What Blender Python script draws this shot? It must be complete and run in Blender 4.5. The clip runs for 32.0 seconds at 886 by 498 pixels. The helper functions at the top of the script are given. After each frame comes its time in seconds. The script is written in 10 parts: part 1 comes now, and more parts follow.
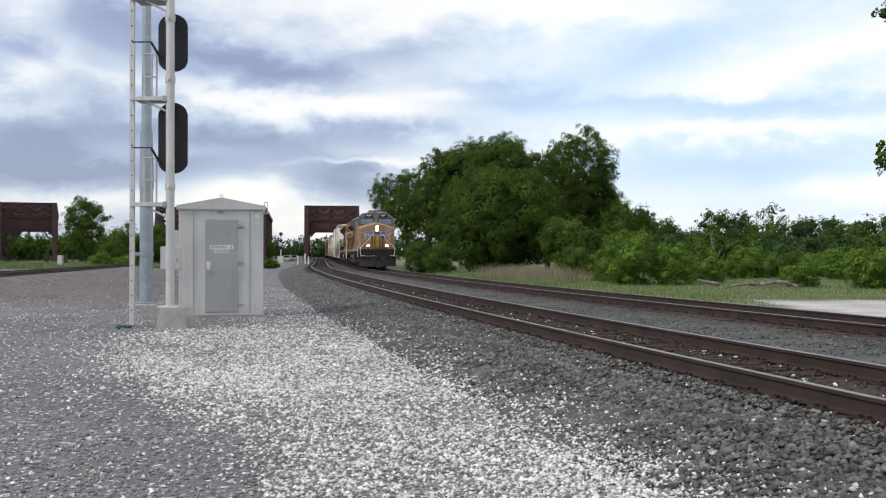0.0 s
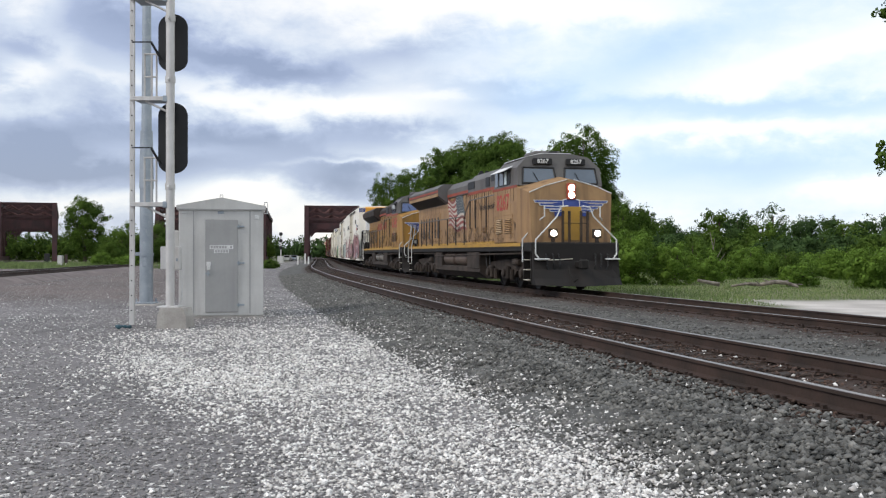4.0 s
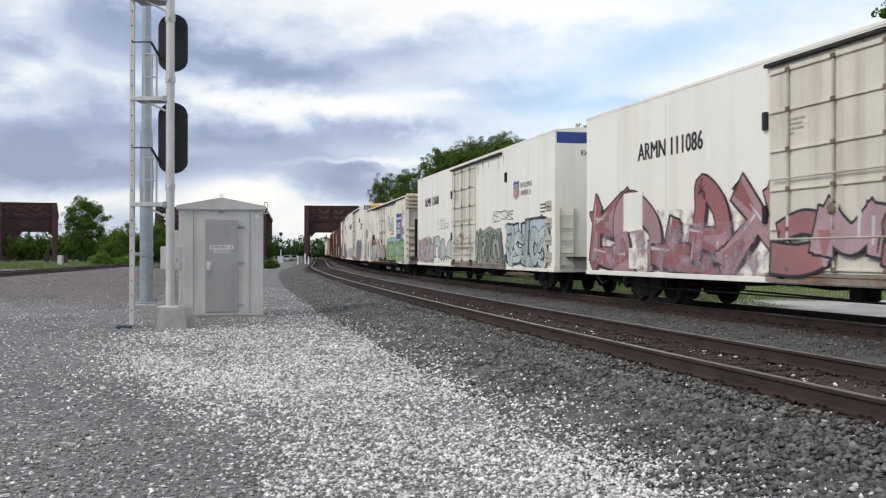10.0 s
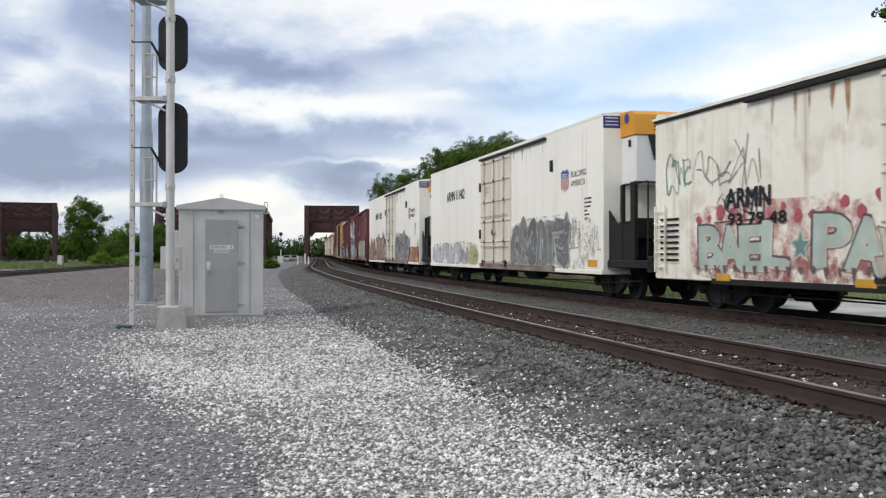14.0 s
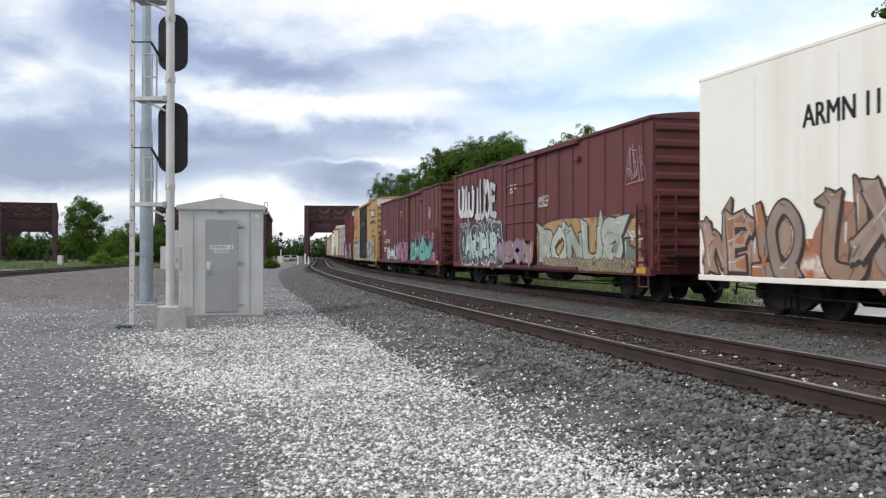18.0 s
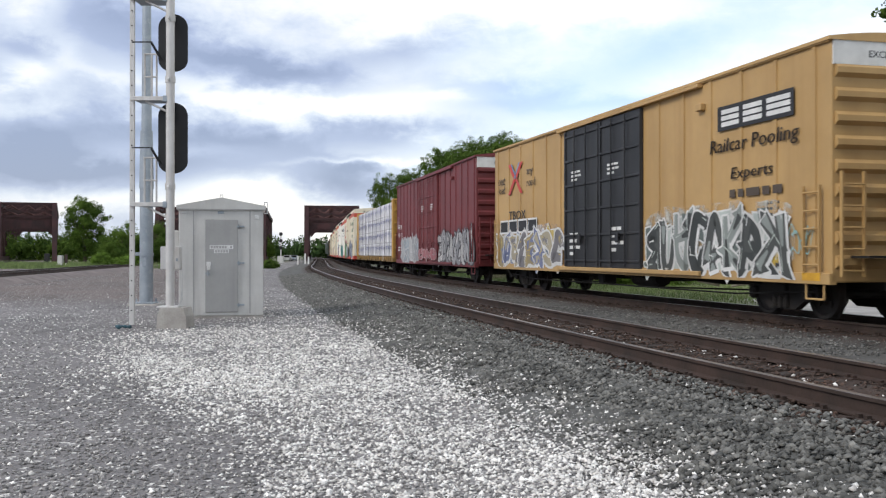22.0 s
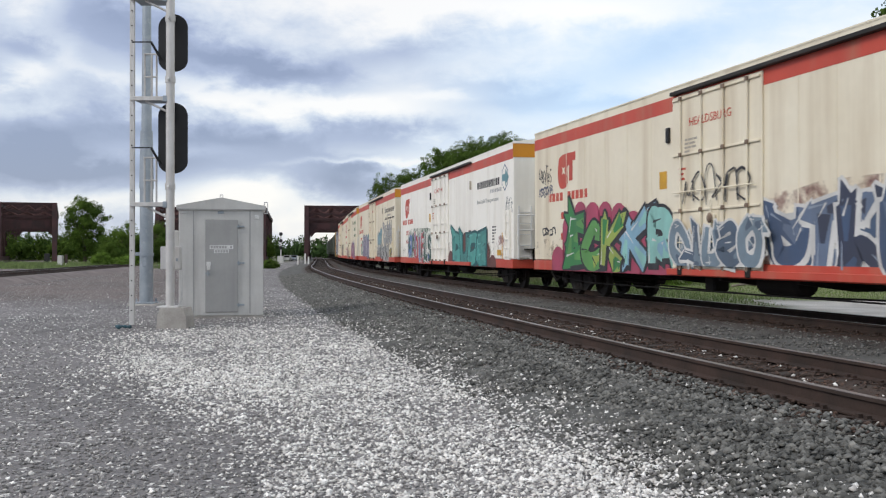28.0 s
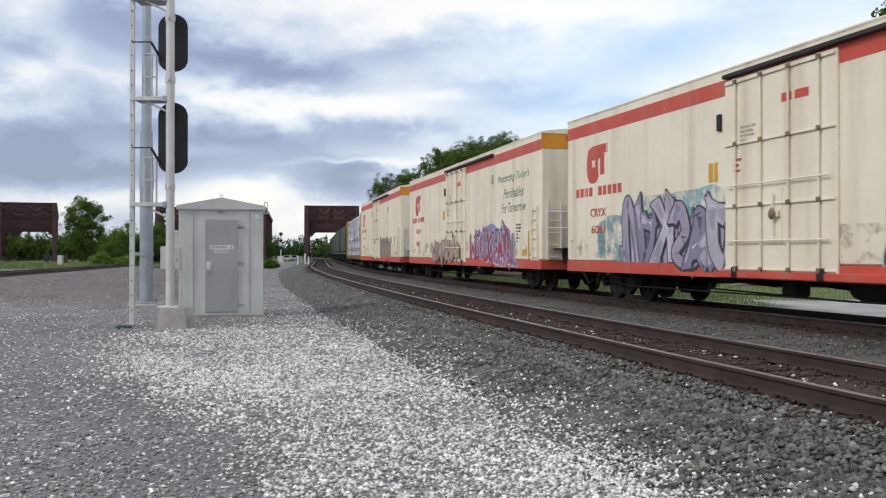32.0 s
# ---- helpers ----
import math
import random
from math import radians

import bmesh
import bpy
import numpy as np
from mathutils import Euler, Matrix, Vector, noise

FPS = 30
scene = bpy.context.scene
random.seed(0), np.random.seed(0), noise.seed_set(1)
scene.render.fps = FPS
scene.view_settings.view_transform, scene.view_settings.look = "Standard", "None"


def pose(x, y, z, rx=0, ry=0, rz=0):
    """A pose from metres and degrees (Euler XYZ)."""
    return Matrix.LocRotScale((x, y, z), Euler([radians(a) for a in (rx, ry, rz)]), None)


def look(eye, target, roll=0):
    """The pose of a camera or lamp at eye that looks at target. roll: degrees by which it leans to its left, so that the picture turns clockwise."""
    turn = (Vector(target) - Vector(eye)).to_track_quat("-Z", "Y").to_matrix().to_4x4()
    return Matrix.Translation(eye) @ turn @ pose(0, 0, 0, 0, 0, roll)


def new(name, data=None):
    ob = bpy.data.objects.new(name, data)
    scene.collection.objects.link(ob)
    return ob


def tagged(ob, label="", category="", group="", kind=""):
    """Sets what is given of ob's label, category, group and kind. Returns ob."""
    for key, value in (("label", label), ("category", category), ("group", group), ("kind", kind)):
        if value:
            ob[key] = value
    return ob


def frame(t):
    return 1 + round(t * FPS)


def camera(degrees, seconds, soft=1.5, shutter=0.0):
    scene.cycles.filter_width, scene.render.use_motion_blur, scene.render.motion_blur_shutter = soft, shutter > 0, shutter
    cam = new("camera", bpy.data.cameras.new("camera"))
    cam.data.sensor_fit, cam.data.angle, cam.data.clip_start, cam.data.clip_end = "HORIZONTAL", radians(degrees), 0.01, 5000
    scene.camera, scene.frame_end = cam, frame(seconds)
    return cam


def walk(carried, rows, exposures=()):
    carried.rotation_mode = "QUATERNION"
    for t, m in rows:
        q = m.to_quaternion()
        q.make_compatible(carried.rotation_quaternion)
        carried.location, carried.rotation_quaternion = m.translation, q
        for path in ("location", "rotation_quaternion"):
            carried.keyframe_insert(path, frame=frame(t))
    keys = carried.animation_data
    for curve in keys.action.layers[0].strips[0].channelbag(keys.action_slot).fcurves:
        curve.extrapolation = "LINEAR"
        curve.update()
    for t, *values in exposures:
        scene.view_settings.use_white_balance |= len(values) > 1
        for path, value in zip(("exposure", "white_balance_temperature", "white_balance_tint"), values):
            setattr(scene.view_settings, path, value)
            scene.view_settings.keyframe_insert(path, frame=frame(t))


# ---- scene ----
EYE = (0.0, 0.0, 1.40)
cam = camera(49.5, 32.0, soft=1.2, shutter=0.12)
walk(cam, [(0.0, look(EYE, (0, 100, 1.876))), (32.0, look(EYE, (0, 100, 1.876)))],
     [(0.0, -0.09), (5.0, -0.02), (8.0, 0.04), (9.5, -0.12), (17.0, -0.12), (18.7, 0.06), (22.5, 0.06), (24.5, -0.01), (27.5, -0.13), (32.0, -0.12)])

# ---- sky and sun: a broken overcast, bright behind thin cloud ----
world = bpy.data.worlds.new("sky")
scene.world = world
world.use_nodes = True
wn, wl = world.node_tree.nodes, world.node_tree.links
wn.clear()


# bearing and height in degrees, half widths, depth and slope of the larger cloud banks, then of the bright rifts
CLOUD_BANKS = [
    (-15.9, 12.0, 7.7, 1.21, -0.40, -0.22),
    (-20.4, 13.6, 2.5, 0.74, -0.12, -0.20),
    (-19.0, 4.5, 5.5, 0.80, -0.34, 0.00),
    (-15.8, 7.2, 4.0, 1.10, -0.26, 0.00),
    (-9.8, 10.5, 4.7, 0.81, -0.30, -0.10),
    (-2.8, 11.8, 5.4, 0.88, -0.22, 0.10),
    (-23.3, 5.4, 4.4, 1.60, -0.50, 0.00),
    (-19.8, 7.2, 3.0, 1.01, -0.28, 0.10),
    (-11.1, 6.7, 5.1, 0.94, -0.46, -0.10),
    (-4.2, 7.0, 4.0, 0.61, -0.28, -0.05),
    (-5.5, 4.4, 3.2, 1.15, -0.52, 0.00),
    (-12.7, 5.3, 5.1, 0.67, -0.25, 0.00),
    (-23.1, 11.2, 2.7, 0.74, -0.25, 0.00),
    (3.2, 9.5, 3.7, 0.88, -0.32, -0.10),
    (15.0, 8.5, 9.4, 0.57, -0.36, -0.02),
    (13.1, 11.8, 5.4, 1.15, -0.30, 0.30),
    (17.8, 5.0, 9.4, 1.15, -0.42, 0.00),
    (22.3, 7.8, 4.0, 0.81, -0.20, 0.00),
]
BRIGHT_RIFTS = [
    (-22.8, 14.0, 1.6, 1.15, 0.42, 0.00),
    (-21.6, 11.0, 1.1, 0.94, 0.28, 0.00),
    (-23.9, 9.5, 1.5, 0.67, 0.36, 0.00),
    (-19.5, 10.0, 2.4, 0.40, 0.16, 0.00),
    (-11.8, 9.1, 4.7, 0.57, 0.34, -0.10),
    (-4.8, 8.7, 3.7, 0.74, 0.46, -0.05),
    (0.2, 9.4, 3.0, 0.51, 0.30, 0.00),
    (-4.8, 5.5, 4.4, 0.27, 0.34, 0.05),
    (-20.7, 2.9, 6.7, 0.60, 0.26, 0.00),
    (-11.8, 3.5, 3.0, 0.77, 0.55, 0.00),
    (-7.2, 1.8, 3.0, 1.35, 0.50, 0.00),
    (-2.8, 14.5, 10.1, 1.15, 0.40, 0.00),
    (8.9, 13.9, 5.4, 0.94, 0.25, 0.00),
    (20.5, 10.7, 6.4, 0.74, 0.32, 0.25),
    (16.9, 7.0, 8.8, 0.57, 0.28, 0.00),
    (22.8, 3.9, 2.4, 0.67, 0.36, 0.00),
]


def build_sky():
    out = wn.new("ShaderNodeOutputWorld")
    bg = wn.new("ShaderNodeBackground")
    sky = wn.new("ShaderNodeTexSky")
    sky.sky_type, sky.sun_disc = "NISHITA", False
    sky.sun_elevation, sky.sun_rotation = radians(40), radians(-119)
    sky.air_density, sky.dust_density = 1.0, 1.5
    coord = wn.new("ShaderNodeTexCoord")
    sep = wn.new("ShaderNodeSeparateXYZ")
    wl.new(coord.outputs["Generated"], sep.inputs["Vector"])

    def calc(op, a, b=None, c=None):
        n = wn.new("ShaderNodeMath")
        n.operation = op
        for k, v in enumerate((a, b, c)):
            if v is None:
                continue
            if isinstance(v, (int, float)):
                n.inputs[k].default_value = v
            else:
                wl.new(v, n.inputs[k])
        return n.outputs[0]

    def drift(size, detail, rough, off):
        """Cloud noise, flattened towards the horizon."""
        mp = wn.new("ShaderNodeMapping")
        mp.inputs["Scale"].default_value, mp.inputs["Location"].default_value = size, off
        wl.new(coord.outputs["Generated"], mp.inputs["Vector"])
        t = wn.new("ShaderNodeTexNoise")
        t.inputs["Scale"].default_value, t.inputs["Detail"].default_value, t.inputs["Roughness"].default_value = 1.0, detail, rough
        t.inputs["Distortion"].default_value = 0.25
        wl.new(mp.outputs["Vector"], t.inputs["Vector"])
        return t.outputs["Fac"]

    broad = drift((3.6, 3.6, 11.0), 7.0, 0.48, (0.75, 0.4, 0.1))
    wisp = drift((10.0, 10.0, 26.0), 5.0, 0.5, (3.1, 0.2, 5.0))
    puff = drift((24.0, 24.0, 40.0), 7.0, 0.6, (1.1, 7.2, 2.0))
    bear = calc("MULTIPLY", calc("ARCTAN2", sep.outputs["X"], sep.outputs["Y"]), 57.2958)
    rise = calc("MULTIPLY", calc("ARCSINE", sep.outputs["Z"]), 57.2958)
    bear = calc("MULTIPLY_ADD", calc("SUBTRACT", wisp, 0.5), 4.0, calc("MULTIPLY_ADD", calc("SUBTRACT", puff, 0.5), 2.5, bear))
    rise = calc("MULTIPLY_ADD", calc("SUBTRACT", wisp, 0.5), 2.2, calc("MULTIPLY_ADD", calc("SUBTRACT", puff, 0.5), 1.6, rise))
    total = calc("MULTIPLY_ADD", calc("SUBTRACT", broad, 0.5), 0.32, calc("MULTIPLY_ADD", calc("SUBTRACT", wisp, 0.5), 0.34, calc("MULTIPLY_ADD", calc("SUBTRACT", puff, 0.5), 0.30, 0.635)))
    total = calc("MULTIPLY_ADD", sep.outputs["X"], 0.22, total)
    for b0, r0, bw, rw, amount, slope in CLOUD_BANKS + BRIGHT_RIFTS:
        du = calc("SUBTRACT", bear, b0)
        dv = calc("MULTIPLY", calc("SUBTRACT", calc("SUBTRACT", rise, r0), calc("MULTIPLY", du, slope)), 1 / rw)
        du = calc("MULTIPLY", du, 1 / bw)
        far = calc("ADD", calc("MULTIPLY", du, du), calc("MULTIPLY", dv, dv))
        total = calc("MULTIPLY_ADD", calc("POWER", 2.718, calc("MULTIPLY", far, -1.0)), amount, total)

    def tones(stops):
        ramp = wn.new("ShaderNodeValToRGB")
        cr = ramp.color_ramp
        cr.elements[0].position, cr.elements[0].color = stops[0][0], (*stops[0][1], 1)
        cr.elements[1].position, cr.elements[1].color = stops[-1][0], (*stops[-1][1], 1)
        for at, c in stops[1:-1]:
            cr.elements.new(at).color = (*c, 1)
        wl.new(total, ramp.inputs["Fac"])
        return ramp.outputs["Color"]

    # heavy slate cloud on one side, thin cloud with pale blue gaps on the other
    slate = tones([(0.10, (0.27, 0.32, 0.47)), (0.36, (0.40, 0.46, 0.63)), (0.58, (0.63, 0.69, 0.80)), (0.78, (0.86, 0.875, 0.90)), (0.95, (0.985, 0.965, 0.94))])
    open_blue = tones([(0.10, (0.46, 0.62, 0.86)), (0.40, (0.58, 0.74, 0.94)), (0.62, (0.72, 0.835, 0.96)), (0.80, (0.93, 0.96, 0.97)), (0.95, (1.03, 1.02, 0.99))])
    both = wn.new("ShaderNodeMix")
    both.data_type = "RGBA"
    part_way = wn.new("ShaderNodeMapRange")
    part_way.interpolation_type = "SMOOTHSTEP"
    part_way.inputs["From Min"].default_value, part_way.inputs["From Max"].default_value = -4.0, 9.0
    wl.new(bear, part_way.inputs["Value"])
    wl.new(part_way.outputs["Result"], both.inputs["Factor"])
    wl.new(slate, both.inputs["A"])
    wl.new(open_blue, both.inputs["B"])
    dim = wn.new("ShaderNodeMix")
    dim.data_type = "RGBA"
    dim.blend_type = "ADD"
    dim.inputs["Factor"].default_value = 0.03
    wl.new(both.outputs["Result"], dim.inputs["A"])
    wl.new(sky.outputs["Color"], dim.inputs["B"])
    bg.inputs["Strength"].default_value = 1.0
    wl.new(dim.outputs["Result"], bg.inputs["Color"])
    wl.new(bg.outputs["Background"], out.inputs["Surface"])


build_sky()
sun_data = bpy.data.lights.new("sun", "SUN")
sun_data.energy, sun_data.angle, sun_data.color = 1.8, radians(18), (1.0, 0.93, 0.83)
sun = new("sun", sun_data)
sun.matrix_world = look((-80, -45, 78), (0, 0, 0))
scene.view_settings.exposure = 0.0


# ---- materials ----
def pbr(name, a, b=None, scale=3.0, rough=0.7, metal=0.0, bump=0.0, fine=None, streak=None, spots=None, island=0.0, spec=0.4, emit=0.0, grain=0.18):
    """A surface that drifts between two colours, with fine grain and an optional vertical streaking of a third."""
    m = bpy.data.materials.new(name)
    m.use_nodes = True
    n, l = m.node_tree.nodes, m.node_tree.links
    p = n["Principled BSDF"]
    p.inputs["Roughness"].default_value, p.inputs["Metallic"].default_value = rough, metal
    p.inputs["Specular IOR Level"].default_value = spec
    b = b or tuple(c * 0.8 for c in a)
    tc = n.new("ShaderNodeTexCoord")
    t1 = n.new("ShaderNodeTexNoise")
    t1.inputs["Scale"].default_value, t1.inputs["Detail"].default_value = scale, 5.0
    l.new(tc.outputs["Object"], t1.inputs["Vector"])
    r1 = n.new("ShaderNodeMapRange")
    r1.inputs["From Min"].default_value, r1.inputs["From Max"].default_value = 0.35, 0.65
    l.new(t1.outputs["Fac"], r1.inputs["Value"])
    mix = n.new("ShaderNodeMix")
    mix.data_type = "RGBA"
    mix.inputs["A"].default_value, mix.inputs["B"].default_value = (*a, 1), (*b, 1)
    l.new(r1.outputs["Result"], mix.inputs["Factor"])
    colour = mix.outputs["Result"]
    t2 = n.new("ShaderNodeTexNoise")
    t2.inputs["Scale"].default_value, t2.inputs["Detail"].default_value = fine or scale * 12, 3.0
    l.new(tc.outputs["Object"], t2.inputs["Vector"])
    gr = n.new("ShaderNodeMapRange")
    gr.inputs["To Min"].default_value, gr.inputs["To Max"].default_value = 1 - grain, 1 + grain
    l.new(t2.outputs["Fac"], gr.inputs["Value"])
    mul = n.new("ShaderNodeVectorMath")
    mul.operation = "SCALE"
    l.new(colour, mul.inputs[0])
    l.new(gr.outputs["Result"], mul.inputs["Scale"])
    colour = mul.outputs[0]
    if streak:
        col, amount, along = streak
        mp = n.new("ShaderNodeMapping")
        mp.inputs["Scale"].default_value = along
        l.new(tc.outputs["Object"], mp.inputs["Vector"])
        t3 = n.new("ShaderNodeTexNoise")
        t3.inputs["Scale"].default_value, t3.inputs["Detail"].default_value = 1.0, 6.0
        l.new(mp.outputs["Vector"], t3.inputs["Vector"])
        r3 = n.new("ShaderNodeMapRange")
        r3.inputs["From Min"].default_value, r3.inputs["From Max"].default_value = 0.5, 0.75
        r3.inputs["To Max"].default_value = amount
        l.new(t3.outputs["Fac"], r3.inputs["Value"])
        mx = n.new("ShaderNodeMix")
        mx.data_type = "RGBA"
        l.new(r3.outputs["Result"], mx.inputs["Factor"])
        l.new(colour, mx.inputs["A"])
        mx.inputs["B"].default_value = (*col, 1)
        colour = mx.outputs["Result"]
    if spots:
        col, amount, sc = spots
        t4 = n.new("ShaderNodeTexNoise")
        t4.inputs["Scale"].default_value, t4.inputs["Detail"].default_value = sc, 4.0
        l.new(tc.outputs["Object"], t4.inputs["Vector"])
        r4 = n.new("ShaderNodeMapRange")
        r4.inputs["From Min"].default_value, r4.inputs["From Max"].default_value = 0.55, 0.68
        r4.inputs["To Max"].default_value = amount
        l.new(t4.outputs["Fac"], r4.inputs["Value"])
        mx = n.new("ShaderNodeMix")
        mx.data_type = "RGBA"
        l.new(r4.outputs["Result"], mx.inputs["Factor"])
        l.new(colour, mx.inputs["A"])
        mx.inputs["B"].default_value = (*col, 1)
        colour = mx.outputs["Result"]
    if island:
        geo = n.new("ShaderNodeNewGeometry")
        ri = n.new("ShaderNodeMapRange")
        ri.inputs["To Min"].default_value, ri.inputs["To Max"].default_value = 1 - island, 1 + island
        l.new(geo.outputs["Random Per Island"], ri.inputs["Value"])
        m2 = n.new("ShaderNodeVectorMath")
        m2.operation = "SCALE"
        l.new(colour, m2.inputs[0])
        l.new(ri.outputs["Result"], m2.inputs["Scale"])
        colour = m2.outputs[0]
    l.new(colour, p.inputs["Base Color"])
    if bump:
        bp = n.new("ShaderNodeBump")
        bp.inputs["Strength"].default_value, bp.inputs["Distance"].default_value = bump, 0.02
        l.new(t2.outputs["Fac"], bp.inputs["Height"])
        l.new(bp.outputs["Normal"], p.inputs["Normal"])
    if emit:
        l.new(colour, p.inputs["Emission Color"])
        p.inputs["Emission Strength"].default_value = emit
    return m


# ---- mesh building ----
class Shape:
    """Collects faces in metres; every face remembers a material slot."""

    def __init__(self):
        self.v, self.f, self.m = [], [], []
        self.slot = 0

    def add(self, verts, faces):
        o = len(self.v)
        self.v += [tuple(p) for p in verts]
        self.f += [tuple(i + o for i in f) for f in faces]
        self.m += [self.slot] * len(faces)
        return self

    def box(self, x0, x1, y0, y1, z0, z1):
        x0, x1 = min(x0, x1), max(x0, x1)
        y0, y1 = min(y0, y1), max(y0, y1)
        z0, z1 = min(z0, z1), max(z0, z1)
        return self.add([(x0, y0, z0), (x1, y0, z0), (x1, y1, z0), (x0, y1, z0), (x0, y0, z1), (x1, y0, z1), (x1, y1, z1), (x0, y1, z1)],
                        [(0, 3, 2, 1), (4, 5, 6, 7), (0, 1, 5, 4), (1, 2, 6, 5), (2, 3, 7, 6), (3, 0, 4, 7)])

    def cbox(self, x0, x1, y0, y1, z0, z1, c=0.02):
        """A box with chamfered edges."""
        x0, x1 = min(x0, x1), max(x0, x1)
        y0, y1 = min(y0, y1), max(y0, y1)
        z0, z1 = min(z0, z1), max(z0, z1)
        c = min(c, (x1 - x0) / 2.5, (y1 - y0) / 2.5, (z1 - z0) / 2.5)
        prof = [(x0 + c, y0), (x1 - c, y0), (x1, y0 + c), (x1, y1 - c), (x1 - c, y1), (x0 + c, y1), (x0, y1 - c), (x0, y0 + c)]
        mx, my = (x0 + x1) / 2, (y0 + y1) / 2
        inn = [(x + (c if x < mx else -c), y + (c if y < my else -c)) for x, y in prof]
        v = [(x, y, z0) for x, y in inn] + [(x, y, z0 + c) for x, y in prof] + [(x, y, z1 - c) for x, y in prof] + [(x, y, z1) for x, y in inn]
        f = [tuple(range(7, -1, -1)), tuple(range(24, 32))]
        for k in range(3):
            for i in range(8):
                j = (i + 1) % 8
                f.append((k * 8 + i, k * 8 + j, k * 8 + 8 + j, k * 8 + 8 + i))
        return self.add(v, f)

    def tube(self, a, b, r, n=10, r2=None, caps=True):
        a, b = Vector(a), Vector(b)
        r2 = r if r2 is None else r2
        d = (b - a).normalized()
        u = d.orthogonal().normalized()
        w = d.cross(u)
        v = []
        for c, rr in ((a, r), (b, r2)):
            for i in range(n):
                t = 2 * math.pi * i / n
                v.append(c + (u * math.cos(t) + w * math.sin(t)) * rr)
        f = [(i, (i + 1) % n, n + (i + 1) % n, n + i) for i in range(n)]
        if caps:
            f += [tuple(range(n - 1, -1, -1)), tuple(range(n, 2 * n))]
        return self.add(v, f)

    def pipe(self, pts, r, n=6):
        for a, b in zip(pts[:-1], pts[1:]):
            self.tube(a, b, r, n)
        return self

    def prism(self, poly, axis, a, b):
        """A flat outline pushed from a to b along an axis; the outline's two coordinates are the other axes in order."""
        n = len(poly)

        def at(p, q):
            return {"x": (q, p[0], p[1]), "y": (p[0], q, p[1]), "z": (p[0], p[1], q)}[axis]
        v = [at(p, a) for p in poly] + [at(p, b) for p in poly]
        area = sum(poly[i][0] * poly[(i + 1) % n][1] - poly[(i + 1) % n][0] * poly[i][1] for i in range(n))
        f = [tuple(range(n - 1, -1, -1)), tuple(range(n, 2 * n))] + [(i, (i + 1) % n, n + (i + 1) % n, n + i) for i in range(n)]
        if (area < 0) != (axis == "y") != (b < a):
            f = [q[::-1] for q in f]
        return self.add(v, f)

    def lathe(self, prof, origin, axis="y", n=20):
        """Radius and offset pairs turned round an axis through origin."""
        v, f = [], []
        for r, o in prof:
            for i in range(n):
                t = 2 * math.pi * i / n
                c, s = r * math.cos(t), r * math.sin(t)
                p = {"x": (o, c, s), "y": (c, o, s), "z": (c, s, o)}[axis]
                v.append((origin[0] + p[0], origin[1] + p[1], origin[2] + p[2]))
        for k in range(len(prof) - 1):
            for i in range(n):
                j = (i + 1) % n
                f.append((k * n + i, k * n + j, k * n + n + j, k * n + n + i))
        f += [tuple(range(n - 1, -1, -1)), tuple(range((len(prof) - 1) * n, len(prof) * n))]
        return self.add(v, f)

    def mesh(self, name, mats):
        me = bpy.data.meshes.new(name)
        me.from_pydata(self.v, [], self.f)
        for k in mats:
            me.materials.append(k)
        if len(mats) > 1:
            me.polygons.foreach_set("material_index", self.m)
        me.update()
        return me


def fix_normals(me):
    bm = bmesh.new()
    bm.from_mesh(me)
    bmesh.ops.recalc_face_normals(bm, faces=bm.faces)
    bm.to_mesh(me)
    bm.free()


def part(name, shape, material, parent=None, label="", smooth=False, at=None):
    """One mesh object under a thing or a part."""
    mats = material if isinstance(material, (list, tuple)) else [material]
    me = shape.mesh(name, mats)
    fix_normals(me)
    if smooth:
        me.polygons.foreach_set("use_smooth", [True] * len(me.polygons))
    ob = new(name, me)
    if parent is not None:
        ob.parent = parent
    if at is not None:
        ob.matrix_basis = at
    if label:
        ob["label"] = label
    return ob


def thing(name, label, category, group="", at=None, kind=""):
    ob = new(name)
    ob.empty_display_size = 0.3
    if at is not None:
        ob.matrix_basis = at
    return tagged(ob, label, category, group, kind)


def raw(name, verts, faces, material, parent=None):
    """A large mesh from arrays of points and equal-sided faces."""
    me = bpy.data.meshes.new(name)
    verts, faces = np.asarray(verts, np.float32), np.asarray(faces, np.int32)
    k = faces.shape[1]
    me.vertices.add(len(verts))
    me.vertices.foreach_set("co", verts.ravel())
    me.loops.add(faces.size)
    me.loops.foreach_set("vertex_index", faces.ravel())
    me.polygons.add(len(faces))
    me.polygons.foreach_set("loop_start", np.arange(0, faces.size, k, dtype=np.int32))
    me.materials.append(material)
    me.update(calc_edges=True)
    ob = new(name, me)
    if parent is not None:
        ob.parent = parent
    return ob


def lettering(text, size, material, parent, m, name="lettering", fat=0.0, wide=1.0, label="", slant=0.0, depth=0.003):
    """Raised letters from the built-in font, centred on the pose m; they face along its z."""
    cu = bpy.data.curves.new(name, "FONT")
    cu.body, cu.size, cu.offset, cu.extrude, cu.shear = text, size, fat, depth, slant
    cu.align_x, cu.align_y, cu.resolution_u = "CENTER", "CENTER", 2
    tmp = bpy.data.objects.new(name, cu)
    me = bpy.data.meshes.new_from_object(tmp)
    bpy.data.objects.remove(tmp)
    bpy.data.curves.remove(cu)
    if wide != 1.0:
        me.transform(Matrix.Diagonal((wide, 1, 1, 1)))
    me.materials.clear()
    me.materials.append(material)
    ob = new(name, me)
    ob.parent = parent
    ob.matrix_basis = m
    if label:
        ob["label"] = label
    return ob


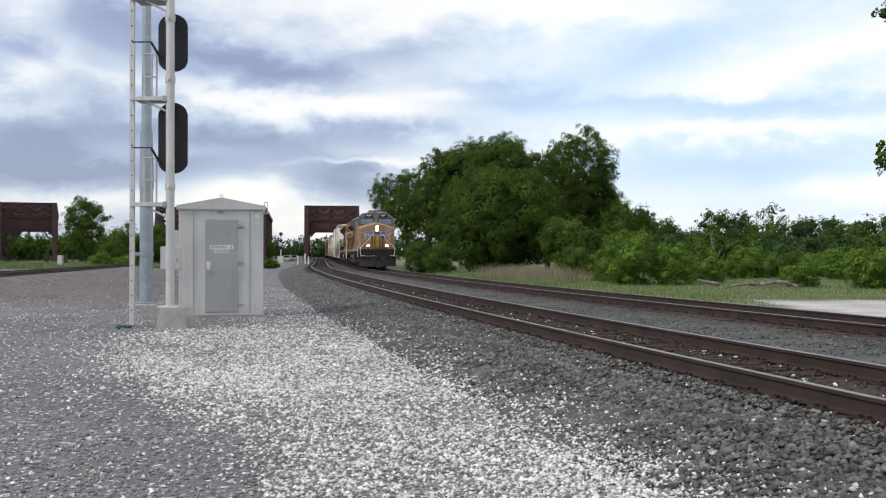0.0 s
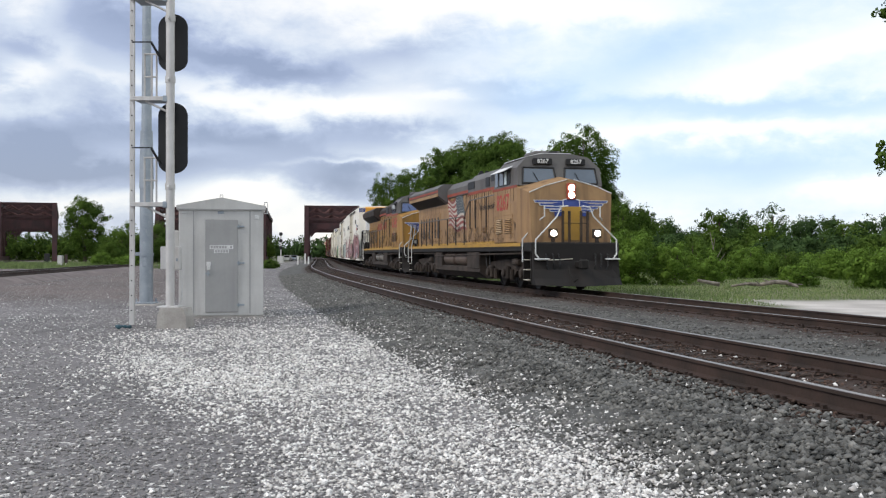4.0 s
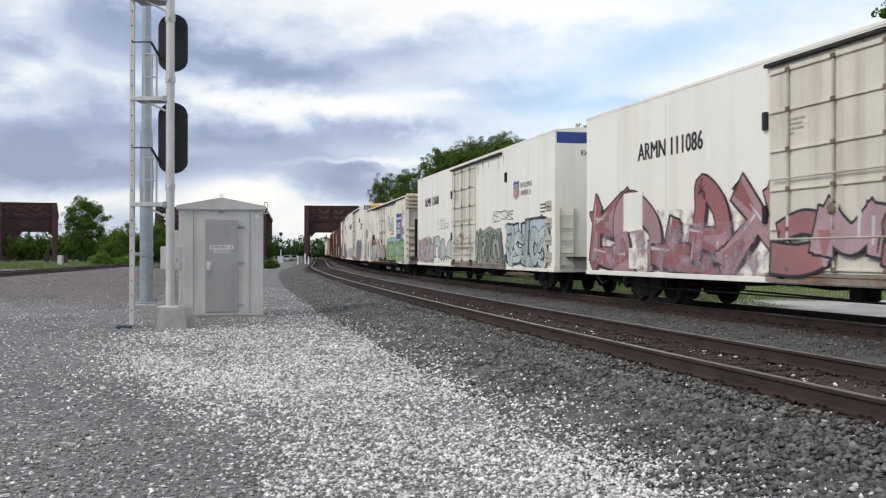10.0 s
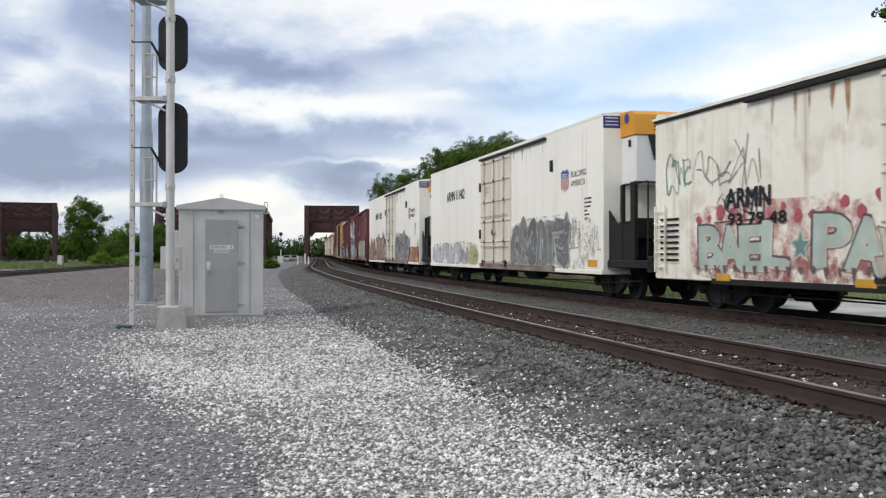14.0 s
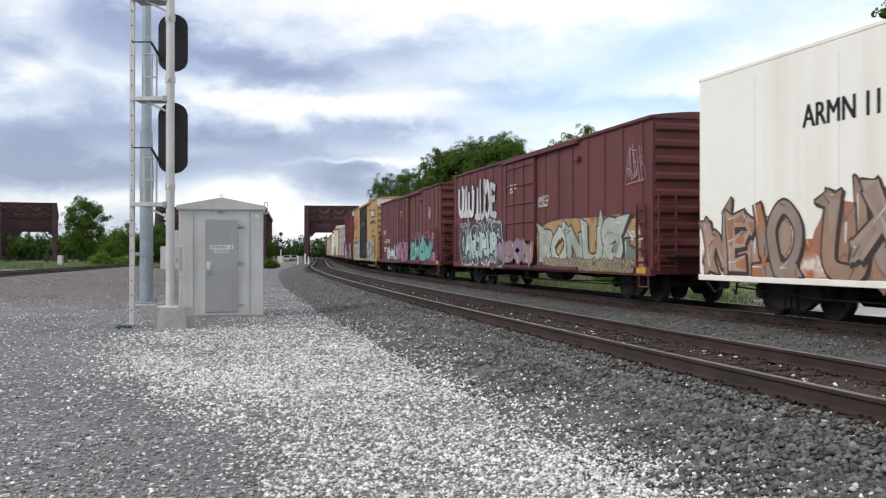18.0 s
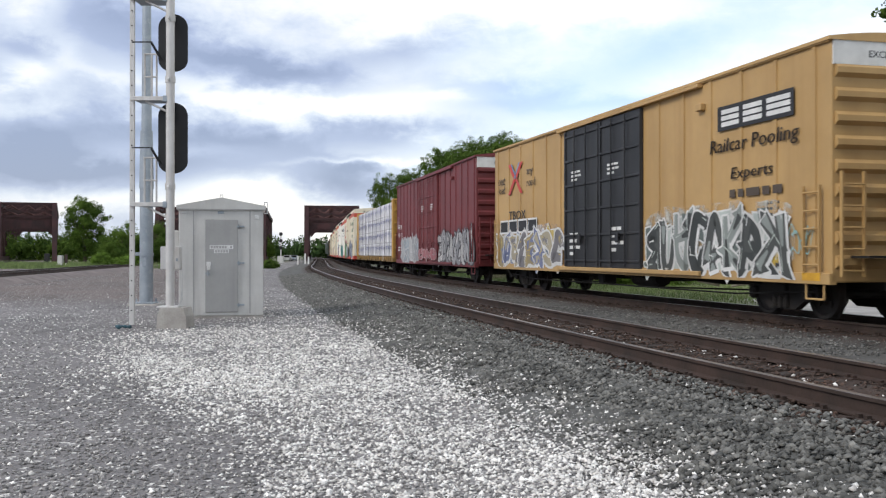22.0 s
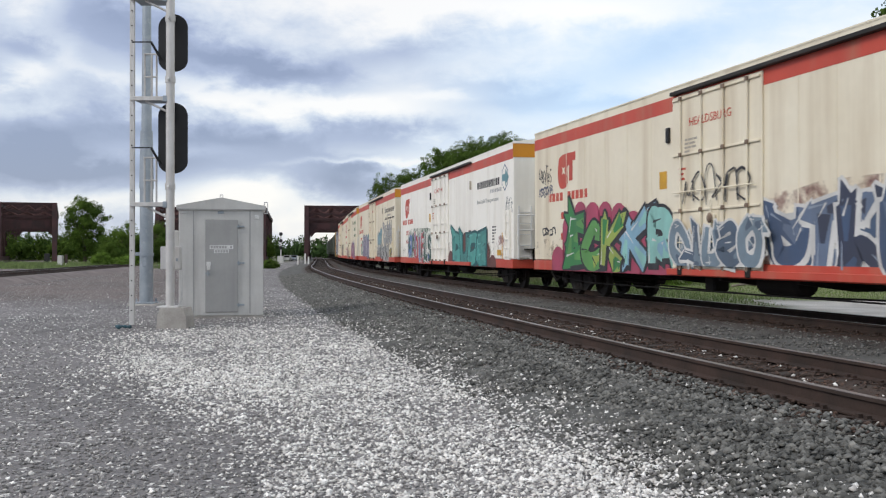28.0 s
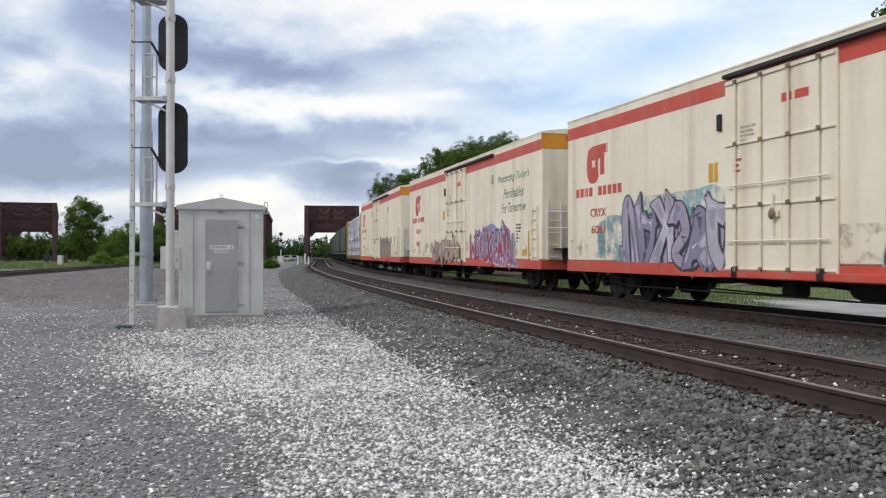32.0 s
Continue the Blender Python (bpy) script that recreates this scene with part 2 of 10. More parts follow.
# ---- the line: one curve for the far track, the near track runs beside it ----
BENDS_AT = [-60, -20, 0, 10, 20, 30, 40, 55, 70, 90, 110, 140, 180, 240, 320]
BENDS = [-0.00286, -0.00286, -0.00127, -0.00207, -0.00196, -0.00141, -0.00161, -0.00147, -0.00225, 0.00129, -0.00107, 0.00024, 0.00002, 0.00001, 0.0]
GAP_AT = [-10, 15, 40, 70, 100, 140]
GAPS = [6.40, 5.46, 4.81, 4.32, 3.93, 3.62]
LINE_S = np.arange(-420.0, 700.0, 0.5)


def lay_line():
    k = np.interp(LINE_S, BENDS_AT, BENDS)
    k[(LINE_S < -120) | (LINE_S > 320)] = 0
    a = np.cumsum(k) * 0.5
    i0 = int(np.argmin(abs(LINE_S)))
    a += 1.83727 - a[i0]
    x, y = np.cumsum(np.cos(a)) * 0.5, np.cumsum(np.sin(a)) * 0.5
    return x - x[i0] + 7.470, y - y[i0] + 19.097, a


LX, LY, LA = lay_line()
RAIL_FAR, RAIL_NEAR = 0.184, 0.296


def on_line(s, off=0.0):
    """Place and heading on the far track, off metres towards the camera's side."""
    x, y, a = np.interp(s, LINE_S, LX), np.interp(s, LINE_S, LY), np.interp(s, LINE_S, LA)
    return x - np.sin(a) * off, y + np.cos(a) * off, a


def gap_at(s):
    return np.interp(s, GAP_AT, GAPS)


def run(t):
    """How far the train has come along the line by t."""
    return 12.088 * (t - 15) + 0.011 * (t - 15) ** 2


# ---- materials of the setting ----
M_RAIL = pbr("rail_steel_rust", (0.060, 0.037, 0.029), (0.034, 0.024, 0.019), 2.0, 0.8, 0.1, 0.25)
M_SHINE = pbr("rail_head_steel", (0.25, 0.215, 0.2), (0.15, 0.125, 0.11), 1.5, 0.35, 0.75)
M_TIE = pbr("tie_wood", (0.05, 0.036, 0.029), (0.026, 0.02, 0.017), 2.5, 0.9, 0, 0.6, fine=18, island=0.3)
M_BED_BROWN = pbr("rusty_bed", (0.07, 0.048, 0.041), (0.038, 0.028, 0.025), 0.8, 0.92, 0, 0.8, fine=20)
M_STONE_B = pbr("fouled_stone", (0.105, 0.064, 0.048), (0.045, 0.034, 0.029), 6.0, 0.9, 0, 0.3, island=0.5)
M_STONE_D = pbr("ballast_stone", (0.19, 0.186, 0.172), (0.07, 0.07, 0.066), 6.0, 0.85, 0, 0.3, island=0.5)
M_STONE_W = pbr("limestone_chip", (0.84, 0.82, 0.79), (0.62, 0.59, 0.56), 7.0, 0.85, 0, 0.3, island=0.34)
M_STONE_G = pbr("grey_chip", (0.33, 0.318, 0.312), (0.20, 0.193, 0.19), 7.0, 0.85, 0, 0.3, island=0.45)
M_ALU = pbr("aluminium_sheet", (0.61, 0.60, 0.58), (0.53, 0.522, 0.505), 1.4, 0.45, 0.35, 0.05, streak=((0.34, 0.33, 0.32), 0.35, (5, 5, 0.5)), grain=0.05)
M_ALU_DOOR = pbr("door_sheet", (0.40, 0.397, 0.39), (0.345, 0.342, 0.336), 1.2, 0.45, 0.35, 0.04, streak=((0.25, 0.25, 0.25), 0.3, (6, 6, 0.5)), grain=0.05)
M_MAST = pbr("silver_paint", (0.62, 0.61, 0.60), (0.5, 0.49, 0.48), 2.0, 0.5, 0.25, 0.08, streak=((0.33, 0.27, 0.22), 0.35, (9, 9, 0.7)), grain=0.07)
M_GALV = pbr("galvanised", (0.36, 0.40, 0.44), (0.29, 0.33, 0.37), 2.5, 0.5, 0.5, 0.06, spots=((0.44, 0.47, 0.5), 0.5, 6), grain=0.07)
M_CONC = pbr("concrete", (0.42, 0.40, 0.37), (0.32, 0.30, 0.28), 3.0, 0.9, 0, 0.4)
M_BLACK = pbr("black_paint", (0.018, 0.018, 0.02), (0.012, 0.012, 0.013), 3.0, 0.55, 0, 0.05)
M_BRIDGE = pbr("bridge_oxide_paint", (0.060, 0.024, 0.026), (0.034, 0.017, 0.019), 0.7, 0.8, 0, 0.2, streak=((0.02, 0.014, 0.014), 0.6, (1.2, 1.2, 0.25)))
M_WHITE = pbr("white_paint", (0.75, 0.75, 0.74), (0.64, 0.64, 0.63), 3.0, 0.6)


def leaf_surface(name, a, b):
    """Leaves let some light through."""
    m = pbr(name, a, b, 0.35, 0.8, 0, 0, fine=2.2, island=0.24, spec=0.08)
    n, l = m.node_tree.nodes, m.node_tree.links
    p, out = n["Principled BSDF"], n["Material Output"]
    tl, mx = n.new("ShaderNodeBsdfTranslucent"), n.new("ShaderNodeMixShader")
    l.new(p.inputs["Base Color"].links[0].from_socket, tl.inputs["Color"])
    mx.inputs["Fac"].default_value = 0.3
    l.new(p.outputs["BSDF"], mx.inputs[1])
    l.new(tl.outputs["BSDF"], mx.inputs[2])
    l.new(mx.outputs["Shader"], out.inputs["Surface"])
    return m


M_LEAF_A = leaf_surface("leaf_deep", (0.115, 0.185, 0.034), (0.048, 0.088, 0.019))
M_LEAF_B = leaf_surface("leaf_fresh", (0.165, 0.27, 0.045), (0.095, 0.165, 0.03))
M_LEAF_C = leaf_surface("leaf_far", (0.082, 0.138, 0.046), (0.046, 0.085, 0.031))
M_BARK = pbr("bark", (0.11, 0.085, 0.065), (0.06, 0.048, 0.038), 3.0, 0.9, 0, 0.6)
M_DRY = pbr("dry_wood", (0.30, 0.265, 0.225), (0.10, 0.085, 0.07), 3.5, 0.9, 0, 0.7)
M_GRASS = pbr("grass_blade", (0.17, 0.23, 0.075), (0.11, 0.165, 0.05), 0.25, 0.7, 0, 0, fine=1.5, island=0.4)
M_STRAW = pbr("dry_grass_blade", (0.26, 0.22, 0.15), (0.17, 0.16, 0.09), 0.4, 0.8, 0, 0, fine=2, island=0.35)


def ground_material():
    """Gravel yard: grey fines, pale limestone chips where the white mask is, turf where the green mask is."""
    m = bpy.data.materials.new("ground_cover")
    m.use_nodes = True
    n, l = m.node_tree.nodes, m.node_tree.links
    p = n["Principled BSDF"]
    p.inputs["Roughness"].default_value = 0.92
    tc = n.new("ShaderNodeTexCoord")

    def noise_tex(scale, detail=4.0):
        t = n.new("ShaderNodeTexNoise")
        t.inputs["Scale"].default_value, t.inputs["Detail"].default_value = scale, detail
        l.new(tc.outputs["Object"], t.inputs["Vector"])
        return t.outputs["Fac"]

    def ranged(v, a, b, lo=0.0, hi=1.0):
        r = n.new("ShaderNodeMapRange")
        for k, x in zip(("From Min", "From Max", "To Min", "To Max"), (a, b, lo, hi)):
            r.inputs[k].default_value = x
        l.new(v, r.inputs["Value"])
        return r.outputs["Result"]

    def blend(f, a, b):
        x = n.new("ShaderNodeMix")
        x.data_type = "RGBA"
        l.new(f, x.inputs["Factor"])
        for key, c in (("A", a), ("B", b)):
            if isinstance(c, tuple):
                x.inputs[key].default_value = (*c, 1)
            else:
                l.new(c, x.inputs[key])
        return x.outputs["Result"]

    def mask(name):
        a = n.new("ShaderNodeAttribute")
        a.attribute_name = name
        return a.outputs["Fac"]

    chips = n.new("ShaderNodeTexVoronoi")
    chips.inputs["Scale"].default_value = 26.0
    l.new(tc.outputs["Object"], chips.inputs["Vector"])
    tone = n.new("ShaderNodeSeparateColor")
    l.new(chips.outputs["Color"], tone.inputs["Color"])
    grey = blend(ranged(noise_tex(0.5), 0.35, 0.65), (0.14, 0.132, 0.133), (0.205, 0.192, 0.192))
    pink = blend(ranged(noise_tex(0.25), 0.4, 0.6), (0.14, 0.110, 0.101), (0.092, 0.077, 0.073))
    pale = blend(tone.outputs["Red"], (0.26, 0.25, 0.245), (0.62, 0.60, 0.575))
    add = n.new("ShaderNodeMath")
    add.operation = "MULTIPLY_ADD"
    l.new(ranged(noise_tex(1.6, 6.0), 0.3, 0.7, -0.5, 0.5), add.inputs[0])
    add.inputs[1].default_value = 0.55
    l.new(mask("white_mask"), add.inputs[2])
    where = n.new("ShaderNodeMath")
    where.operation = "MULTIPLY"
    l.new(ranged(add.outputs[0], 0.3, 0.75), where.inputs[0])
    l.new(ranged(tone.outputs["Green"], 0.15, 0.5), where.inputs[1])
    col = blend(mask("pink_mask"), grey, pink)
    col = blend(where.outputs[0], col, pale)
    col = blend(ranged(tone.outputs["Blue"], 0.93, 0.95), col, (0.6, 0.58, 0.55))
    road = blend(ranged(noise_tex(0.6), 0.35, 0.65), (0.66, 0.62, 0.58), (0.46, 0.42, 0.39))
    col = blend(mask("road_mask"), col, road)
    turf = blend(ranged(noise_tex(0.35, 6.0), 0.35, 0.65), (0.13, 0.155, 0.062), (0.20, 0.20, 0.10))
    col = blend(mask("green_mask"), col, turf)
    l.new(col, p.inputs["Base Color"])
    bp = n.new("ShaderNodeBump")
    bp.inputs["Strength"].default_value, bp.inputs["Distance"].default_value = 0.8, 0.03
    l.new(chips.outputs["Distance"], bp.inputs["Height"])
    l.new(bp.outputs["Normal"], p.inputs["Normal"])
    return m


def smooth01(v, a, b):
    t = np.clip((v - a) / (b - a), 0, 1)
    return t * t * (3 - 2 * t)


NEAR_BITS = (LINE_S > -70) & (LINE_S < 320)
BIT_X, BIT_Y, BIT_S, BIT_A = LX[NEAR_BITS], LY[NEAR_BITS], LINE_S[NEAR_BITS], LA[NEAR_BITS]


def side_of_line(x, y):
    """Along and across the far track; across grows towards the camera's side."""
    x, y = np.atleast_1d(np.asarray(x, float)), np.atleast_1d(np.asarray(y, float))
    s, u = np.empty_like(x), np.empty_like(x)
    for i in range(0, len(x), 4000):
        d = (x[i:i + 4000, None] - BIT_X) ** 2 + (y[i:i + 4000, None] - BIT_Y) ** 2
        j = d.argmin(1)
        s[i:i + 4000] = BIT_S[j]
        u[i:i + 4000] = -(x[i:i + 4000] - BIT_X[j]) * np.sin(BIT_A[j]) + (y[i:i + 4000] - BIT_Y[j]) * np.cos(BIT_A[j])
    return s, u


def lie_of_land(x, y):
    """Height of the open ground and its distance beyond the near track."""
    s, u = side_of_line(x, y)
    past = u - gap_at(s)
    z = np.where(past > 0, -0.03 - 0.05 * smooth01(past, 6, 11), -0.13)
    bed = smooth01(u, -3.6, -2.6) * (1 - smooth01(past, 2.2, 3.3))
    return z - 0.35 * bed, s, u, past


def white_belt(x, y, past):
    """Belt of white chips along the ballast's foot, ragged on both sides."""
    sway = 0.17 * np.sin(1.9 * x + 0.7 * y) + 0.15 * np.sin(0.8 * y - 2.3 * x + 1) + 0.15 * np.sin(5.1 * x) * np.cos(4.3 * y)
    q = x + sway
    inner = np.interp(y, [5.6, 6.1, 6.9, 7.8, 9.3, 10.5, 12.1, 16.1, 21.9, 30], [1.84, 1.73, 1.49, 1.41, 1.13, 0.59, 0.04, -0.89, -2.24, -4.2])
    outer = np.interp(y, [5.6, 5.9, 6.9, 8.1, 9.7, 11.5, 13.4, 17.2, 19.5, 30], [-0.54, -0.78, -1.24, -1.68, -2.53, -3.6, -4.76, -5.6, -4.1, -5.5])
    soft = 0.25 + 0.04 * y
    return smooth01(q, outer - soft, outer + soft) * (1 - smooth01(q, inner - 0.6 * soft, inner + 0.6 * soft)) * (1 - 0.45 * smooth01(y, 17.5, 21))


def build_ground():
    xs = np.concatenate([-np.geomspace(2400, 42, 22), np.arange(-40, 40.1, 0.4), np.geomspace(42, 2400, 22)])
    ys = np.concatenate([-np.geomspace(2400, 12, 16), np.arange(-10, 60.1, 0.4), np.geomspace(61.5, 2600, 60)])
    gx, gy = np.meshgrid(xs, ys)
    x, y = gx.ravel(), gy.ravel()
    z, s, u, past = lie_of_land(x, y)
    far = np.maximum(abs(x) - 60, 0) + np.maximum(y - 130, 0)
    z = z - 0.5 * smooth01(far, 0, 200)
    nx, ny = len(xs), len(ys)
    i = (np.arange(ny - 1)[:, None] * nx + np.arange(nx - 1)).ravel()
    ob = raw("ground", np.c_[x, y, z], np.c_[i, i + 1, i + nx + 1, i + nx], ground_material())
    white = 0.36 * white_belt(x, y, past) + 0.06 * (past > 2.5)
    pink = smooth01(past, 5, 8) * smooth01(y, 24, 34)
    green = smooth01(-u, 3.0, 4.2)
    gone = smooth01(y, 95, 130) * smooth01(past, 4, 10)
    green = np.maximum(green, gone)
    road = smooth01(-u, 3.0, 3.6) * (1 - smooth01(-u, 9.5, 11.5)) * smooth01(x - 0.25 * np.sin(2.3 * y), 8.8, 10.6) * (1 - smooth01(y + 0.5 * np.sin(1.7 * x), 30, 33))
    green = green * (1 - road)
    for name, v in (("white_mask", white), ("pink_mask", pink), ("green_mask", green), ("road_mask", road)):
        at = ob.data.attributes.new(name, "FLOAT", "POINT")
        at.data.foreach_set("value", v.astype(np.float32))
    return tagged(ob, "gravel yard of grey fines and white limestone chips, turf beyond the tracks", "ground", kind="structure")


build_ground()


# ---- ballast bed and tracks ----
def bed_material():
    """Dark ballast, fouled brown with rust and oil between and beside the rails; the dark brown also stands in for
    shade under the train.
    """
    m = pbr("ballast_bed", (0.12, 0.118, 0.11), (0.07, 0.069, 0.065), 1.1, 0.92, 0, 1.0, fine=34)
    n, l = m.node_tree.nodes, m.node_tree.links
    p = n["Principled BSDF"]
    old = p.inputs["Base Color"].links[0].from_socket
    a = n.new("ShaderNodeAttribute")
    a.attribute_name = "dirt_shade_mask"
    t = n.new("ShaderNodeTexNoise")
    t.inputs["Scale"].default_value = 2.2
    mix = n.new("ShaderNodeMix")
    mix.data_type = "RGBA"
    rust = n.new("ShaderNodeMix")
    rust.data_type = "RGBA"
    rust.inputs["A"].default_value, rust.inputs["B"].default_value = (0.040, 0.028, 0.023, 1), (0.075, 0.047, 0.035, 1)
    l.new(t.outputs["Fac"], rust.inputs["Factor"])
    l.new(a.outputs["Fac"], mix.inputs["Factor"])
    l.new(old, mix.inputs["A"])
    l.new(rust.outputs["Result"], mix.inputs["B"])
    l.new(mix.outputs["Result"], p.inputs["Base Color"])
    return m


def build_ballast():
    ss = np.concatenate([np.arange(-60, 80, 0.5), np.arange(80, 430, 4)])
    us = np.concatenate([[-3.9, -3.0, -2.4, -1.7, -1.3, -0.75, 0, 0.75, 1.3, 1.7, 2.0], [0.5], [-2.1, -1.7, -1.3, -0.75, 0, 0.75, 1.3, 1.7, 2.1, 2.6, 3.1, 3.8]])
    far_z = np.interp(us[:11], [-3.9, -2.4, -1.7, 1.7, 2.0], [-0.5, -0.14, 0.0, 0.0, -0.05])
    near_z = np.interp(us[12:], [-2.1, -1.7, 1.8, 2.6, 3.1, 3.8], [-0.02, 0.1, 0.1, 0.02, -0.045, -0.13])
    v = []
    rng = np.random.default_rng(5)
    for s in ss:
        g = gap_at(s)
        cols = np.concatenate([us[:11], [g / 2], g + us[12:]])
        zs = np.concatenate([far_z, [-0.06], near_z]) + rng.normal(0, 0.012, len(us))
        x, y, a = on_line(s, cols)
        v.append(np.c_[x, y, zs])
    n = len(us)
    i = (np.arange(len(ss) - 1)[:, None] * n + np.arange(n - 1)).ravel()
    ob = raw("ballast_bed", np.concatenate(v), np.c_[i, i + n, i + n + 1, i + 1], bed_material())
    # fouled strips along both tracks; the far one also paints in the train's shade
    dirt_shade = np.concatenate([np.interp(us[:11], [-2.4, -1.5, 1.5, 2.0], [0.2, 1, 1, 0.2]), [0.0], np.interp(us[12:], [-2.1, -1.5, 1.2, 1.6], [0.1, 1, 1, 0.0])])
    at = ob.data.attributes.new("dirt_shade_mask", "FLOAT", "POINT")
    at.data.foreach_set("value", np.tile(dirt_shade, len(ss)).astype(np.float32))
    fix_normals(ob.data)
    return tagged(ob, "dark crushed stone ballast bed under two tracks", "ballast", kind="structure")


build_ballast()
RAIL_SECTION = [(-0.075, -0.17), (0.075, -0.17), (0.075, -0.155), (0.012, -0.135), (0.012, -0.045), (0.036, -0.035), (0.036, -0.004),
                (0.030, 0.0), (-0.030, 0.0), (-0.036, -0.004), (-0.036, -0.035), (-0.012, -0.045), (-0.012, -0.135), (-0.075, -0.155)]


def rail_along(points, heads, z, parent):
    """A rolled rail swept along places with headings; the worn running surface is bright."""
    n = len(RAIL_SECTION)
    sh = Shape()
    for (x, y), a in zip(points, heads):
        for o, h in RAIL_SECTION:
            sh.v.append((x - math.sin(a) * o, y + math.cos(a) * o, z + h))
    for k in range(len(points) - 1):
        for i in range(n):
            j = (i + 1) % n
            sh.f.append((k * n + i, k * n + n + i, k * n + n + j, k * n + j))
            sh.m.append(1 if i in (6, 7, 8) else 0)
    return part("rail", sh, [M_RAIL, M_SHINE], parent, "rusty steel rail with a bright worn head")


def tie_mesh():
    sh = Shape()
    sh.cbox(-0.11, 0.11, -1.3, 1.3, -0.18, 0, 0.012)
    for y in (-0.7525, 0.7525):
        sh.slot = 1
        sh.box(-0.1, 0.1, y - 0.17, y + 0.17, 0.001, 0.014)
        for dx in (-0.05, 0.05):
            for dy in (-0.1, 0.1):
                sh.box(dx - 0.018, dx + 0.018, y + dy - 0.02, y + dy + 0.02, 0.014, 0.045)
        sh.slot = 0
    return sh


def build_track(name, label, off, z, s0, s1):
    tr = thing(name, label, "railway track", kind="structure")
    ss = np.concatenate([np.arange(s0, min(s1, 120), 2.0), np.arange(120, max(s1, 121), 10.0)])
    for side in (-0.7525, 0.7525):
        x, y, a = on_line(ss, off(ss) + side)
        rail_along(list(zip(x, y)), a, z, tr)
    ties = np.arange(s0 + 0.3, 75, 0.53)
    src = tie_mesh().mesh("tie", [M_TIE, M_RAIL])
    fix_normals(src)
    rng = np.random.default_rng(int(abs(z) * 100))
    for s in ties:
        x, y, a = on_line(s, float(off(s)) + rng.normal(0, 0.025))
        ob = new("tie", src)
        ob.parent = tr
        ob.matrix_basis = Matrix.LocRotScale((x, y, z - 0.172 - rng.uniform(0, 0.012)), Euler((0, 0, a + rng.normal(0, 0.02))), None)
    far = Shape()
    for s in np.arange(75.3, min(s1, 200), 0.53):
        x, y, a = on_line(s, float(off(s)))
        c, d = math.cos(a), math.sin(a)
        for p in ((-0.11, -1.3, -0.3), (0.11, -1.3, -0.3), (0.11, 1.3, -0.3), (-0.11, 1.3, -0.3), (-0.11, -1.3, -0.172), (0.11, -1.3, -0.172), (0.11, 1.3, -0.172), (-0.11, 1.3, -0.172)):
            far.v.append((x + p[0] * c - p[1] * d, y + p[0] * d + p[1] * c, z + p[2]))
        o = len(far.v) - 8
        far.f += [(o + 4, o + 5, o + 6, o + 7), (o, o + 1, o + 5, o + 4), (o + 1, o + 2, o + 6, o + 5), (o + 2, o + 3, o + 7, o + 6), (o + 3, o, o + 4, o + 7)]
        far.m += [0] * 5
    tagged(part("tie_row", far, M_TIE, tr), kind="stuff")
    return tr


build_track("near_track", "empty curved railway track with rusty rails on wooden ties", gap_at, RAIL_NEAR, -30, 330)
build_track("far_track", "curved railway track that carries the freight train", lambda s: 0.0 * np.asarray(s), RAIL_FAR, -30, 620)


M_YARD_BED = pbr("yard_track_gravel", (0.21, 0.175, 0.165), (0.12, 0.10, 0.095), 1.2, 0.92, 0, 0.9, fine=20)


def build_side_track(name, label, a, b, z):
    """A straight track between two places, on a low bed of its own."""
    tr = thing(name, label, "railway track", kind="structure")
    a, b = Vector(a), Vector(b)
    d = (b - a).normalized()
    nrm = Vector((-d.y, d.x))
    head = math.atan2(d.y, d.x)
    length = (b - a).length
    for side in (-0.7525, 0.7525):
        pts = [tuple(a + d * s + nrm * side) for s in np.arange(0, length, 8.0)]
        rail_along(pts, [head] * len(pts), z, tr)
    bed = Shape()
    prof = [(-3.2, -0.6), (-2.0, -0.19), (2.0, -0.19), (3.2, -0.6)]
    for q in (a, b):
        for o, h in prof:
            bed.v.append((*(q + nrm * o), z + h))
    bed.f += [(i, i + 1, i + 5, i + 4) for i in range(3)]
    bed.m += [0] * 3
    part("track_bed", bed, M_YARD_BED, tr)
    ties = Shape()
    for s in np.arange(1, length, 0.55):
        c = a + d * s
        o = len(ties.v)
        for h in (-0.3, -0.172):
            for p, q in ((-0.11, -1.3), (0.11, -1.3), (0.11, 1.3), (-0.11, 1.3)):
                ties.v.append((*(c + d * p + nrm * q), z + h))
        ties.f += [(o + 4, o + 5, o + 6, o + 7), (o, o + 1, o + 5, o + 4), (o + 1, o + 2, o + 6, o + 5), (o + 2, o + 3, o + 7, o + 6), (o + 3, o, o + 4, o + 7)]
        ties.m += [0] * 5
    tagged(part("tie_row", ties, M_TIE, tr), kind="stuff")
    return tr


build_side_track("yard_track", "rusty track across the gravel yard towards a truss bridge", (-16.0, 0.0), (-44.5, 178.0), 0.38)
build_side_track("far_yard_track", "distant track that runs into a truss bridge", (-43.0, 60.0), (-75.5, 178.0), 0.3)


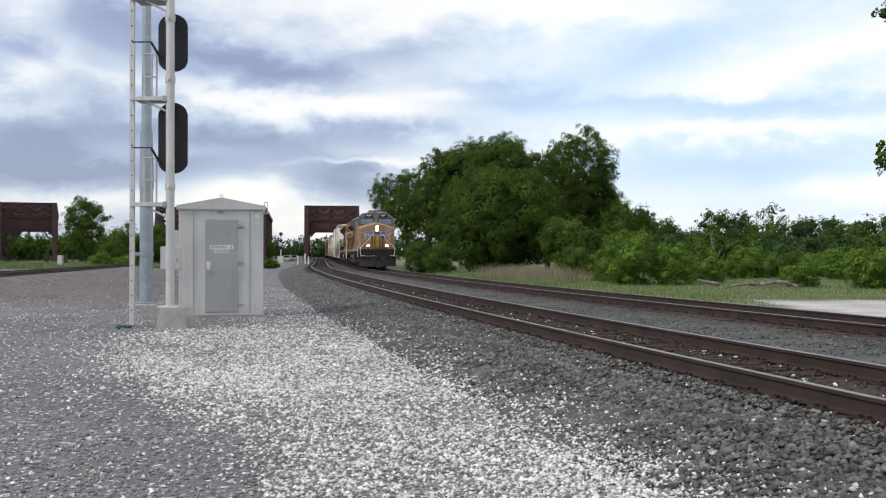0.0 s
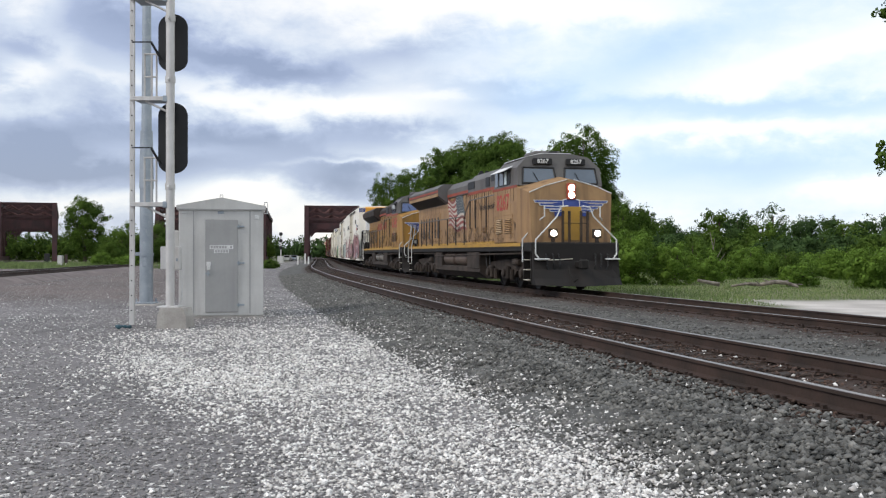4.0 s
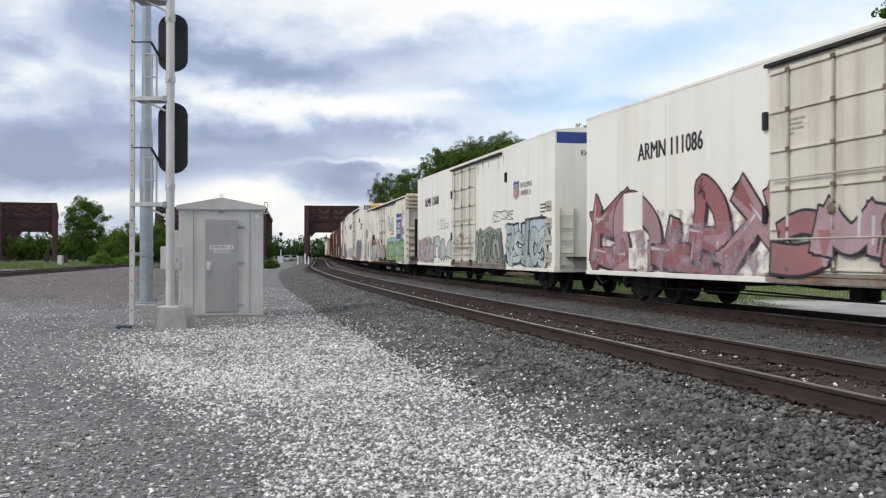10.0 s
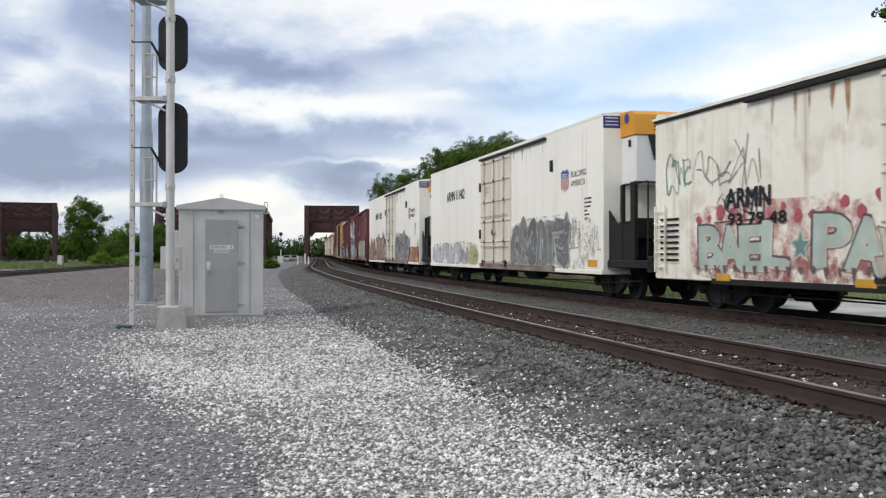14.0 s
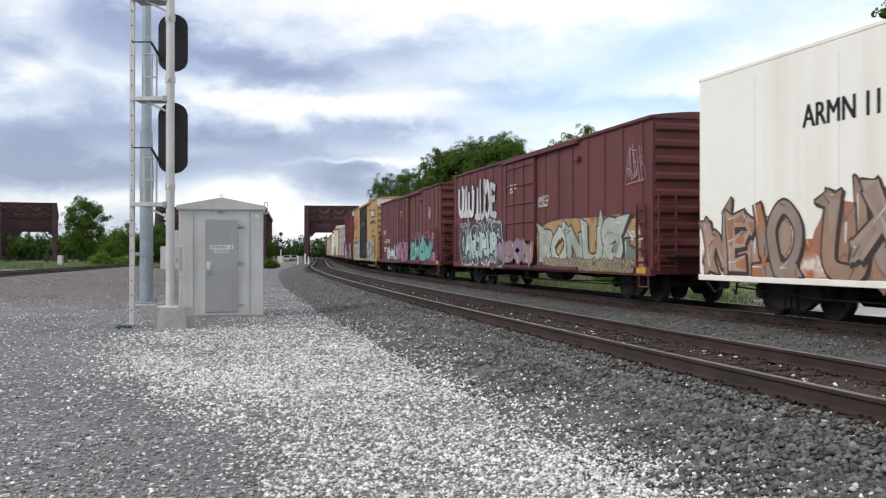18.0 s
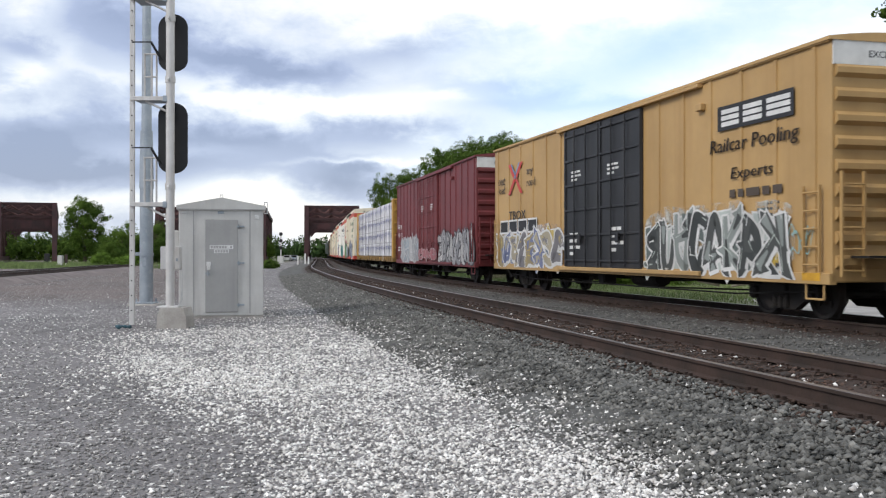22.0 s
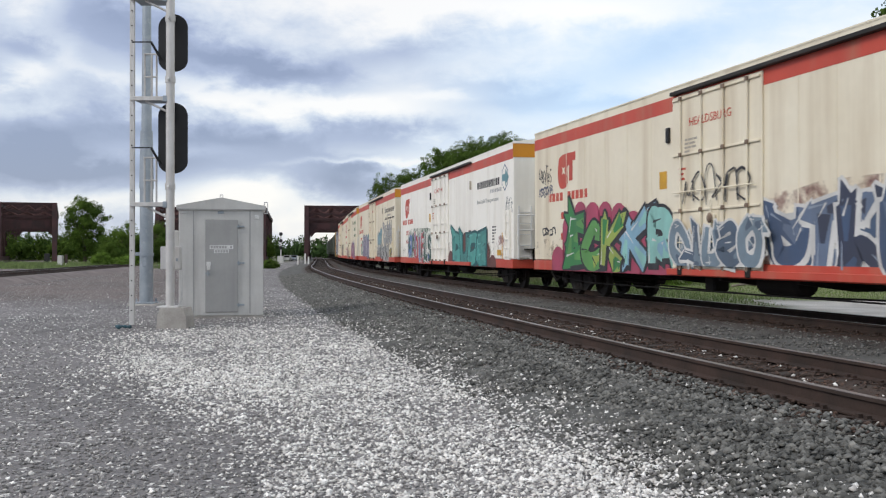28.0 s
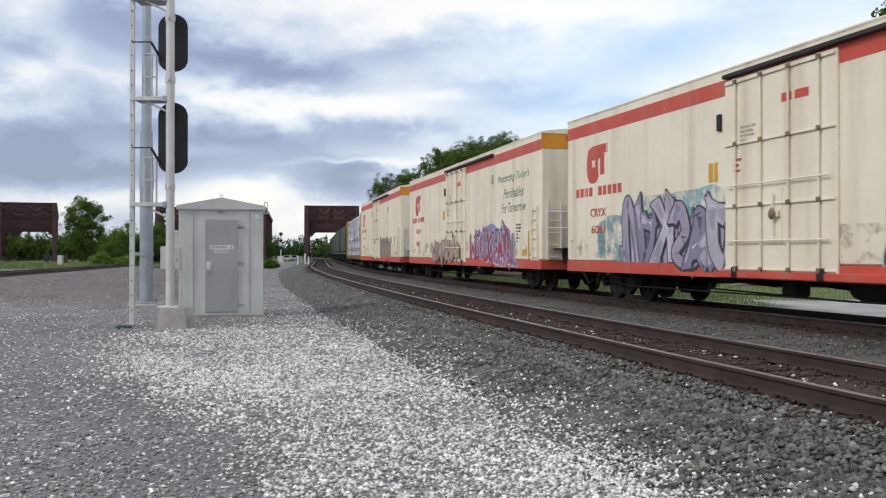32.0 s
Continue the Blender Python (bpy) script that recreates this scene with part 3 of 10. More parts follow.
# ---- loose stone ----
def stones(name, count, pick, size, material, label, seed):
    """Crushed stones as small angular lumps, pressed into the ground."""
    rng = np.random.default_rng(seed)
    x, y, z = pick(rng, count)
    n = len(x)
    base = np.array([(1, 0, 0), (-1, 0, 0), (0, 1, 0), (0, -1, 0), (0, 0, 1), (0.5, 0.5, -0.5)], float)
    tri = np.array([(0, 2, 4), (2, 1, 4), (1, 3, 4), (3, 0, 4), (2, 0, 5), (1, 2, 5), (3, 1, 5), (0, 3, 5)])
    r = rng.uniform(0.5, 1.15, n) ** 1.5 * size
    v = base[None] * r[:, None, None] * rng.uniform(0.55, 1.3, (n, 6, 1))
    v += rng.normal(0, 0.22, (n, 6, 3)) * r[:, None, None]
    t = rng.uniform(0, 6.283, n)
    c, s = np.cos(t)[:, None], np.sin(t)[:, None]
    v = np.stack([v[..., 0] * c - v[..., 1] * s, v[..., 0] * s + v[..., 1] * c, v[..., 2] * 0.7], -1)
    v += np.stack([x, y, z + r * 0.15], -1)[:, None]
    f = (tri[None] + np.arange(n)[:, None, None] * 6).reshape(-1, 3)
    ob = raw(name, v.reshape(-1, 3), f, material)
    return tagged(ob, label, "gravel", kind="stuff")


def yard_spots(lo, hi, keep):
    def pick(rng, count):
        r = 4.6 * (lo / 4.6) * (hi / lo) ** rng.uniform(0, 1, count)
        t = rng.uniform(-0.62, 0.62, count)
        x, y = r * np.sin(t), r * np.cos(t)
        z, s, u, past = lie_of_land(x, y)
        z = np.maximum(z, np.interp(past, [1.0, 1.8, 2.6, 3.1, 3.8], [0.1, 0.1, 0.02, -0.045, -0.13]))
        ok = rng.uniform(0, 1, count) < keep(x, y, past)
        return x[ok], y[ok], z[ok]
    return pick


def bed_spots(u0, u1, s0, s1, near):
    def pick(rng, count):
        s = s0 + (s1 - s0) * rng.uniform(0, 1, count) ** 1.5
        w = rng.uniform(u0, u1, count)
        g = gap_at(s)
        u = w + (g if near else 0)
        x, y, a = on_line(s, u)
        if near:
            z = np.interp(w, [-2.1, -1.7, 1.8, 2.6, 3.1, 3.8], [-0.02, 0.1, 0.1, 0.02, -0.045, -0.1])
            z = z + np.where(abs(w) < 1.3, rng.uniform(0, 0.035, count), 0)
            ok = rng.uniform(0, 1, count) > 0.85 * white_belt(x, y, w)
            return x[ok], y[ok], z[ok]
        else:
            z = np.interp(u, [-3.9, -2.4, -1.7, 1.7, 2.0], [-0.5, -0.14, 0.0, 0.0, -0.05])
            z = np.where(u > 2, np.interp(u / g, [0.3, 0.5, 0.66], [-0.04, -0.06, -0.02]), z)
        return x, y, z
    return pick


def patchy(x, y):
    return 0.5 + 0.5 * np.sin(1.3 * x + 0.8 * np.sin(0.9 * y)) * np.cos(1.1 * y + 0.7 * np.sin(1.7 * x))


def white_keep(x, y, past):
    w = white_belt(x, y, past)
    far = (past > 2.2) * (1 - smooth01(past, 9, 16)) * (0.035 + 0.11 * patchy(x, y) * patchy(0.37 * x + 2, 0.41 * y))
    return np.clip(w * (0.26 + 0.34 * patchy(x, y) + 0.3 * patchy(2.7 * x + 1, 2.3 * y)) * (1 - 0.25 * smooth01(y, 10, 15)), 0, 1) + far


def grey_keep(x, y, past):
    return np.where(past > 2.6, 0.45, 0.0)


stones("limestone_gravel", 190000, yard_spots(4.6, 40, white_keep), 0.021, M_STONE_W, "scattered white limestone chips on the yard", 11)
stones("limestone_gravel", 60000, yard_spots(10, 26, white_keep), 0.026, M_STONE_W, "coarser white limestone chips round the hut and mast", 18)
stones("grey_gravel", 120000, yard_spots(4.6, 30, grey_keep), 0.02, M_STONE_G, "fine grey gravel of the yard", 12)
stones("shoulder_ballast", 84000, bed_spots(0.95, 3.8, -17, 45, True), 0.034, M_STONE_D, "dark angular ballast on the track shoulder", 13)
stones("track_ballast", 30000, bed_spots(-1.7, 1.25, -18, 45, True), 0.028, M_STONE_B, "rust-stained ballast between the rails", 14)
stones("far_track_ballast", 12000, bed_spots(-1.6, 1.5, -10, 45, False), 0.026, M_STONE_B, "rust-stained ballast between the far rails", 17)
stones("middle_ballast", 22000, bed_spots(1.5, 4.4, -14, 50, False), 0.029, M_STONE_D, "dark ballast between the two tracks", 15)
stones("pale_ballast", 1500, bed_spots(-2.2, 3.7, -15, 30, True), 0.028, M_STONE_W, "stray pale stones among the ballast", 16)


# ---- signal hut, mast and pole ----
HUT_Y, MAST_Y = 21.3, 18.6


def build_hut():
    h = thing("signal_hut", "silver aluminium signal hut with a closed grey door, on the gravel", "shed", at=pose(-4.91, HUT_Y, 0.02, 0, 0, 13))
    w, e, d = 0.915, 2.43, 1.2
    sh = Shape().cbox(-w, w, 0, 2 * d, 0, e - 0.06, 0.015)
    part("body", sh, M_ALU, h)
    for x in (-0.60, 0.62):
        part("seam", Shape().box(x - 0.012, x + 0.012, -0.006, 0.002, 0.05, e - 0.1), M_ALU_DOOR, h)
    part("skirt", Shape().cbox(-w + 0.01, w - 0.01, 0.01, 2 * d - 0.01, -0.1, 0.0, 0.01), M_CONC, h)
    roof = Shape().prism([(-w - 0.05, e - 0.07), (w + 0.05, e - 0.07), (w + 0.05, e + 0.01), (0.02, e + 0.19), (-0.02, e + 0.19), (-w - 0.05, e + 0.01)], "y", -0.05, 2 * d + 0.05)
    part("roof", roof, M_ALU, h, "low pitched silver sheet roof")
    part("eave_trim", Shape().box(-w - 0.055, w + 0.055, -0.058, -0.048, e - 0.085, e - 0.062), M_ALU_DOOR, h)
    dr = part("door", Shape().cbox(-0.345, 0.36, -0.03, 0.004, 0.08, 2.13, 0.008), M_ALU_DOOR, h, "dull grey sheet metal door")
    fr = Shape()
    fr.box(-0.375, -0.347, -0.02, 0.003, 0.06, 2.16).box(0.362, 0.39, -0.02, 0.003, 0.06, 2.16).box(-0.347, 0.362, -0.02, 0.003, 2.133, 2.16)
    part("door_frame", fr, M_ALU, h)
    for z in (0.24, 1.17, 1.98):
        part("hinge", Shape().cbox(0.33, 0.5, -0.05, -0.031, z - 0.02, z + 0.02, 0.004).tube((0.375, -0.045, z - 0.05), (0.375, -0.045, z + 0.05), 0.014, 8), M_GALV, dr)
    part("hasp", Shape().cbox(-0.325, -0.23, -0.05, -0.03, 1.1, 1.2, 0.006).cbox(-0.315, -0.24, -0.07, -0.05, 1.02, 1.1, 0.01), M_WHITE, dr, "pale padlock hasp")
    part("door_handle", Shape().cbox(-0.345, -0.25, -0.055, -0.03, 0.92, 0.96, 0.006).tube((-0.29, -0.06, 0.88), (-0.29, -0.06, 1.0), 0.014, 8), M_GALV, dr)
    for z, n in ((1.525, 8), (1.43, 5)):
        sg = part("sign", Shape().cbox(-n * 0.032, n * 0.032, -0.034, -0.0301, z - 0.042, z + 0.042, 0.003), M_WHITE, dr, "small white strip with unreadable grey lettering")
        for i in range(n):
            if n == 8 and i == 6:
                continue
            x = (i - (n - 1) / 2) * 0.06
            part("bar", Shape().box(x - 0.021, x + 0.021, -0.0365, -0.034, z - 0.026, z + 0.026), M_ALU_DOOR, sg)
    part("name_plate", Shape().cbox(-0.08, 0.05, -0.012, 0.002, 2.26, 2.32, 0.004), M_GALV, h)
    part("bolt_cover", Shape().lathe([(0.05, 0.0), (0.05, -0.015), (0.025, -0.02)], (0.77, 0.0, 2.19)).cbox(0.72, 0.82, -0.008, 0.001, 2.14, 2.24, 0.003), M_WHITE, h)
    loop = Shape().pipe([(w + 0.02, 0.03, 2.30), (w + 0.02, 0.03, 2.53), (w + 0.09, 0.03, 2.53), (w + 0.09, 0.03, 2.28), (w + 0.02, 0.03, 2.28)], 0.012)
    part("lifting_eye", loop, M_WHITE, h)
    part("lifting_eye", Shape().pipe([(-0.03, -0.02, e + 0.18), (-0.03, -0.02, e + 0.25), (0.03, -0.02, e + 0.25), (0.03, -0.02, e + 0.18)], 0.01), M_WHITE, h)
    part("vent_hood", Shape().cbox(-w - 0.16, -w, 0.4, 0.8, 1.5, 1.9, 0.03), M_ALU, h)
    return h


build_hut()


def build_mast():
    """A colour-light signal seen from behind: mast, two heads, ladder and platforms."""
    bx = (301 - 784) / 1701 * MAST_Y
    m = thing("signal_mast", "silver painted signal mast with two black heads and a ladder", "railway signal", at=pose(bx, MAST_Y, 0.0))
    foot = [(-0.18, -0.1), (0.40, -0.1), (0.385, 0.2), (0.33, 0.36), (-0.11, 0.36), (-0.165, 0.2)]
    part("foundation", Shape().prism(foot, "y", -0.3, 0.3), M_CONC, m, "tapered concrete foundation block")
    part("base_plate", Shape().cbox(-0.2, 0.2, -0.2, 0.2, 0.36, 0.39, 0.006), M_MAST, m)
    pole = Shape().tube((0, 0, 0.37), (0, 0, 9.0), 0.083, 20)
    part("pole", pole, M_MAST, m, smooth=False)
    for z in (2.70, 4.77, 5.95):
        part("clamp", Shape().tube((0, 0, z - 0.06), (0, 0, z + 0.06), 0.098, 18).cbox(-0.02, 0.02, -0.125, -0.08, z - 0.03, z + 0.03, 0.005), M_MAST, m)
    part("bolt", Shape().lathe([(0.022, -0.12), (0.022, -0.14)], (0, 0, 2.70), n=10), M_WHITE, m)
    part("bolt", Shape().lathe([(0.022, -0.12), (0.022, -0.14)], (0, 0, 4.77), n=10), M_WHITE, m)
    for z0, h0 in ((2.95, 1.43), (4.94, 1.17)):
        n = 12
        w = 0.287
        poly = [(0.005 + w * math.cos(math.pi * i / n), h0 - w + w * 0.9 * math.sin(math.pi * i / n)) for i in range(n + 1)]
        poly += [(0.005 - w * math.cos(math.pi * i / n), 0.24 - w * 0.8 * math.sin(math.pi * i / n)) for i in range(n + 1)]
        hd = part("signal_head", Shape().prism([(x, z + z0) for x, z in poly], "y", 0.16, 0.185), M_BLACK, m, "black oval signal background seen from behind")
        for k in range(3):
            zc = z0 + 0.22 + k * (h0 - 0.46) / 2
            part("lamp_case", Shape().lathe([(0.12, 0.185), (0.13, 0.2), (0.13, 0.3)], (0.005, 0, zc), n=14), M_BLACK, hd)
            part("hood", Shape().tube((0.005, 0.19, zc), (0.005, 0.5, zc), 0.125, 14), M_BLACK, hd)
    lx = -0.735
    lad = part("ladder", Shape().cbox(lx - 0.045, lx + 0.045, -0.03, 0.03, 0.02, 9.0, 0.006), M_MAST, m, "narrow silver ladder with open rungs")
    part("rail", Shape().cbox(lx - 0.155, lx - 0.065, 0.34, 0.38, 0.02, 9.0, 0.006), M_MAST, lad)
    for i in range(30):
        z = 0.3 + i * 0.29
        part("rung", Shape().tube((lx, 0.0, z), (lx - 0.11, 0.36, z), 0.012, 6), M_MAST, lad)
        part("rung_end", Shape().tube((lx, -0.045, z), (lx, -0.03, z), 0.014, 6), M_BLACK, lad)
    for z in (2.345, 4.39, 6.33):
        pf = part("platform", Shape().cbox(lx + 0.03, -0.08, -0.05, 0.42, z - 0.02, z + 0.02, 0.005), M_GALV, m, "grating platform between ladder and mast")
        part("platform_edge", Shape().cbox(lx - 0.03, -0.06, -0.075, -0.05, z - 0.035, z + 0.045, 0.005), M_MAST, pf)
        part("brace", Shape().tube((lx + 0.25, 0, z - 0.03), (-0.06, 0, z - 0.24), 0.022, 8), M_MAST, pf)
        part("bracket", Shape().cbox(-0.13, -0.04, -0.08, 0.1, z - 0.06, z + 0.06, 0.01), M_GALV, pf)
        for px in (lx + 0.12, lx + 0.26, -0.38):
            part("guard_post", Shape().tube((px, 0.38, z), (px, 0.38, z + 0.95), 0.02, 8), M_MAST, pf)
        for zz in (z + 0.95, z + 0.5):
            part("guard_rail", Shape().tube((lx + 0.1, 0.38, zz), (-0.36, 0.38, zz), 0.018, 8), M_MAST, pf)
        part("arm", Shape().cbox(lx, -0.34, -0.04, -0.02, z + 1.09, z + 1.115, 0.004).tube((-0.36, -0.03, z + 1.09), (-0.2, 0.1, z + 0.78), 0.025, 8), M_BLACK, pf)
    box = part("junction_box", Shape().cbox(-0.25, 0.13, 0.2, 0.4, 1.08, 1.54, 0.015), M_MAST, m, "pale junction box behind the mast")
    part("latch", Shape().box(0.06, 0.1, 0.19, 0.202, 1.25, 1.31), M_GALV, box)
    part("box_leg", Shape().tube((-0.05, 0.3, -0.05), (-0.05, 0.3, 1.09), 0.04, 8), M_MAST, m)
    cab = Shape().pipe([(0.12, 0.1, 0.36), (0.2, 0.1, 0.5), (0.2, 0.14, 1.1)], 0.016)
    part("conduit", cab, M_MAST, m)
    return m


build_mast()


def build_pole():
    y = 27.0
    m = thing("steel_pole", "tall tapered galvanised steel pole on a concrete pad", "pole", at=pose((259 - 784) / 1701 * y, y, -0.06))
    part("pad", Shape().cbox(-0.42, 0.42, -0.42, 0.42, -0.05, 0.06, 0.03), M_CONC, m)
    part("base_plate", Shape().cbox(-0.27, 0.27, -0.27, 0.27, 0.06, 0.1, 0.01), M_GALV, m)
    for sx in (-0.21, 0.21):
        for sy in (-0.21, 0.21):
            part("bolt", Shape().tube((sx, sy, 0.1), (sx, sy, 0.2), 0.025, 8), M_GALV, m)
    part("shaft", Shape().tube((0, 0, 0.1), (0, 0, 3.3), 0.185, 24, 0.18).tube((0, 0, 3.3), (0, 0, 10), 0.15, 24, 0.11), M_GALV, m, smooth=False)
    part("sleeve", Shape().tube((0, 0, 3.28), (0, 0, 4.9), 0.2, 20, 0.17), M_GALV, m)
    part("hand_hole", Shape().cbox(-0.07, 0.07, -0.2, -0.17, 1.1, 1.35, 0.01), M_GALV, m)
    part("clamp", Shape().tube((0, 0, 1.4), (0, 0, 1.48), 0.205, 20).cbox(-0.3, -0.19, -0.06, 0.06, 1.4, 1.5, 0.01), M_GALV, m)
    return m


build_pole()


# ---- truss bridges ----
# lattice bars are paler than the other members so that they stand out
M_LATTICE = pbr("pale_lattice_paint", (0.17, 0.085, 0.08), (0.10, 0.05, 0.05), 0.9, 0.8, 0, 0.1)


def build_bridge(x0, x1, y, slant, skew, label, length=70, panels=8, top=10.3):
    """A riveted through truss: end posts, portal with lattice, chords, posts, diagonals and sway frames."""
    w = x1 - x0
    b = thing("truss_bridge", label, "bridge", group="river bridges", at=pose(x0, y, 0, 0, 0, skew))
    t = 0.42
    step = length / panels
    for sx in (0, w):
        part("end_post", Shape().prism([(-0.5, -0.3), (0.5, -0.3), (slant + 0.5, top), (slant - 0.5, top)], "x", sx - t, sx + t), M_BRIDGE, b)
        part("top_chord", Shape().box(sx - t, sx + t, slant - 0.4, length, top - 0.75, top), M_BRIDGE, b)
        part("bottom_chord", Shape().box(sx - t, sx + t, 0, length, 0.1, 0.85), M_BRIDGE, b)
        for k in range(1, panels + 1):
            part("post", Shape().box(sx - 0.25, sx + 0.25, k * step - 0.3, k * step + 0.3, 0.5, top - 0.5), M_BRIDGE, b)
            part("diagonal", Shape().prism([(k * step - 0.25, 0.8), (k * step + 0.25, 0.8), (k * step - step + 0.25, top - 0.7), (k * step - step - 0.25, top - 0.7)] if k > 1 else
                                          [(0.4, 0.8), (0.9, 0.8), (step + 0.2, top - 0.7), (step - 0.3, top - 0.7)], "x", sx - 0.18, sx + 0.18), M_BRIDGE, b)
    for k in range(panels + 1):
        y0 = slant if k == 0 else k * step
        low = 5.95 if k == 0 else 6.8
        part("strut", Shape().box(t, w - t, y0 - 0.25, y0 + 0.25, top - 0.4, top), M_BRIDGE, b)
        part("strut", Shape().box(t, w - t, y0 - 0.18, y0 + 0.18, top - 1.75, top - 1.45), M_BRIDGE, b)
        part("strut", Shape().box(t, w - t, y0 - 0.2, y0 + 0.2, top - 2.75, top - 2.4), M_BRIDGE, b)
        part("portal_beam", Shape().box(t, w - t, y0 - 0.15, y0 + 0.15, low, top - 3.3), M_BRIDGE, b)
        n = 6
        lat = Shape()
        for i in range(n):
            xa, xb = t + (w - 2 * t) * i / n, t + (w - 2 * t) * (i + 1) / n
            for za, zb in ((top - 1.45, top - 0.4), (top - 2.4, top - 1.75)):
                if i % 2:
                    za, zb = zb, za
                lat.tube((xa, y0, za), (xb, y0, zb), 0.1, 5)
        part("lattice", lat, M_LATTICE, b)
        for sx, d in ((t, 1), (w - t, -1)):
            part("knee_brace", Shape().prism([(sx, low), (sx + d * 1.1, low), (sx, low - 1.3)], "y", y0 - 0.15, y0 + 0.15), M_BRIDGE, b)
    part("abutment", Shape().cbox(-1.2, w + 1.2, -0.4, 0.6, -1.0, -0.02, 0.05), M_CONC, b)
    return b


build_bridge(-25.3, -15.9, 178, 2.0, 7.5, "dark red riveted truss bridge over both main tracks", top=10.4)
build_bridge(-53.2, -43.8, 178, 3.0, 9.0, "dark red truss bridge behind the signal hut", top=10.2)
build_bridge(-42.8, -33.4, 178, 2.2, 9.0, "dark red truss bridge behind the signal hut", top=10.2)
build_bridge(-80.6, -71.1, 174, 3.0, 21.5, "dark red truss bridge beside the woods", top=10.9)


# ---- woods ----
def foliage(name, blobs, per, leaf, material, parent, seed, core=True, puff=5.0):
    """Leaves as small bent cards in puffs, the puffs on the outside of uneven clumps; shading follows the puffs."""
    rng = np.random.default_rng(seed)

    def unit(v):
        return v / np.linalg.norm(v, axis=1)[:, None]

    mid = np.mean([b[:3] for b in blobs], 0)
    quads, normals = [], []
    for (cx, cy, cz, rx, ry, rz) in blobs:
        size, at = np.array([rx, ry, rz]), np.array([cx, cy, cz])
        pr = min(leaf * puff, 0.5 * min(rx, rz))
        np_ = max(4, int(1.5 * (rx * ry + rx * rz + ry * rz) / 3 / pr ** 2 * 1.3))
        d = unit(rng.normal(0, 1, (np_, 3)))
        centre = d * rng.uniform(0.72, 1.0, np_)[:, None] * size + at
        n = max(5, int(per * pr ** 2))
        a = unit(rng.normal(0, 1, (np_ * n, 3)) + np.repeat(d, n, 0) * 0.55 + np.array([0, 0, 0.3]))
        pos = np.repeat(centre, n, 0) + a * (pr * np.repeat(rng.uniform(0.6, 1.25, np_), n) * rng.uniform(0.45, 1.1, np_ * n))[:, None]
        s = leaf * rng.uniform(0.55, 1.35, np_ * n)[:, None]
        face = unit(a + rng.normal(0, 0.5, a.shape))
        u = unit(np.cross(face, rng.normal(0, 1, a.shape)))
        w = np.cross(face, u)
        quads.append(np.stack([pos - u * s - face * s * 0.25, pos - w * s * 0.6, pos + u * s - face * s * 0.25, pos + w * s * 0.6], 1))
        normals.append(unit(a * 0.5 + np.repeat(d, n, 0) * 0.5 + unit(pos - mid) * 0.4 + rng.normal(0, 0.32, a.shape)))
        if core:
            # larger filler leaves deeper inside, added to block light and sky
            k = int(4.6 * (rx * ry + rx * rz + ry * rz) / 3 / (leaf * 2) ** 2)
            d2 = unit(rng.normal(0, 1, (k, 3)))
            c2 = d2 * rng.uniform(0.3, 0.78, k)[:, None] * size + at
            u2 = unit(np.cross(d2, rng.normal(0, 1, (k, 3))))
            w2 = np.cross(d2, u2)
            s2 = leaf * rng.uniform(1.1, 1.9, k)[:, None]
            quads.append(np.stack([c2 - u2 * s2, c2 - w2 * s2, c2 + u2 * s2, c2 + w2 * s2], 1))
            normals.append(d2)
    v, nn = np.concatenate(quads), np.concatenate(normals)
    turn = np.cross(v[:, 1] - v[:, 0], v[:, 2] - v[:, 0])
    back = (turn * nn).sum(1) < 0
    v[back] = v[back][:, ::-1]
    ob = raw(name, v.reshape(-1, 3), np.arange(len(v) * 4).reshape(-1, 4), material, parent)
    ob.data.polygons.foreach_set("use_smooth", np.ones(len(v), bool))
    ob.data.normals_split_custom_set_from_vertices(np.repeat(nn, 4, 0).tolist())
    return ob


def build_tree(name, label, x, y, h, w, leafmat, seed, trunk=True, low=0.15, per=60, leaf=0.2, clumps=16, group="woods", z=-0.15, core=True, puff=5.0):
    rng = np.random.default_rng(seed)
    tr = thing(name, label, "shrub" if name == "shrub" else "tree", group, at=pose(x, y, z))
    blobs = []
    mid_z, half_z = h * (low + 1) / 2, h * (1 - low) / 2
    n = int(clumps * 1.5)
    for i in range(n):
        up = 1 - 2 * (i + 0.5) / n
        ang = i * 2.39996 + rng.uniform(-0.3, 0.3)
        flat = math.sqrt(1 - up * up)
        r = w * rng.uniform(0.11, 0.19)
        k = rng.uniform(0.72, 0.98)
        wide = 1 - 0.25 * max(0.0, -up)
        blobs.append((math.cos(ang) * flat * max(w / 2 - r * 0.9, 0.1) * k * wide, math.sin(ang) * flat * max(w / 2 - r * 0.9, 0.1) * k * wide, mid_z + up * max(half_z - r * 0.7, 0.1) * k, r, r, r * rng.uniform(0.7, 0.95)))
    rng.shuffle(blobs)
    blobs = [tuple(q) for q in blobs]
    if core:
        blobs.append((0, 0, mid_z, w * 0.33, w * 0.33, half_z * 0.68))
    if trunk:
        sh = Shape()
        r0 = 0.022 * h + 0.04
        lean = rng.uniform(-0.05, 0.05, 2) * h
        mid = (lean[0] * 0.5, lean[1] * 0.5, h * 0.4)
        sh.tube((0, 0, -0.2), mid, r0, 9, r0 * 0.7)
        sh.tube(mid, (lean[0], lean[1], h * 0.75), r0 * 0.7, 8, r0 * 0.3)
        for bl in blobs[:10]:
            sh.tube((mid[0] * 0.8, mid[1] * 0.8, h * rng.uniform(0.18, 0.45)), bl[:3], r0 * 0.35, 6, r0 * 0.1)
        part("trunk", sh, M_BARK, tr)
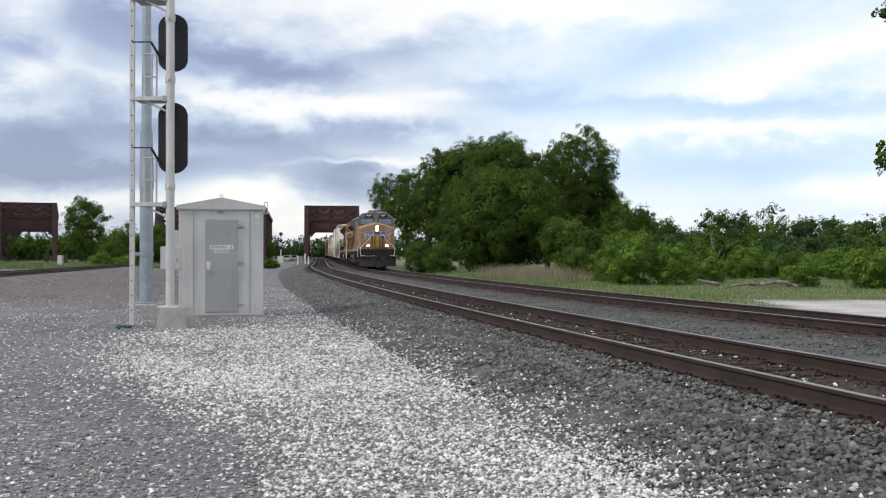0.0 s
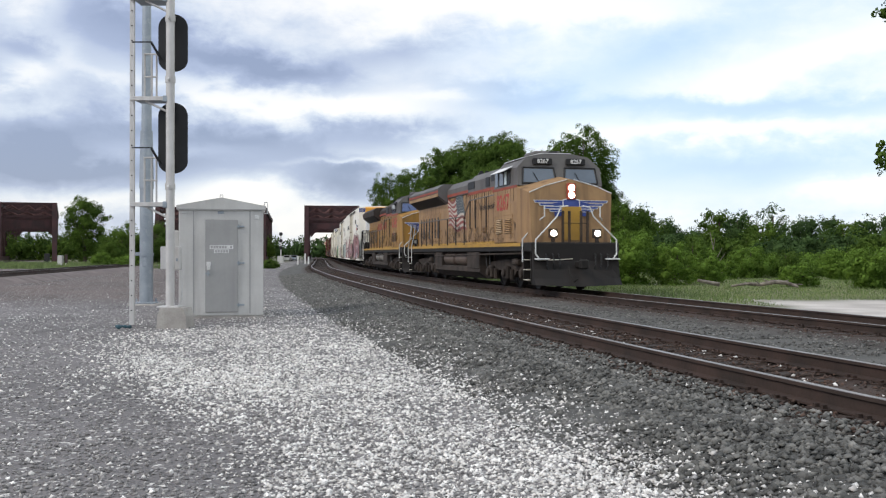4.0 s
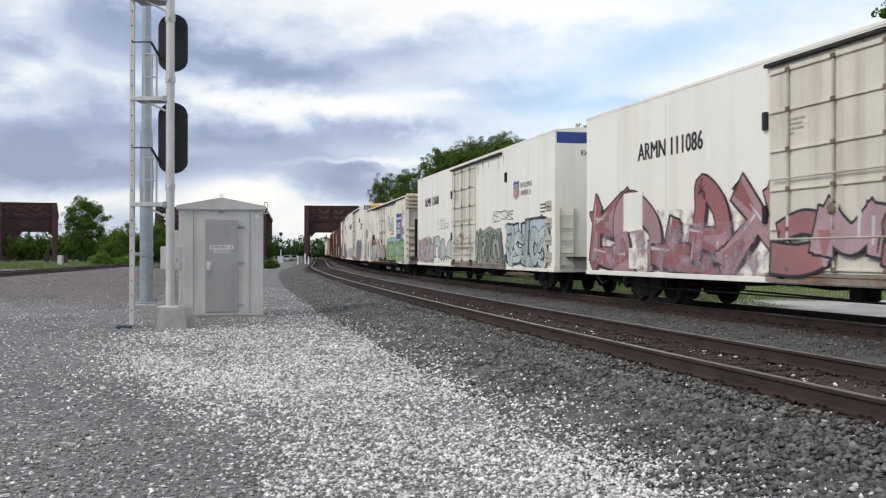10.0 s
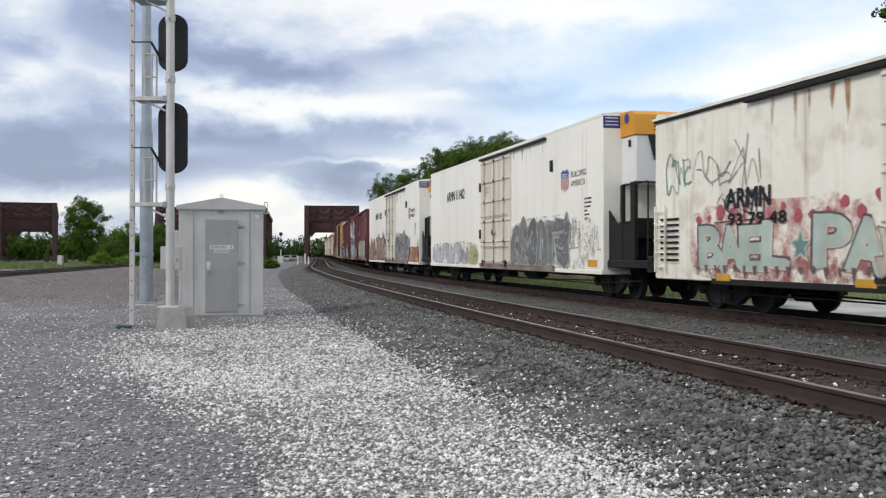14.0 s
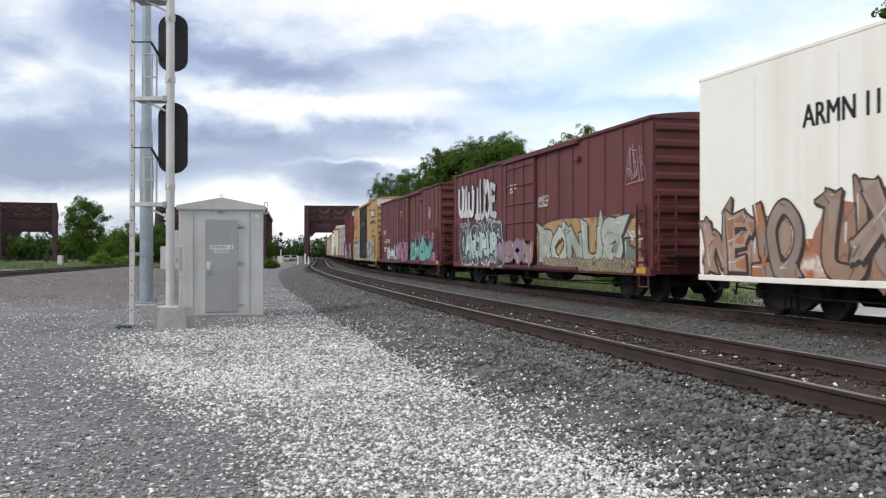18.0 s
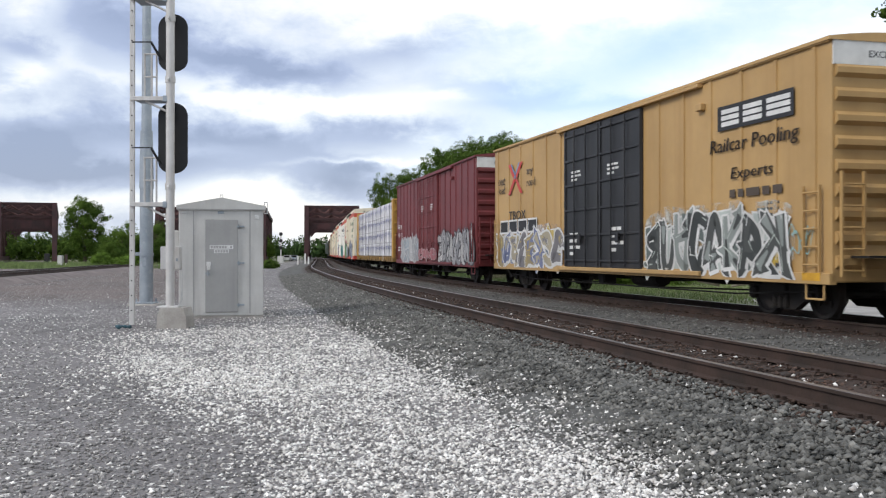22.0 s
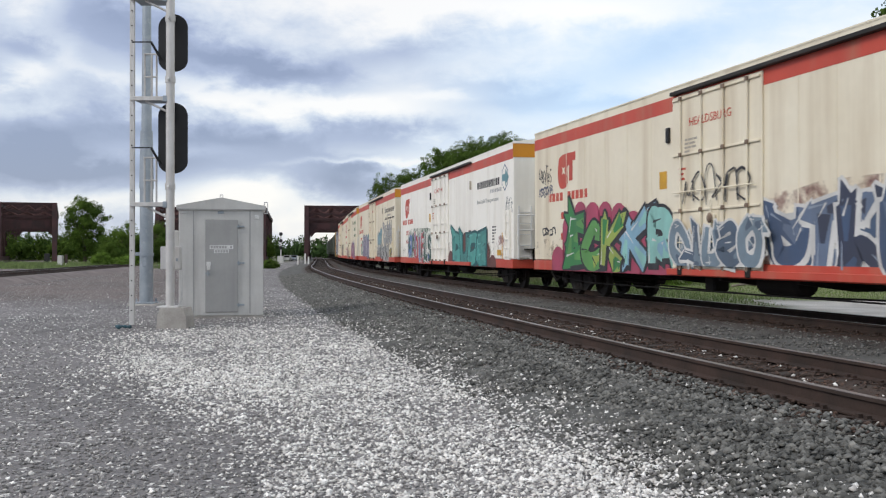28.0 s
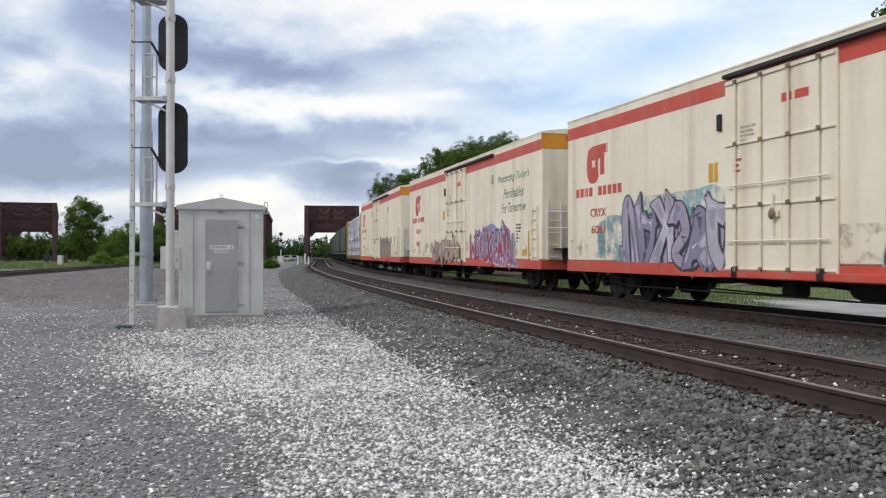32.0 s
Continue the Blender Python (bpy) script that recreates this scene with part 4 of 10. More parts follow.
    foliage("crown", blobs, per, leaf, leafmat, tr, seed + 100, core, puff)
    return tr


def px_x(px, y):
    return (px - 784) / 1701 * y


def rise_to(top, y):
    """Height of a thing at that distance whose top stands at that line of the view."""
    return 1.55 + (449 - top) / 1701 * y


TREES = [
    ("leafy_tree", "broad fresh green tree in front of the thicket", 885, 80, 276, 262, M_LEAF_A, -0.12, 28, True),
    ("leafy_tree", "tall rounded green tree behind the thicket", 885, 96, 222, 190, M_LEAF_A, 0.15, 26, True),
    ("leafy_tree", "tall rounded green tree behind the thicket", 828, 99, 238, 150, M_LEAF_A, 0.15, 22, True),
    ("leafy_tree", "green tree at the thicket's edge", 786, 98, 247, 125, M_LEAF_A, 0.1, 18, True),
    ("leafy_tree", "green tree at the thicket's edge", 758, 93, 276, 100, M_LEAF_A, -0.12, 18, True),
    ("leafy_tree", "tall open-crowned green tree at the end of the thicket", 1030, 86, 222, 160, M_LEAF_A, 0.3, 20, False),
    ("leafy_tree", "tall green tree at the end of the thicket", 1042, 88, 290, 160, M_LEAF_A, 0.02, 18, True),
    ("leafy_tree", "green tree in the thicket", 968, 92, 250, 130, M_LEAF_A, 0.03, 20, True),
    ("leafy_tree", "thin-crowned tree beyond the thicket", 692, 122, 304, 104, M_LEAF_A, 0.45, 9, False),
    ("leafy_tree", "green tree beyond the thicket", 722, 112, 292, 96, M_LEAF_A, 0.2, 14, True),
    ("leafy_tree", "small green tree beside the thicket", 1097, 78, 345, 92, M_LEAF_A, 0.02, 14, True),
    ("leafy_tree", "small green tree beside the thicket", 1010, 74, 375, 130, M_LEAF_A, 0.02, 14, True),
    ("leafy_tree", "small green tree beside the thicket", 1078, 86, 332, 100, M_LEAF_A, 0.0, 14, True),
    ("leafy_tree", "small green tree beside the thicket", 1135, 90, 366, 110, M_LEAF_A, 0.0, 14, True),
    ("leafy_tree", "dense round green tree on the far bank", 151, 122, 341, 92, M_LEAF_A, 0.06, 16, True),
]
for i, (nm, lb, px, y, top, wide, lm, low, cl, core) in enumerate(TREES):
    build_tree(nm, lb, px_x(px, y), y, rise_to(top, y), wide / 1701 * y, lm, 200 + i, True, low, 330 if core else 380, 0.066, cl if core else cl * 2, core=core, puff=6.4)

SHRUBS = [(1120, 47, 392, 168, M_LEAF_B), (1195, 46, 416, 96, M_LEAF_B), (1252, 50, 437, 84, M_LEAF_B), (1075, 52, 428, 80, M_LEAF_B), (1415, 44, 455, 92, M_LEAF_B), (1550, 42, 428, 130, M_LEAF_B),
          (1500, 56, 430, 120, M_LEAF_B), (1330, 60, 430, 110, M_LEAF_B), (1225, 58, 415, 120, M_LEAF_A), (215, 105, 388, 114, M_LEAF_A), (268, 112, 386, 106, M_LEAF_A), (180, 98, 442, 52, M_LEAF_B), (225, 95, 446, 54, M_LEAF_B),
          (476, 92, 456, 38, M_LEAF_A), (486, 100, 462, 28, M_LEAF_A), (740, 76, 415, 70, M_LEAF_A), (780, 74, 420, 80, M_LEAF_A), (1285, 57, 450, 60, M_LEAF_B), (1390, 62, 440, 110, M_LEAF_A), (1450, 64, 440, 120, M_LEAF_B),
          (1022, 68, 428, 110, M_LEAF_A)]
for i, (px, y, top, wide, lm) in enumerate(SHRUBS):
    build_tree("shrub", "fresh green shrub in rough grass", px_x(px, y), y, rise_to(top, y), wide / 1701 * y, lm, 300 + i, True, -0.3, 420, 0.039, 13, "shrubs", puff=5.2)

WOODS = [(1125, 100, 363, 130), (1175, 110, 383, 120), (1222, 112, 398, 120), (1270, 104, 361, 90), (1310, 100, 360, 90), (1365, 110, 352, 72), (1350, 98, 389, 110), (1405, 106, 383, 110), (1455, 104, 373, 110), (1505, 100, 379, 110),
         (1560, 98, 375, 120), (1620, 100, 371, 140), (1320, 84, 410, 130), (1420, 80, 410, 130), (1500, 76, 407, 120), (1250, 82, 407, 120), (1700, 95, 366, 150), (1180, 74, 407, 100), (1568, 70, 403, 140), (1375, 72, 420, 120)]
for i, (px, y, top, wide) in enumerate(WOODS):
    build_tree("woodland_tree", "hazy green tree in the wood beyond the clearing", px_x(px, y), y, rise_to(top, y), wide / 1701 * y, M_LEAF_C if i % 3 else M_LEAF_A, 400 + i, True, -0.18 if i != 5 else 0.25, 130, 0.1, 14, core=i != 5)


def build_far_woods():
    rng = np.random.default_rng(77)
    blobs = []
    for k in range(250):
        x = -240 + k * 2.05
        y = 300 + rng.uniform(-12, 30)
        h = rng.uniform(4.6, 6.6) + (1.4 if x < -95 else 0)
        blobs.append((x, y, h * 0.45, 3.2, 3.2, h * 0.62))
    for k in range(160):
        a = math.pi * (0.02 + 1.96 * k / 160) - math.pi / 2
        if abs(math.sin(a) - 1) < 0.25:
            continue
        blobs.append((math.cos(a) * 300, math.sin(a) * 300, 2.5, 7, 7, rng.uniform(3, 6)))
    ob = foliage("far_woods", blobs, 9, 0.42, M_LEAF_C, None, 78, True, 4.0)
    tagged(ob, "low hazy belt of distant green woods", "woods", kind="stuff")


build_far_woods()


def build_bank_woods():
    rng = np.random.default_rng(79)
    blobs = [(-120 + k * 1.15, 196 + rng.uniform(0, 16), 2.2, 2.4, 2.4, rng.uniform(2.6, 4.4)) for k in range(74)]
    ob = foliage("bank_woods", blobs, 12, 0.22, M_LEAF_A, None, 80, True, 4.0)
    tagged(ob, "hedge of dark green trees behind the truss bridges", "woods", kind="stuff")


build_bank_woods()


def blades(name, label, spots, height, width, material, seed):
    rng = np.random.default_rng(seed)
    x, y, z = spots
    n = len(x)
    t = rng.uniform(0, 6.283, n)
    h = height * rng.uniform(0.45, 1.2, n)
    lean = rng.normal(0, 0.3, (n, 2)) * h[:, None]
    ux, uy = np.cos(t) * width, np.sin(t) * width
    a = np.stack([x - ux, y - uy, z], -1)
    b = np.stack([x + ux, y + uy, z], -1)
    c = np.stack([x + lean[:, 0], y + lean[:, 1], z + h], -1)
    v = np.stack([a, b, c], 1).reshape(-1, 3)
    return tagged(raw(name, v, np.arange(len(v)).reshape(-1, 3), material), label, "grass", kind="stuff")


def grass_spots(rng, n, x0, x1, y0, y1, keep=lambda x, y, u: u < -3.6):
    x, y = rng.uniform(x0, x1, n), rng.uniform(y0, y1, n)
    z, s, u, past = lie_of_land(x, y)
    ok = keep(x, y, u) & ~((x > 9.9) & (y < 31.5) & (u > -10.5))
    return x[ok], y[ok], z[ok]


G_RNG = np.random.default_rng(9)
blades("meadow_grass", "short rough grass beyond the far track", grass_spots(G_RNG, 100000, -2, 34, 28, 72), 0.11, 0.011, M_GRASS, 20)
blades("verge_grass", "taller green grass along the ballast", grass_spots(G_RNG, 26000, -4, 14, 30, 78, lambda x, y, u: (u < -3.3) & (u > -6.5)), 0.26, 0.012, M_GRASS, 21)
blades("dry_grass", "tall dry tan grass before the thicket", grass_spots(G_RNG, 16000, 2.0, 10.0, 50, 70, lambda x, y, u: (u < -4.3) & (u > -9.5) & (np.hypot((x - 5.6) / 3.2, (y - 60) / 11) + 0.35 * np.sin(2.1 * x) * np.cos(0.8 * y) < G_RNG.uniform(0, 1.3, len(x)))), 0.8, 0.012, M_STRAW, 22)
blades("bank_grass", "green grass on the bank by the bridges", (lambda r: (r.uniform(-60, -28, 20000), r.uniform(92, 125, 20000), np.full(20000, -0.15)))(G_RNG), 0.6, 0.04, M_GRASS, 23)


def build_far_signal():
    y = 150.0
    s = thing("distant_signal", "slim distant signal with three black lamps", "railway signal", at=pose(px_x(497, y), y, -0.3))
    part("pole", Shape().tube((0, 0, 0), (0, 0, 5.0), 0.1, 8), M_MAST, s)
    for z in (2.6, 3.7, 4.75):
        part("signal_head", Shape().lathe([(0.24, -0.2), (0.28, -0.12), (0.28, 0.05)], (0, 0, z), "y", 14), M_BLACK, s)
    part("relay_box", Shape().cbox(-0.5, 0.5, -0.3, 0.3, 0, 1.3, 0.05), M_ALU, s)
    for px, h in ((527, 1.3), (540, 1.6), (546, 1.2)):
        p = thing("marker_post", "short white marker post beside the track", "post", "marker posts", at=pose(px_x(px, 120), 120, -0.2))
        part("post", Shape().cbox(-0.1, 0.1, -0.05, 0.05, 0, h, 0.02), M_WHITE, p)


build_far_signal()


def build_parked_car(px, y, mat, label):
    c = thing("parked_car", label, "car", "parked cars", at=pose(px_x(px, y), y, -0.45))
    part("body", Shape().cbox(-0.9, 0.9, -2.2, 2.2, 0.3, 0.95, 0.12), mat, c)
    part("cabin", Shape().prism([(-0.8, 0.95), (0.8, 0.95), (0.62, 1.5), (-0.62, 1.5)], "y", -0.9, 1.5), mat, c)
    part("windscreen", Shape().box(-0.66, 0.66, -0.92, -0.9, 1.0, 1.42), M_BLACK, c)
    for x in (-0.72, 0.72):
        part("headlight", Shape().cbox(x - 0.15, x + 0.15, -2.23, -2.19, 0.62, 0.78, 0.02), M_WHITE, c)
        for yy in (-1.4, 1.4):
            part("wheel", Shape().lathe([(0.32, -0.1), (0.32, 0.1)], (x * 1.1, yy, 0.32), "x", 12), M_BLACK, c)


build_parked_car(508, 215, M_WHITE, "white car parked beyond the yard")
build_parked_car(520, 222, M_GALV, "grey car parked beyond the yard")


def build_cabinets():
    y = 100.0
    c = thing("relay_cabinet", "grey relay cabinet beside the yard track", "cabinet", at=pose(px_x(107, y), y, -0.1))
    part("body", Shape().cbox(-0.25, 0.25, -0.2, 0.2, 0.3, 1.3, 0.03), M_ALU, c)
    part("leg", Shape().box(-0.05, 0.05, -0.05, 0.05, 0, 0.3), M_GALV, c)
    p = thing("rusty_post", "rusty steel post with a white foot", "post", at=pose(px_x(117, y), y, -0.1))
    part("post", Shape().cbox(-0.14, 0.14, -0.08, 0.08, 0.5, 1.4, 0.02), M_BED_BROWN, p)
    part("foot", Shape().cbox(-0.1, 0.1, -0.07, 0.07, -0.1, 0.5, 0.02), M_WHITE, p)
    d = thing("dwarf_signal", "dwarf signal beside the bridge track", "railway signal", at=pose(px_x(83, 120), 120, -0.1))
    part("case", Shape().cbox(-0.3, 0.3, -0.2, 0.2, 0.3, 1.5, 0.05), M_BLACK, d)
    part("base", Shape().cbox(-0.25, 0.25, -0.25, 0.25, -0.1, 0.3, 0.03), M_WHITE, d)
    r = thing("teal_rag", "crumpled teal plastic rag at the ladder's foot", "litter", at=pose(px_x(222, 18.2), 18.2, -0.02))
    rng = random.Random(3)
    for k in range(9):
        x, yv, q = rng.uniform(-0.18, 0.14), rng.uniform(-0.1, 0.1), rng.uniform(0.025, 0.06)
        part("fold", Shape().lathe([(0.02, -q), (q * 0.6, -q * 0.5), (q * 0.8, 0.1 * q), (q * 0.3, q * 0.7)], (x, yv, 0.035), "x", 7), pbr("teal_plastic", (0.04, 0.11, 0.14), (0.02, 0.05, 0.065), 6, 0.5), r)


build_cabinets()


def build_logs():
    y = 41.0
    lg = thing("fallen_log", "bleached fallen log with broken limbs in the grass", "log", at=pose(px_x(1360, y), y, -0.05))
    bent = [(-1.5, 0.3, 0.05), (-0.9, 0.15, 0.16), (-0.3, 0.1, 0.12), (0.25, 0.0, 0.24), (0.75, -0.1, 0.2), (1.2, -0.2, 0.03)]
    girth = [0.04, 0.065, 0.08, 0.10, 0.085, 0.05]
    tk = Shape()
    for k in range(5):
        tk.tube(bent[k], bent[k + 1], girth[k], 9, girth[k + 1])
    part("trunk", tk, M_DRY, lg)
    for a, b in (((0.1, 0, 0.2), (-0.2, 0.1, 0.36)), ((0.5, 0, 0.2), (0.9, 0.1, 0.32)), ((-0.7, 0.1, 0.15), (-1.4, -0.2, 0.12)), ((-0.3, 0.1, 0.12), (-0.6, -0.1, 0.3)), ((0.9, 0, 0.15), (1.5, 0.1, 0.12))):
        part("limb", Shape().tube(a, b, 0.045, 6, 0.015), M_DRY, lg)
    lg = thing("fallen_log", "short bleached log in the grass", "log", at=pose(px_x(1255, 43), 43, -0.05))
    part("trunk", Shape().tube((-0.5, 0, 0.25), (0.5, 0.2, 0.06), 0.07, 8, 0.1), M_DRY, lg)
    sn = thing("dead_tree", "bare white dead tree in the brush", "tree", at=pose(px_x(1268, 60), 60, -0.15))
    part("trunk", Shape().tube((0, 0, 0), (-0.15, 0, 1.6), 0.06, 7, 0.04).tube((-0.15, 0, 1.6), (-0.4, 0, 2.9), 0.04, 6, 0.015), M_DRY, sn)
    for a, b in (((-0.1, 0, 1.0), (0.35, 0, 1.9)), ((0, 0, 0.8), (0.6, 0.1, 1.6)), ((-0.2, 0, 1.8), (-0.1, 0, 2.5))):
        part("limb", Shape().tube(a, b, 0.03, 6, 0.012), M_DRY, sn)


build_logs()


def build_roadside_tree():
    """A tree that stands outside the view and reaches into it with two sprays of leaves."""
    y = 26.0
    tr = thing("roadside_tree", "green tree whose leafy branch tips hang over the road", "tree", at=pose(18.5, y + 2, -0.15))
    sh = Shape().tube((0, 0, -0.2), (-0.3, 0, 5), 0.3, 10, 0.22).tube((-0.3, 0, 5), (-0.6, 0, 9), 0.22, 9, 0.1)
    sh.tube((-0.3, 0, 4.5), (-6.2, -1.8, 8.1), 0.1, 7, 0.02).tube((-0.3, 0, 3.2), (-6.3, -1.9, 4.4), 0.09, 7, 0.02)
    part("trunk", sh, M_BARK, tr)
    blobs = [(-6.55, -2, 8.05, 0.28, 0.28, 0.22), (-6.0, -1.8, 8.3, 0.5, 0.4, 0.3), (-6.62, -2, 4.15, 0.14, 0.3, 0.45), (-5.9, -1.8, 4.4, 0.4, 0.4, 0.5)]
    blobs += [(-0.6 + 2.2 * math.cos(i * 2.4), 2.2 * math.sin(i * 2.4), 6 + 0.6 * i, 1.6, 1.6, 1.3) for i in range(8)]
    foliage("crown", blobs, 250, 0.06, M_LEAF_A, tr, 501)


build_roadside_tree()


# ---- train materials ----
M_UNDER = pbr("undergear_grime", (0.016, 0.014, 0.012), (0.009, 0.008, 0.0075), 1.5, 0.8, 0, 0.2, fine=14)
M_TRUCK = pbr("truck_dust", (0.058, 0.044, 0.035), (0.024, 0.0185, 0.0155), 1.8, 0.9, 0, 0.25, fine=12)
M_CASTING = pbr("freight_truck_steel", (0.024, 0.02, 0.0175), (0.012, 0.0105, 0.0095), 1.8, 0.85, 0, 0.2, fine=12)
M_WHEEL = pbr("wheel_steel", (0.03, 0.025, 0.022), (0.018, 0.016, 0.015), 2.0, 0.7, 0.2, 0.1)
M_YEL_OLD = pbr("faded_yellow", (0.39, 0.24, 0.115), (0.30, 0.18, 0.085), 0.7, 0.6, 0, 0.03, streak=((0.13, 0.075, 0.04), 0.85, (3.4, 3.4, 0.22)), spots=((0.22, 0.13, 0.07), 0.45, 1.1), grain=0.08)
M_YEL_NEW = pbr("golden_yellow", (0.40, 0.215, 0.042), (0.26, 0.135, 0.03), 0.6, 0.5, 0, 0.03, streak=((0.10, 0.056, 0.026), 0.9, (3.2, 3.2, 0.16)), spots=((0.17, 0.095, 0.04), 0.5, 1.3), grain=0.08)
M_SILL_YEL = pbr("sill_yellow", (0.50, 0.29, 0.045), (0.38, 0.22, 0.045), 0.9, 0.55, grain=0.08)
M_LGREY = pbr("engine_grey", (0.15, 0.143, 0.136), (0.105, 0.1, 0.096), 0.8, 0.6, 0, 0.05, streak=((0.08, 0.07, 0.065), 0.6, (2, 2, 0.3)), grain=0.08)
M_PILOT = pbr("pilot_grime", (0.017, 0.0135, 0.012), (0.009, 0.0078, 0.0072), 1.0, 0.75, 0, 0.15, fine=9, spots=((0.026, 0.02, 0.017), 0.5, 0.9))
M_SOOT = pbr("sooty_roof", (0.045, 0.032, 0.025), (0.02, 0.015, 0.0125), 0.9, 0.75, 0, 0.1, spots=((0.12, 0.075, 0.045), 0.35, 0.8))
M_OLDRED = pbr("weathered_red", (0.36, 0.075, 0.04), (0.26, 0.055, 0.035), 2.0, 0.6, streak=((0.10, 0.06, 0.04), 0.7, (4, 4, 0.3)))
M_DGREY = pbr("engine_dark_grey", (0.036, 0.031, 0.028), (0.02, 0.018, 0.016), 0.8, 0.7, 0, 0.08)
M_RED = pbr("stripe_red", (0.56, 0.055, 0.04), (0.47, 0.05, 0.04), 1.2, 0.5, grain=0.05)
M_NUMRED = pbr("number_red", (0.45, 0.04, 0.025), (0.36, 0.035, 0.025), 1.2, 0.5, grain=0.05)
M_GLASS = pbr("cab_glass", (0.10, 0.13, 0.17), (0.07, 0.09, 0.12), 0.6, 0.06, 0.0, 0, spec=1.0, grain=0.03)
M_GLASS_BLUE = pbr("tinted_glass", (0.05, 0.09, 0.24), (0.04, 0.07, 0.18), 0.6, 0.08, 0.0, 0, spec=1.0, grain=0.03)
M_LAMP = pbr("lit_lamp", (1.0, 0.93, 0.8), (1.0, 0.93, 0.8), 1, 0.3, 0, 0, emit=14.0)
M_LAMP_OFF = pbr("lamp_lens", (0.42, 0.40, 0.36), (0.30, 0.29, 0.26), 6, 0.12)
M_BLUE = pbr("emblem_blue", (0.035, 0.065, 0.27), (0.03, 0.055, 0.22), 1.0, 0.5, grain=0.05)
M_REEFER = pbr("reefer_white", (0.94, 0.915, 0.825), (0.90, 0.875, 0.785), 0.35, 0.42, 0, 0.02, streak=((0.72, 0.67, 0.56), 0.4, (1.5, 1.5, 0.12)), grain=0.03)
M_REEFER_OLD = pbr("old_reefer_white", (0.89, 0.87, 0.765), (0.82, 0.795, 0.68), 0.5, 0.6, 0, 0.05, streak=((0.42, 0.36, 0.27), 0.7, (2.2, 2.2, 0.15)), spots=((0.35, 0.22, 0.13), 0.25, 1.6), grain=0.06)
M_DOOR_W = pbr("plug_door_cream", (0.76, 0.725, 0.62), (0.66, 0.62, 0.52), 0.7, 0.5, 0, 0.03, streak=((0.42, 0.30, 0.18), 0.6, (2.6, 2.6, 0.2)), grain=0.05)
M_ROD = pbr("door_rod", (0.58, 0.55, 0.47), (0.44, 0.39, 0.31), 2.0, 0.6, 0.1, 0.05)
M_UNIT_W = pbr("unit_white", (0.78, 0.78, 0.77), (0.70, 0.70, 0.69), 0.8, 0.4, grain=0.04)
M_UNIT_O = pbr("unit_orange", (0.72, 0.33, 0.03), (0.64, 0.29, 0.03), 0.8, 0.45, grain=0.04)
M_OX = pbr("oxide_red", (0.145, 0.039, 0.037), (0.105, 0.030, 0.030), 0.5, 0.6, 0, 0.04, streak=((0.10, 0.035, 0.033), 0.7, (2.2, 2.2, 0.2)), grain=0.06)
M_OX2 = pbr("maroon_red", (0.175, 0.034, 0.036), (0.135, 0.028, 0.031), 0.5, 0.55, 0, 0.04, streak=((0.11, 0.032, 0.034), 0.6, (2.2, 2.2, 0.2)), grain=0.06)
M_TAN = pbr("boxcar_yellow", (0.49, 0.315, 0.13), (0.41, 0.26, 0.105), 0.5, 0.55, 0, 0.04, streak=((0.34, 0.20, 0.075), 0.6, (2.0, 2.0, 0.15)), grain=0.05)
M_BLKDOOR = pbr("black_door", (0.022, 0.022, 0.024), (0.016, 0.016, 0.017), 0.8, 0.5, 0, 0.03, streak=((0.06, 0.055, 0.05), 0.5, (2.5, 2.5, 0.2)))
M_CREAM = pbr("cryo_cream", (0.82, 0.76, 0.61), (0.75, 0.68, 0.53), 0.5, 0.5, 0, 0.03, streak=((0.50, 0.40, 0.27), 0.6, (1.8, 1.8, 0.13)), grain=0.04)
M_CREAM_W = pbr("cryo_white", (0.93, 0.91, 0.84), (0.87, 0.845, 0.775), 0.5, 0.45, 0, 0.03, streak=((0.60, 0.55, 0.46), 0.4, (1.8, 1.8, 0.13)), grain=0.03)
M_CRYRED = pbr("cryo_red", (0.57, 0.082, 0.05), (0.49, 0.07, 0.045), 0.9, 0.5, 0, 0, streak=((0.42, 0.2, 0.13), 0.5, (2, 2, 0.3)), grain=0.05)
M_CRYOR = pbr("cryo_orange", (0.70, 0.29, 0.02), (0.62, 0.25, 0.02), 0.9, 0.5, grain=0.05)
M_WRAP = pbr("lumber_wrap", (0.84, 0.84, 0.86), (0.70, 0.70, 0.75), 2.6, 0.22, 0, 1.0, fine=6, grain=0.06)
M_CENTRE = pbr("centrebeam_yellow", (0.54, 0.31, 0.06), (0.44, 0.25, 0.055), 0.7, 0.6, 0, 0.05, streak=((0.2, 0.12, 0.05), 0.6, (2, 2, 0.3)))
M_HOPPER = pbr("hopper_green", (0.06, 0.075, 0.055), (0.045, 0.055, 0.045), 0.6, 0.6)
M_INK = pbr("ink_black", (0.03, 0.03, 0.032), (0.022, 0.022, 0.024), 3, 0.6, grain=0.05)
M_INK_W = pbr("ink_white", (0.72, 0.72, 0.70), (0.6, 0.6, 0.58), 3, 0.6, grain=0.05)
M_LABEL_Y = pbr("reflector_yellow", (0.65, 0.36, 0.03), (0.5, 0.27, 0.03), 3, 0.5)
PAINT = {}


def spray(r, g, b):
    """Sprayed paint, thin enough to let some of the wall's grime through."""
    key = (r, g, b)
    if key not in PAINT:
        c = tuple(x * 0.95 for x in key)
        PAINT[key] = pbr("spray_paint", c, tuple(x * 0.74 + 0.015 for x in c), 1.6, 0.55, 0, 0.0, streak=(tuple(x * 0.6 + 0.05 for x in c), 0.5, (3.5, 3.5, 0.6)), grain=0.06)
    return PAINT[key]


